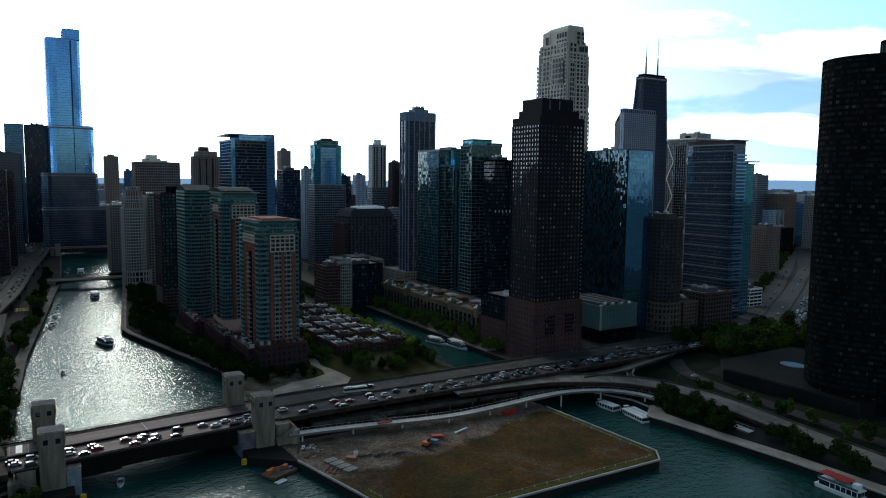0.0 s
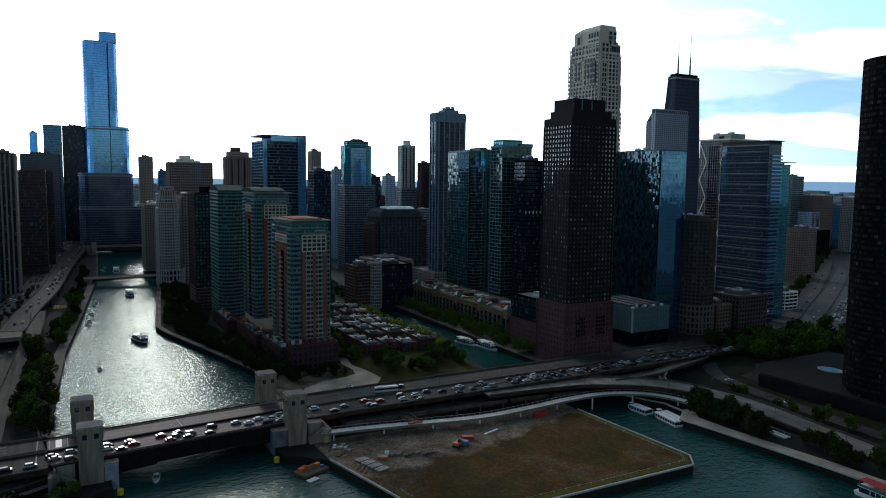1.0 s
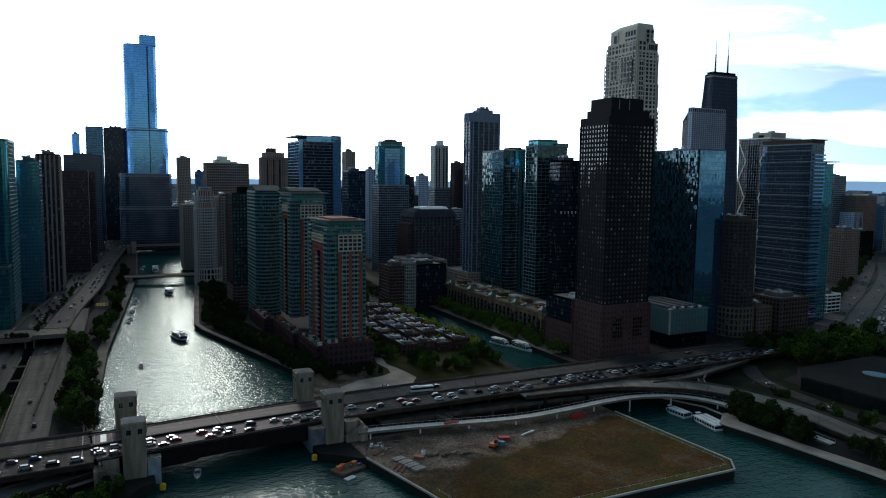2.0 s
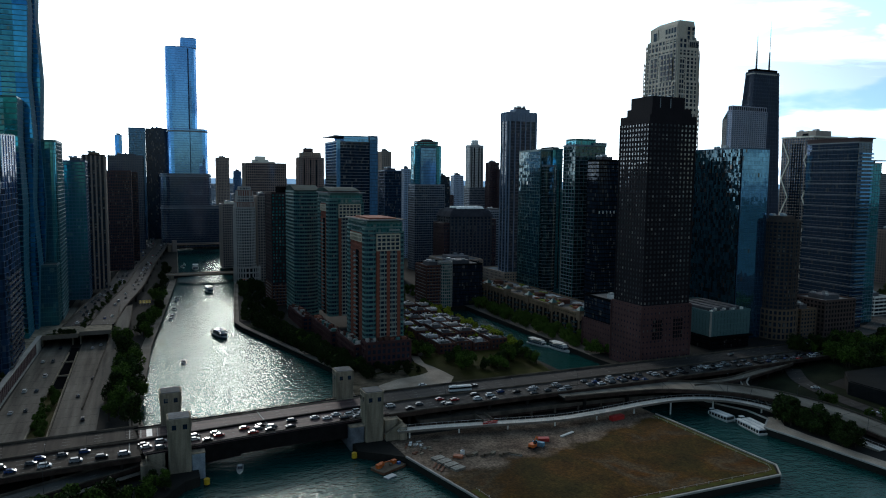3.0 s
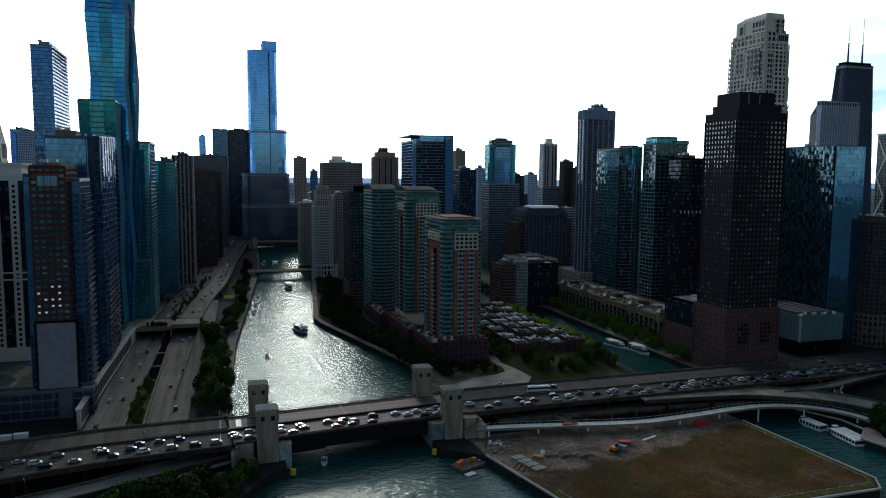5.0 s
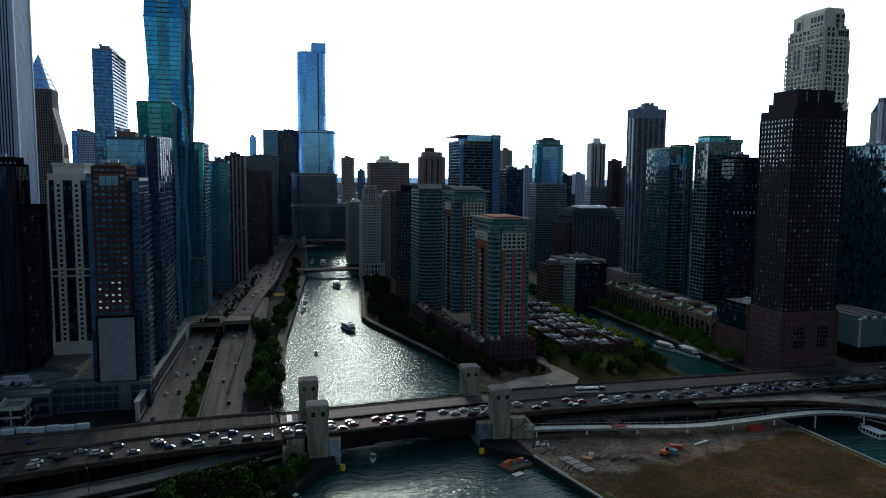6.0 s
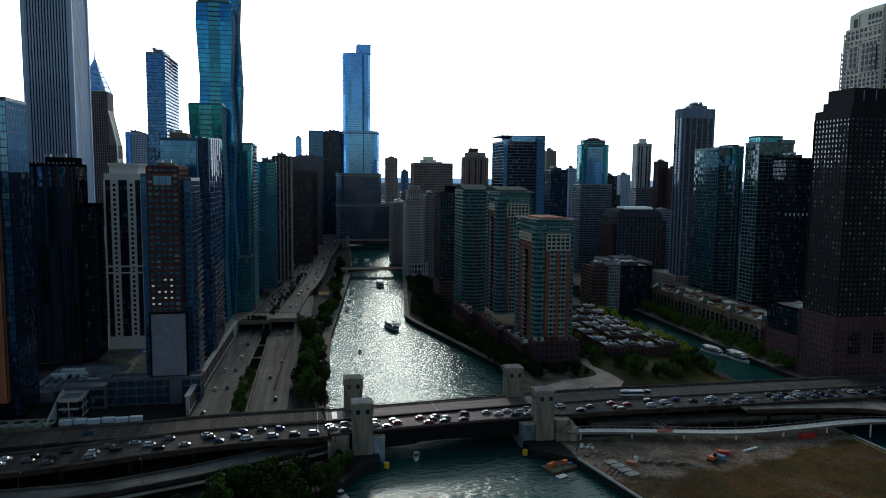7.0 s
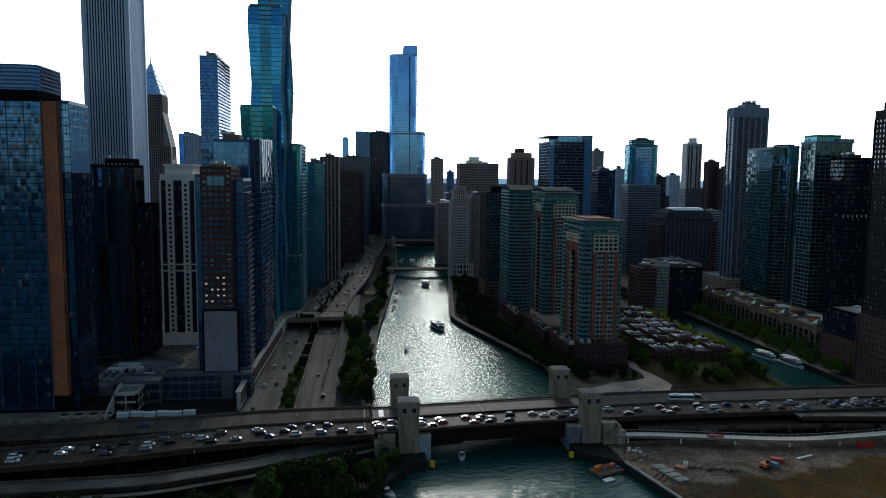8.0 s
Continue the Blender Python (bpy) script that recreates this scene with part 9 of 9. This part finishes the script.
SPECIES = {}
for nm, mat, lab in (("green", LEAF, "leafy green street tree with uneven crown"), ("dark", LEAFDARK, "dense dark green leafy tree"), ("yellow", LEAFYELLOW, "yellow-green young street tree")):
    SPECIES[nm] = [(crown_mesh(40 + i, 3.7, 9.0, 0.46, mat), trunk_mesh(i, 8.0, 0.22), lab) for i in range(4)]


def tree(x, y, z, size, kind, rnd, group="trees along the river"):
    c, tr, lab = SPECIES[kind][rnd.randrange(4)]
    t = thing("tree", lab, "tree", x, y, z, rnd.uniform(0, 360), group=group)
    t.scale = (size * rnd.uniform(0.9, 1.15),) * 2 + (size * rnd.uniform(0.85, 1.15),)
    part("trunk", tr, None, t)
    part("crown", c, None, t)


def thicket(n, x0, x1, y0, y1, z, size, kinds, seed, label, slope=0.0):
    """Many small trees that nobody would count, in one object."""
    rnd = random.Random(seed)
    t = thing("thicket", label, "trees", kind="stuff")
    leaves, stems, mat = Geo(), Geo(), None
    for i in range(n):
        y = y0 + (y1 - y0) * (i + rnd.random()) / n
        x = rnd.uniform(x0, x1) + slope * (y - y0)
        c, tr, _ = SPECIES[rnd.choice(kinds)][rnd.randrange(4)]
        mat = mat or c.materials[0]
        k = size * rnd.uniform(0.75, 1.2)
        for src, dst in ((c, leaves), (tr, stems)):
            dst.add([(v.co.x * k + x, v.co.y * k + y, v.co.z * k + z) for v in src.vertices], [tuple(q.vertices) for q in src.polygons])
    part("leaves", leaves, mat, t, kind="stuff")
    part("stems", stems, BARK, t, kind="stuff")


def grove(n, x0, x1, y0, y1, z, size, kinds, seed, group, slope=0.0):
    rnd = random.Random(seed)
    for i in range(n):
        u = (i + rnd.random()) / n
        y = y0 + (y1 - y0) * u
        x = rnd.uniform(x0, x1) + slope * (y - y0)
        tree(x, y, z, size * rnd.uniform(0.75, 1.2), rnd.choice(kinds), rnd, group)


grove(25, -15, -1, 358, 540, 4, 1.4, ("green", "green", "dark", "green"), 1, "trees on the south bank", 0.02)
grove(22, -5, 7, 545, 760, 4, 1.2, ("green", "green", "dark", "green"), 2, "trees on the south bank", 0.10)
thicket(14, 16, 26, 770, 1000, 4, 1.0, ("dark",), 3, "dark green trees along the far south bank", 0.06)
thicket(34, -130, -46, 226, 250, 4, 0.8, ("dark", "dark", "green"), 27, "dark green bushes below the lower ramp")
grove(20, -42, -8, 244, 268, 4, 1.3, ("dark", "dark", "green"), 4, "trees below the ramp")
grove(7, -16, 2, 250, 276, 4, 1.0, ("dark", "green", "green"), 24, "trees below the ramp")
grove(5, 3, 9, 277, 289, 4, 0.75, ("dark", "green"), 31, "trees below the ramp")
grove(9, -128, -92, 232, 246, 4, 1.0, ("dark",), 5, "trees below the ramp")
thicket(22, -45.5, -39.5, 354, 434, 4.2, 0.5, ("dark", "green"), 6, "shrubs and small trees in the street trench")
thicket(150, 112, 128, 415, 585, 3.4, 0.95, ("dark", "green"), 23, "dark green bank planting along the river wall", -0.17)
grove(30, 114, 122, 425, 540, 3.4, 0.95, ("dark", "dark", "green"), 7, "trees on the north bank", -0.17)
thicket(34, 79, 88, 592, 800, 3.4, 0.75, ("dark", "green"), 38, "dark green trees at the edge of the far north bank", 0.11)
thicket(60, 88, 110, 590, 800, 3.4, 0.9, ("dark",), 8, "dark green trees along the far north bank", 0.06)
thicket(34, 110, 158, 396, 424, 3.5, 0.6, ("dark", "green"), 30, "low dark green planting at the foot of the towers")
for i in range(5):
    stack("hedge_box", "clipped hedge in a low concrete planter", 128 + i * 7.0, 403 + i * 1.6, 3.5, 15, 5.4, 1.6, 1.1, CONCRETE, 2, GRASS)
grove(16, 118, 150, 418, 428, 3.4, 0.7, ("green", "dark"), 9, "trees at the towers")
grove(38, 184, 238, 388, 424, 3.5, 0.9, ("green", "dark", "green"), 10, "trees on the lawn")
grove(16, 164, 182, 428, 470, 3.4, 1.1, ("dark", "green"), 11, "trees by the townhouses")
grove(28, 237, 242, 425, 600, 3.4, 1.05, ("yellow", "green", "yellow"), 12, "trees by the slip")
thicket(90, 186, 240, 448, 590, 3.4, 0.75, ("yellow", "green"), 13, "yellow-green garden trees between the townhouses")
thicket(80, 286, 301, 392, 612, 3.4, 1.0, ("dark", "dark", "green"), 14, "dark green trees on the slip's north side")
grove(70, 416, 545, 292, 356, 3.5, 1.55, ("dark", "green", "green"), 15, "trees in the park")
thicket(40, 430, 540, 296, 350, 3.5, 0.9, ("dark", "green"), 22, "dense green undergrowth of the park")
grove(26, 291.5, 303, 212, 258, 3.4, 1.15, ("dark",), 16, "trees along the dock")
grove(9, 297, 306, 150, 200, 3.4, 1.1, ("dark",), 28, "trees along the dock", 0.02)
grove(9, 336, 344, 165, 272, 3.4, 0.95, ("green", "dark", "green"), 17, "trees beside the ramp")
thicket(110, 640, 660, 455, 810, 3.4, 0.85, ("dark",), 18, "dark green trees lining the drive", 1.72)
thicket(14, -58, -40, 545, 551, 12.9, 0.35, ("dark", "green"), 19, "green planting on the overpass edge")
thicket(22, -71, -67, 395, 520, 12, 0.5, ("dark", "green"), 20, "green planting on the platform edge")
grove(10, 306, 340, 96, 150, 3.4, 0.9, ("dark",), 21, "trees along the dock")
thicket(36, -41, -35, 560, 790, 13, 0.4, ("dark", "green"), 25, "green planting on the upper street's median", 0.11)


thicket(60, 196, 290, 640, 735, 3.4, 0.9, ("dark", "green"), 29, "dark green trees behind the mid-rise blocks")


# ---- street lamps ----
LAMPGREY = surface("lamp_post_grey", (0.04, 0.04, 0.042), 0.6, 0.2, 0.5, 2.0, 0.0)


def street_lamp(x, y, z, yaw):
    t = thing("street_lamp", "tall grey street lamp with a curved arm", "street lamp", x, y, z, yaw, group="street lamps")
    part("pole", Geo().tube((0, 0, 0), (0, 0, 9.5), 0.11, 0.07, 8), LAMPGREY, t)
    part("arm", Geo().beam((0, 0, 9.4), (2.2, 0, 9.9), 0.09, 0.09), LAMPGREY, t)
    part("lamp_head", Geo().prism(rect(2.0, 2.9, -0.16, 0.16, 0.05), 9.75, 9.95), GREYMETAL, t)


for line, half, d0, d1 in ((DRIVE, 10.2, 300, 515), (DRIVE_N, 17.4, 30, 420), (RAMP, 8.4, 60, 240), (SRAMP, 5.0, 200, 410)):
    d = d0
    while d < d1:
        p, h, s = along(line, d)
        street_lamp(p.x + s.x * half, p.y + s.y * half, p.z, math.degrees(math.atan2(-s.y, -s.x)))
        d += 38
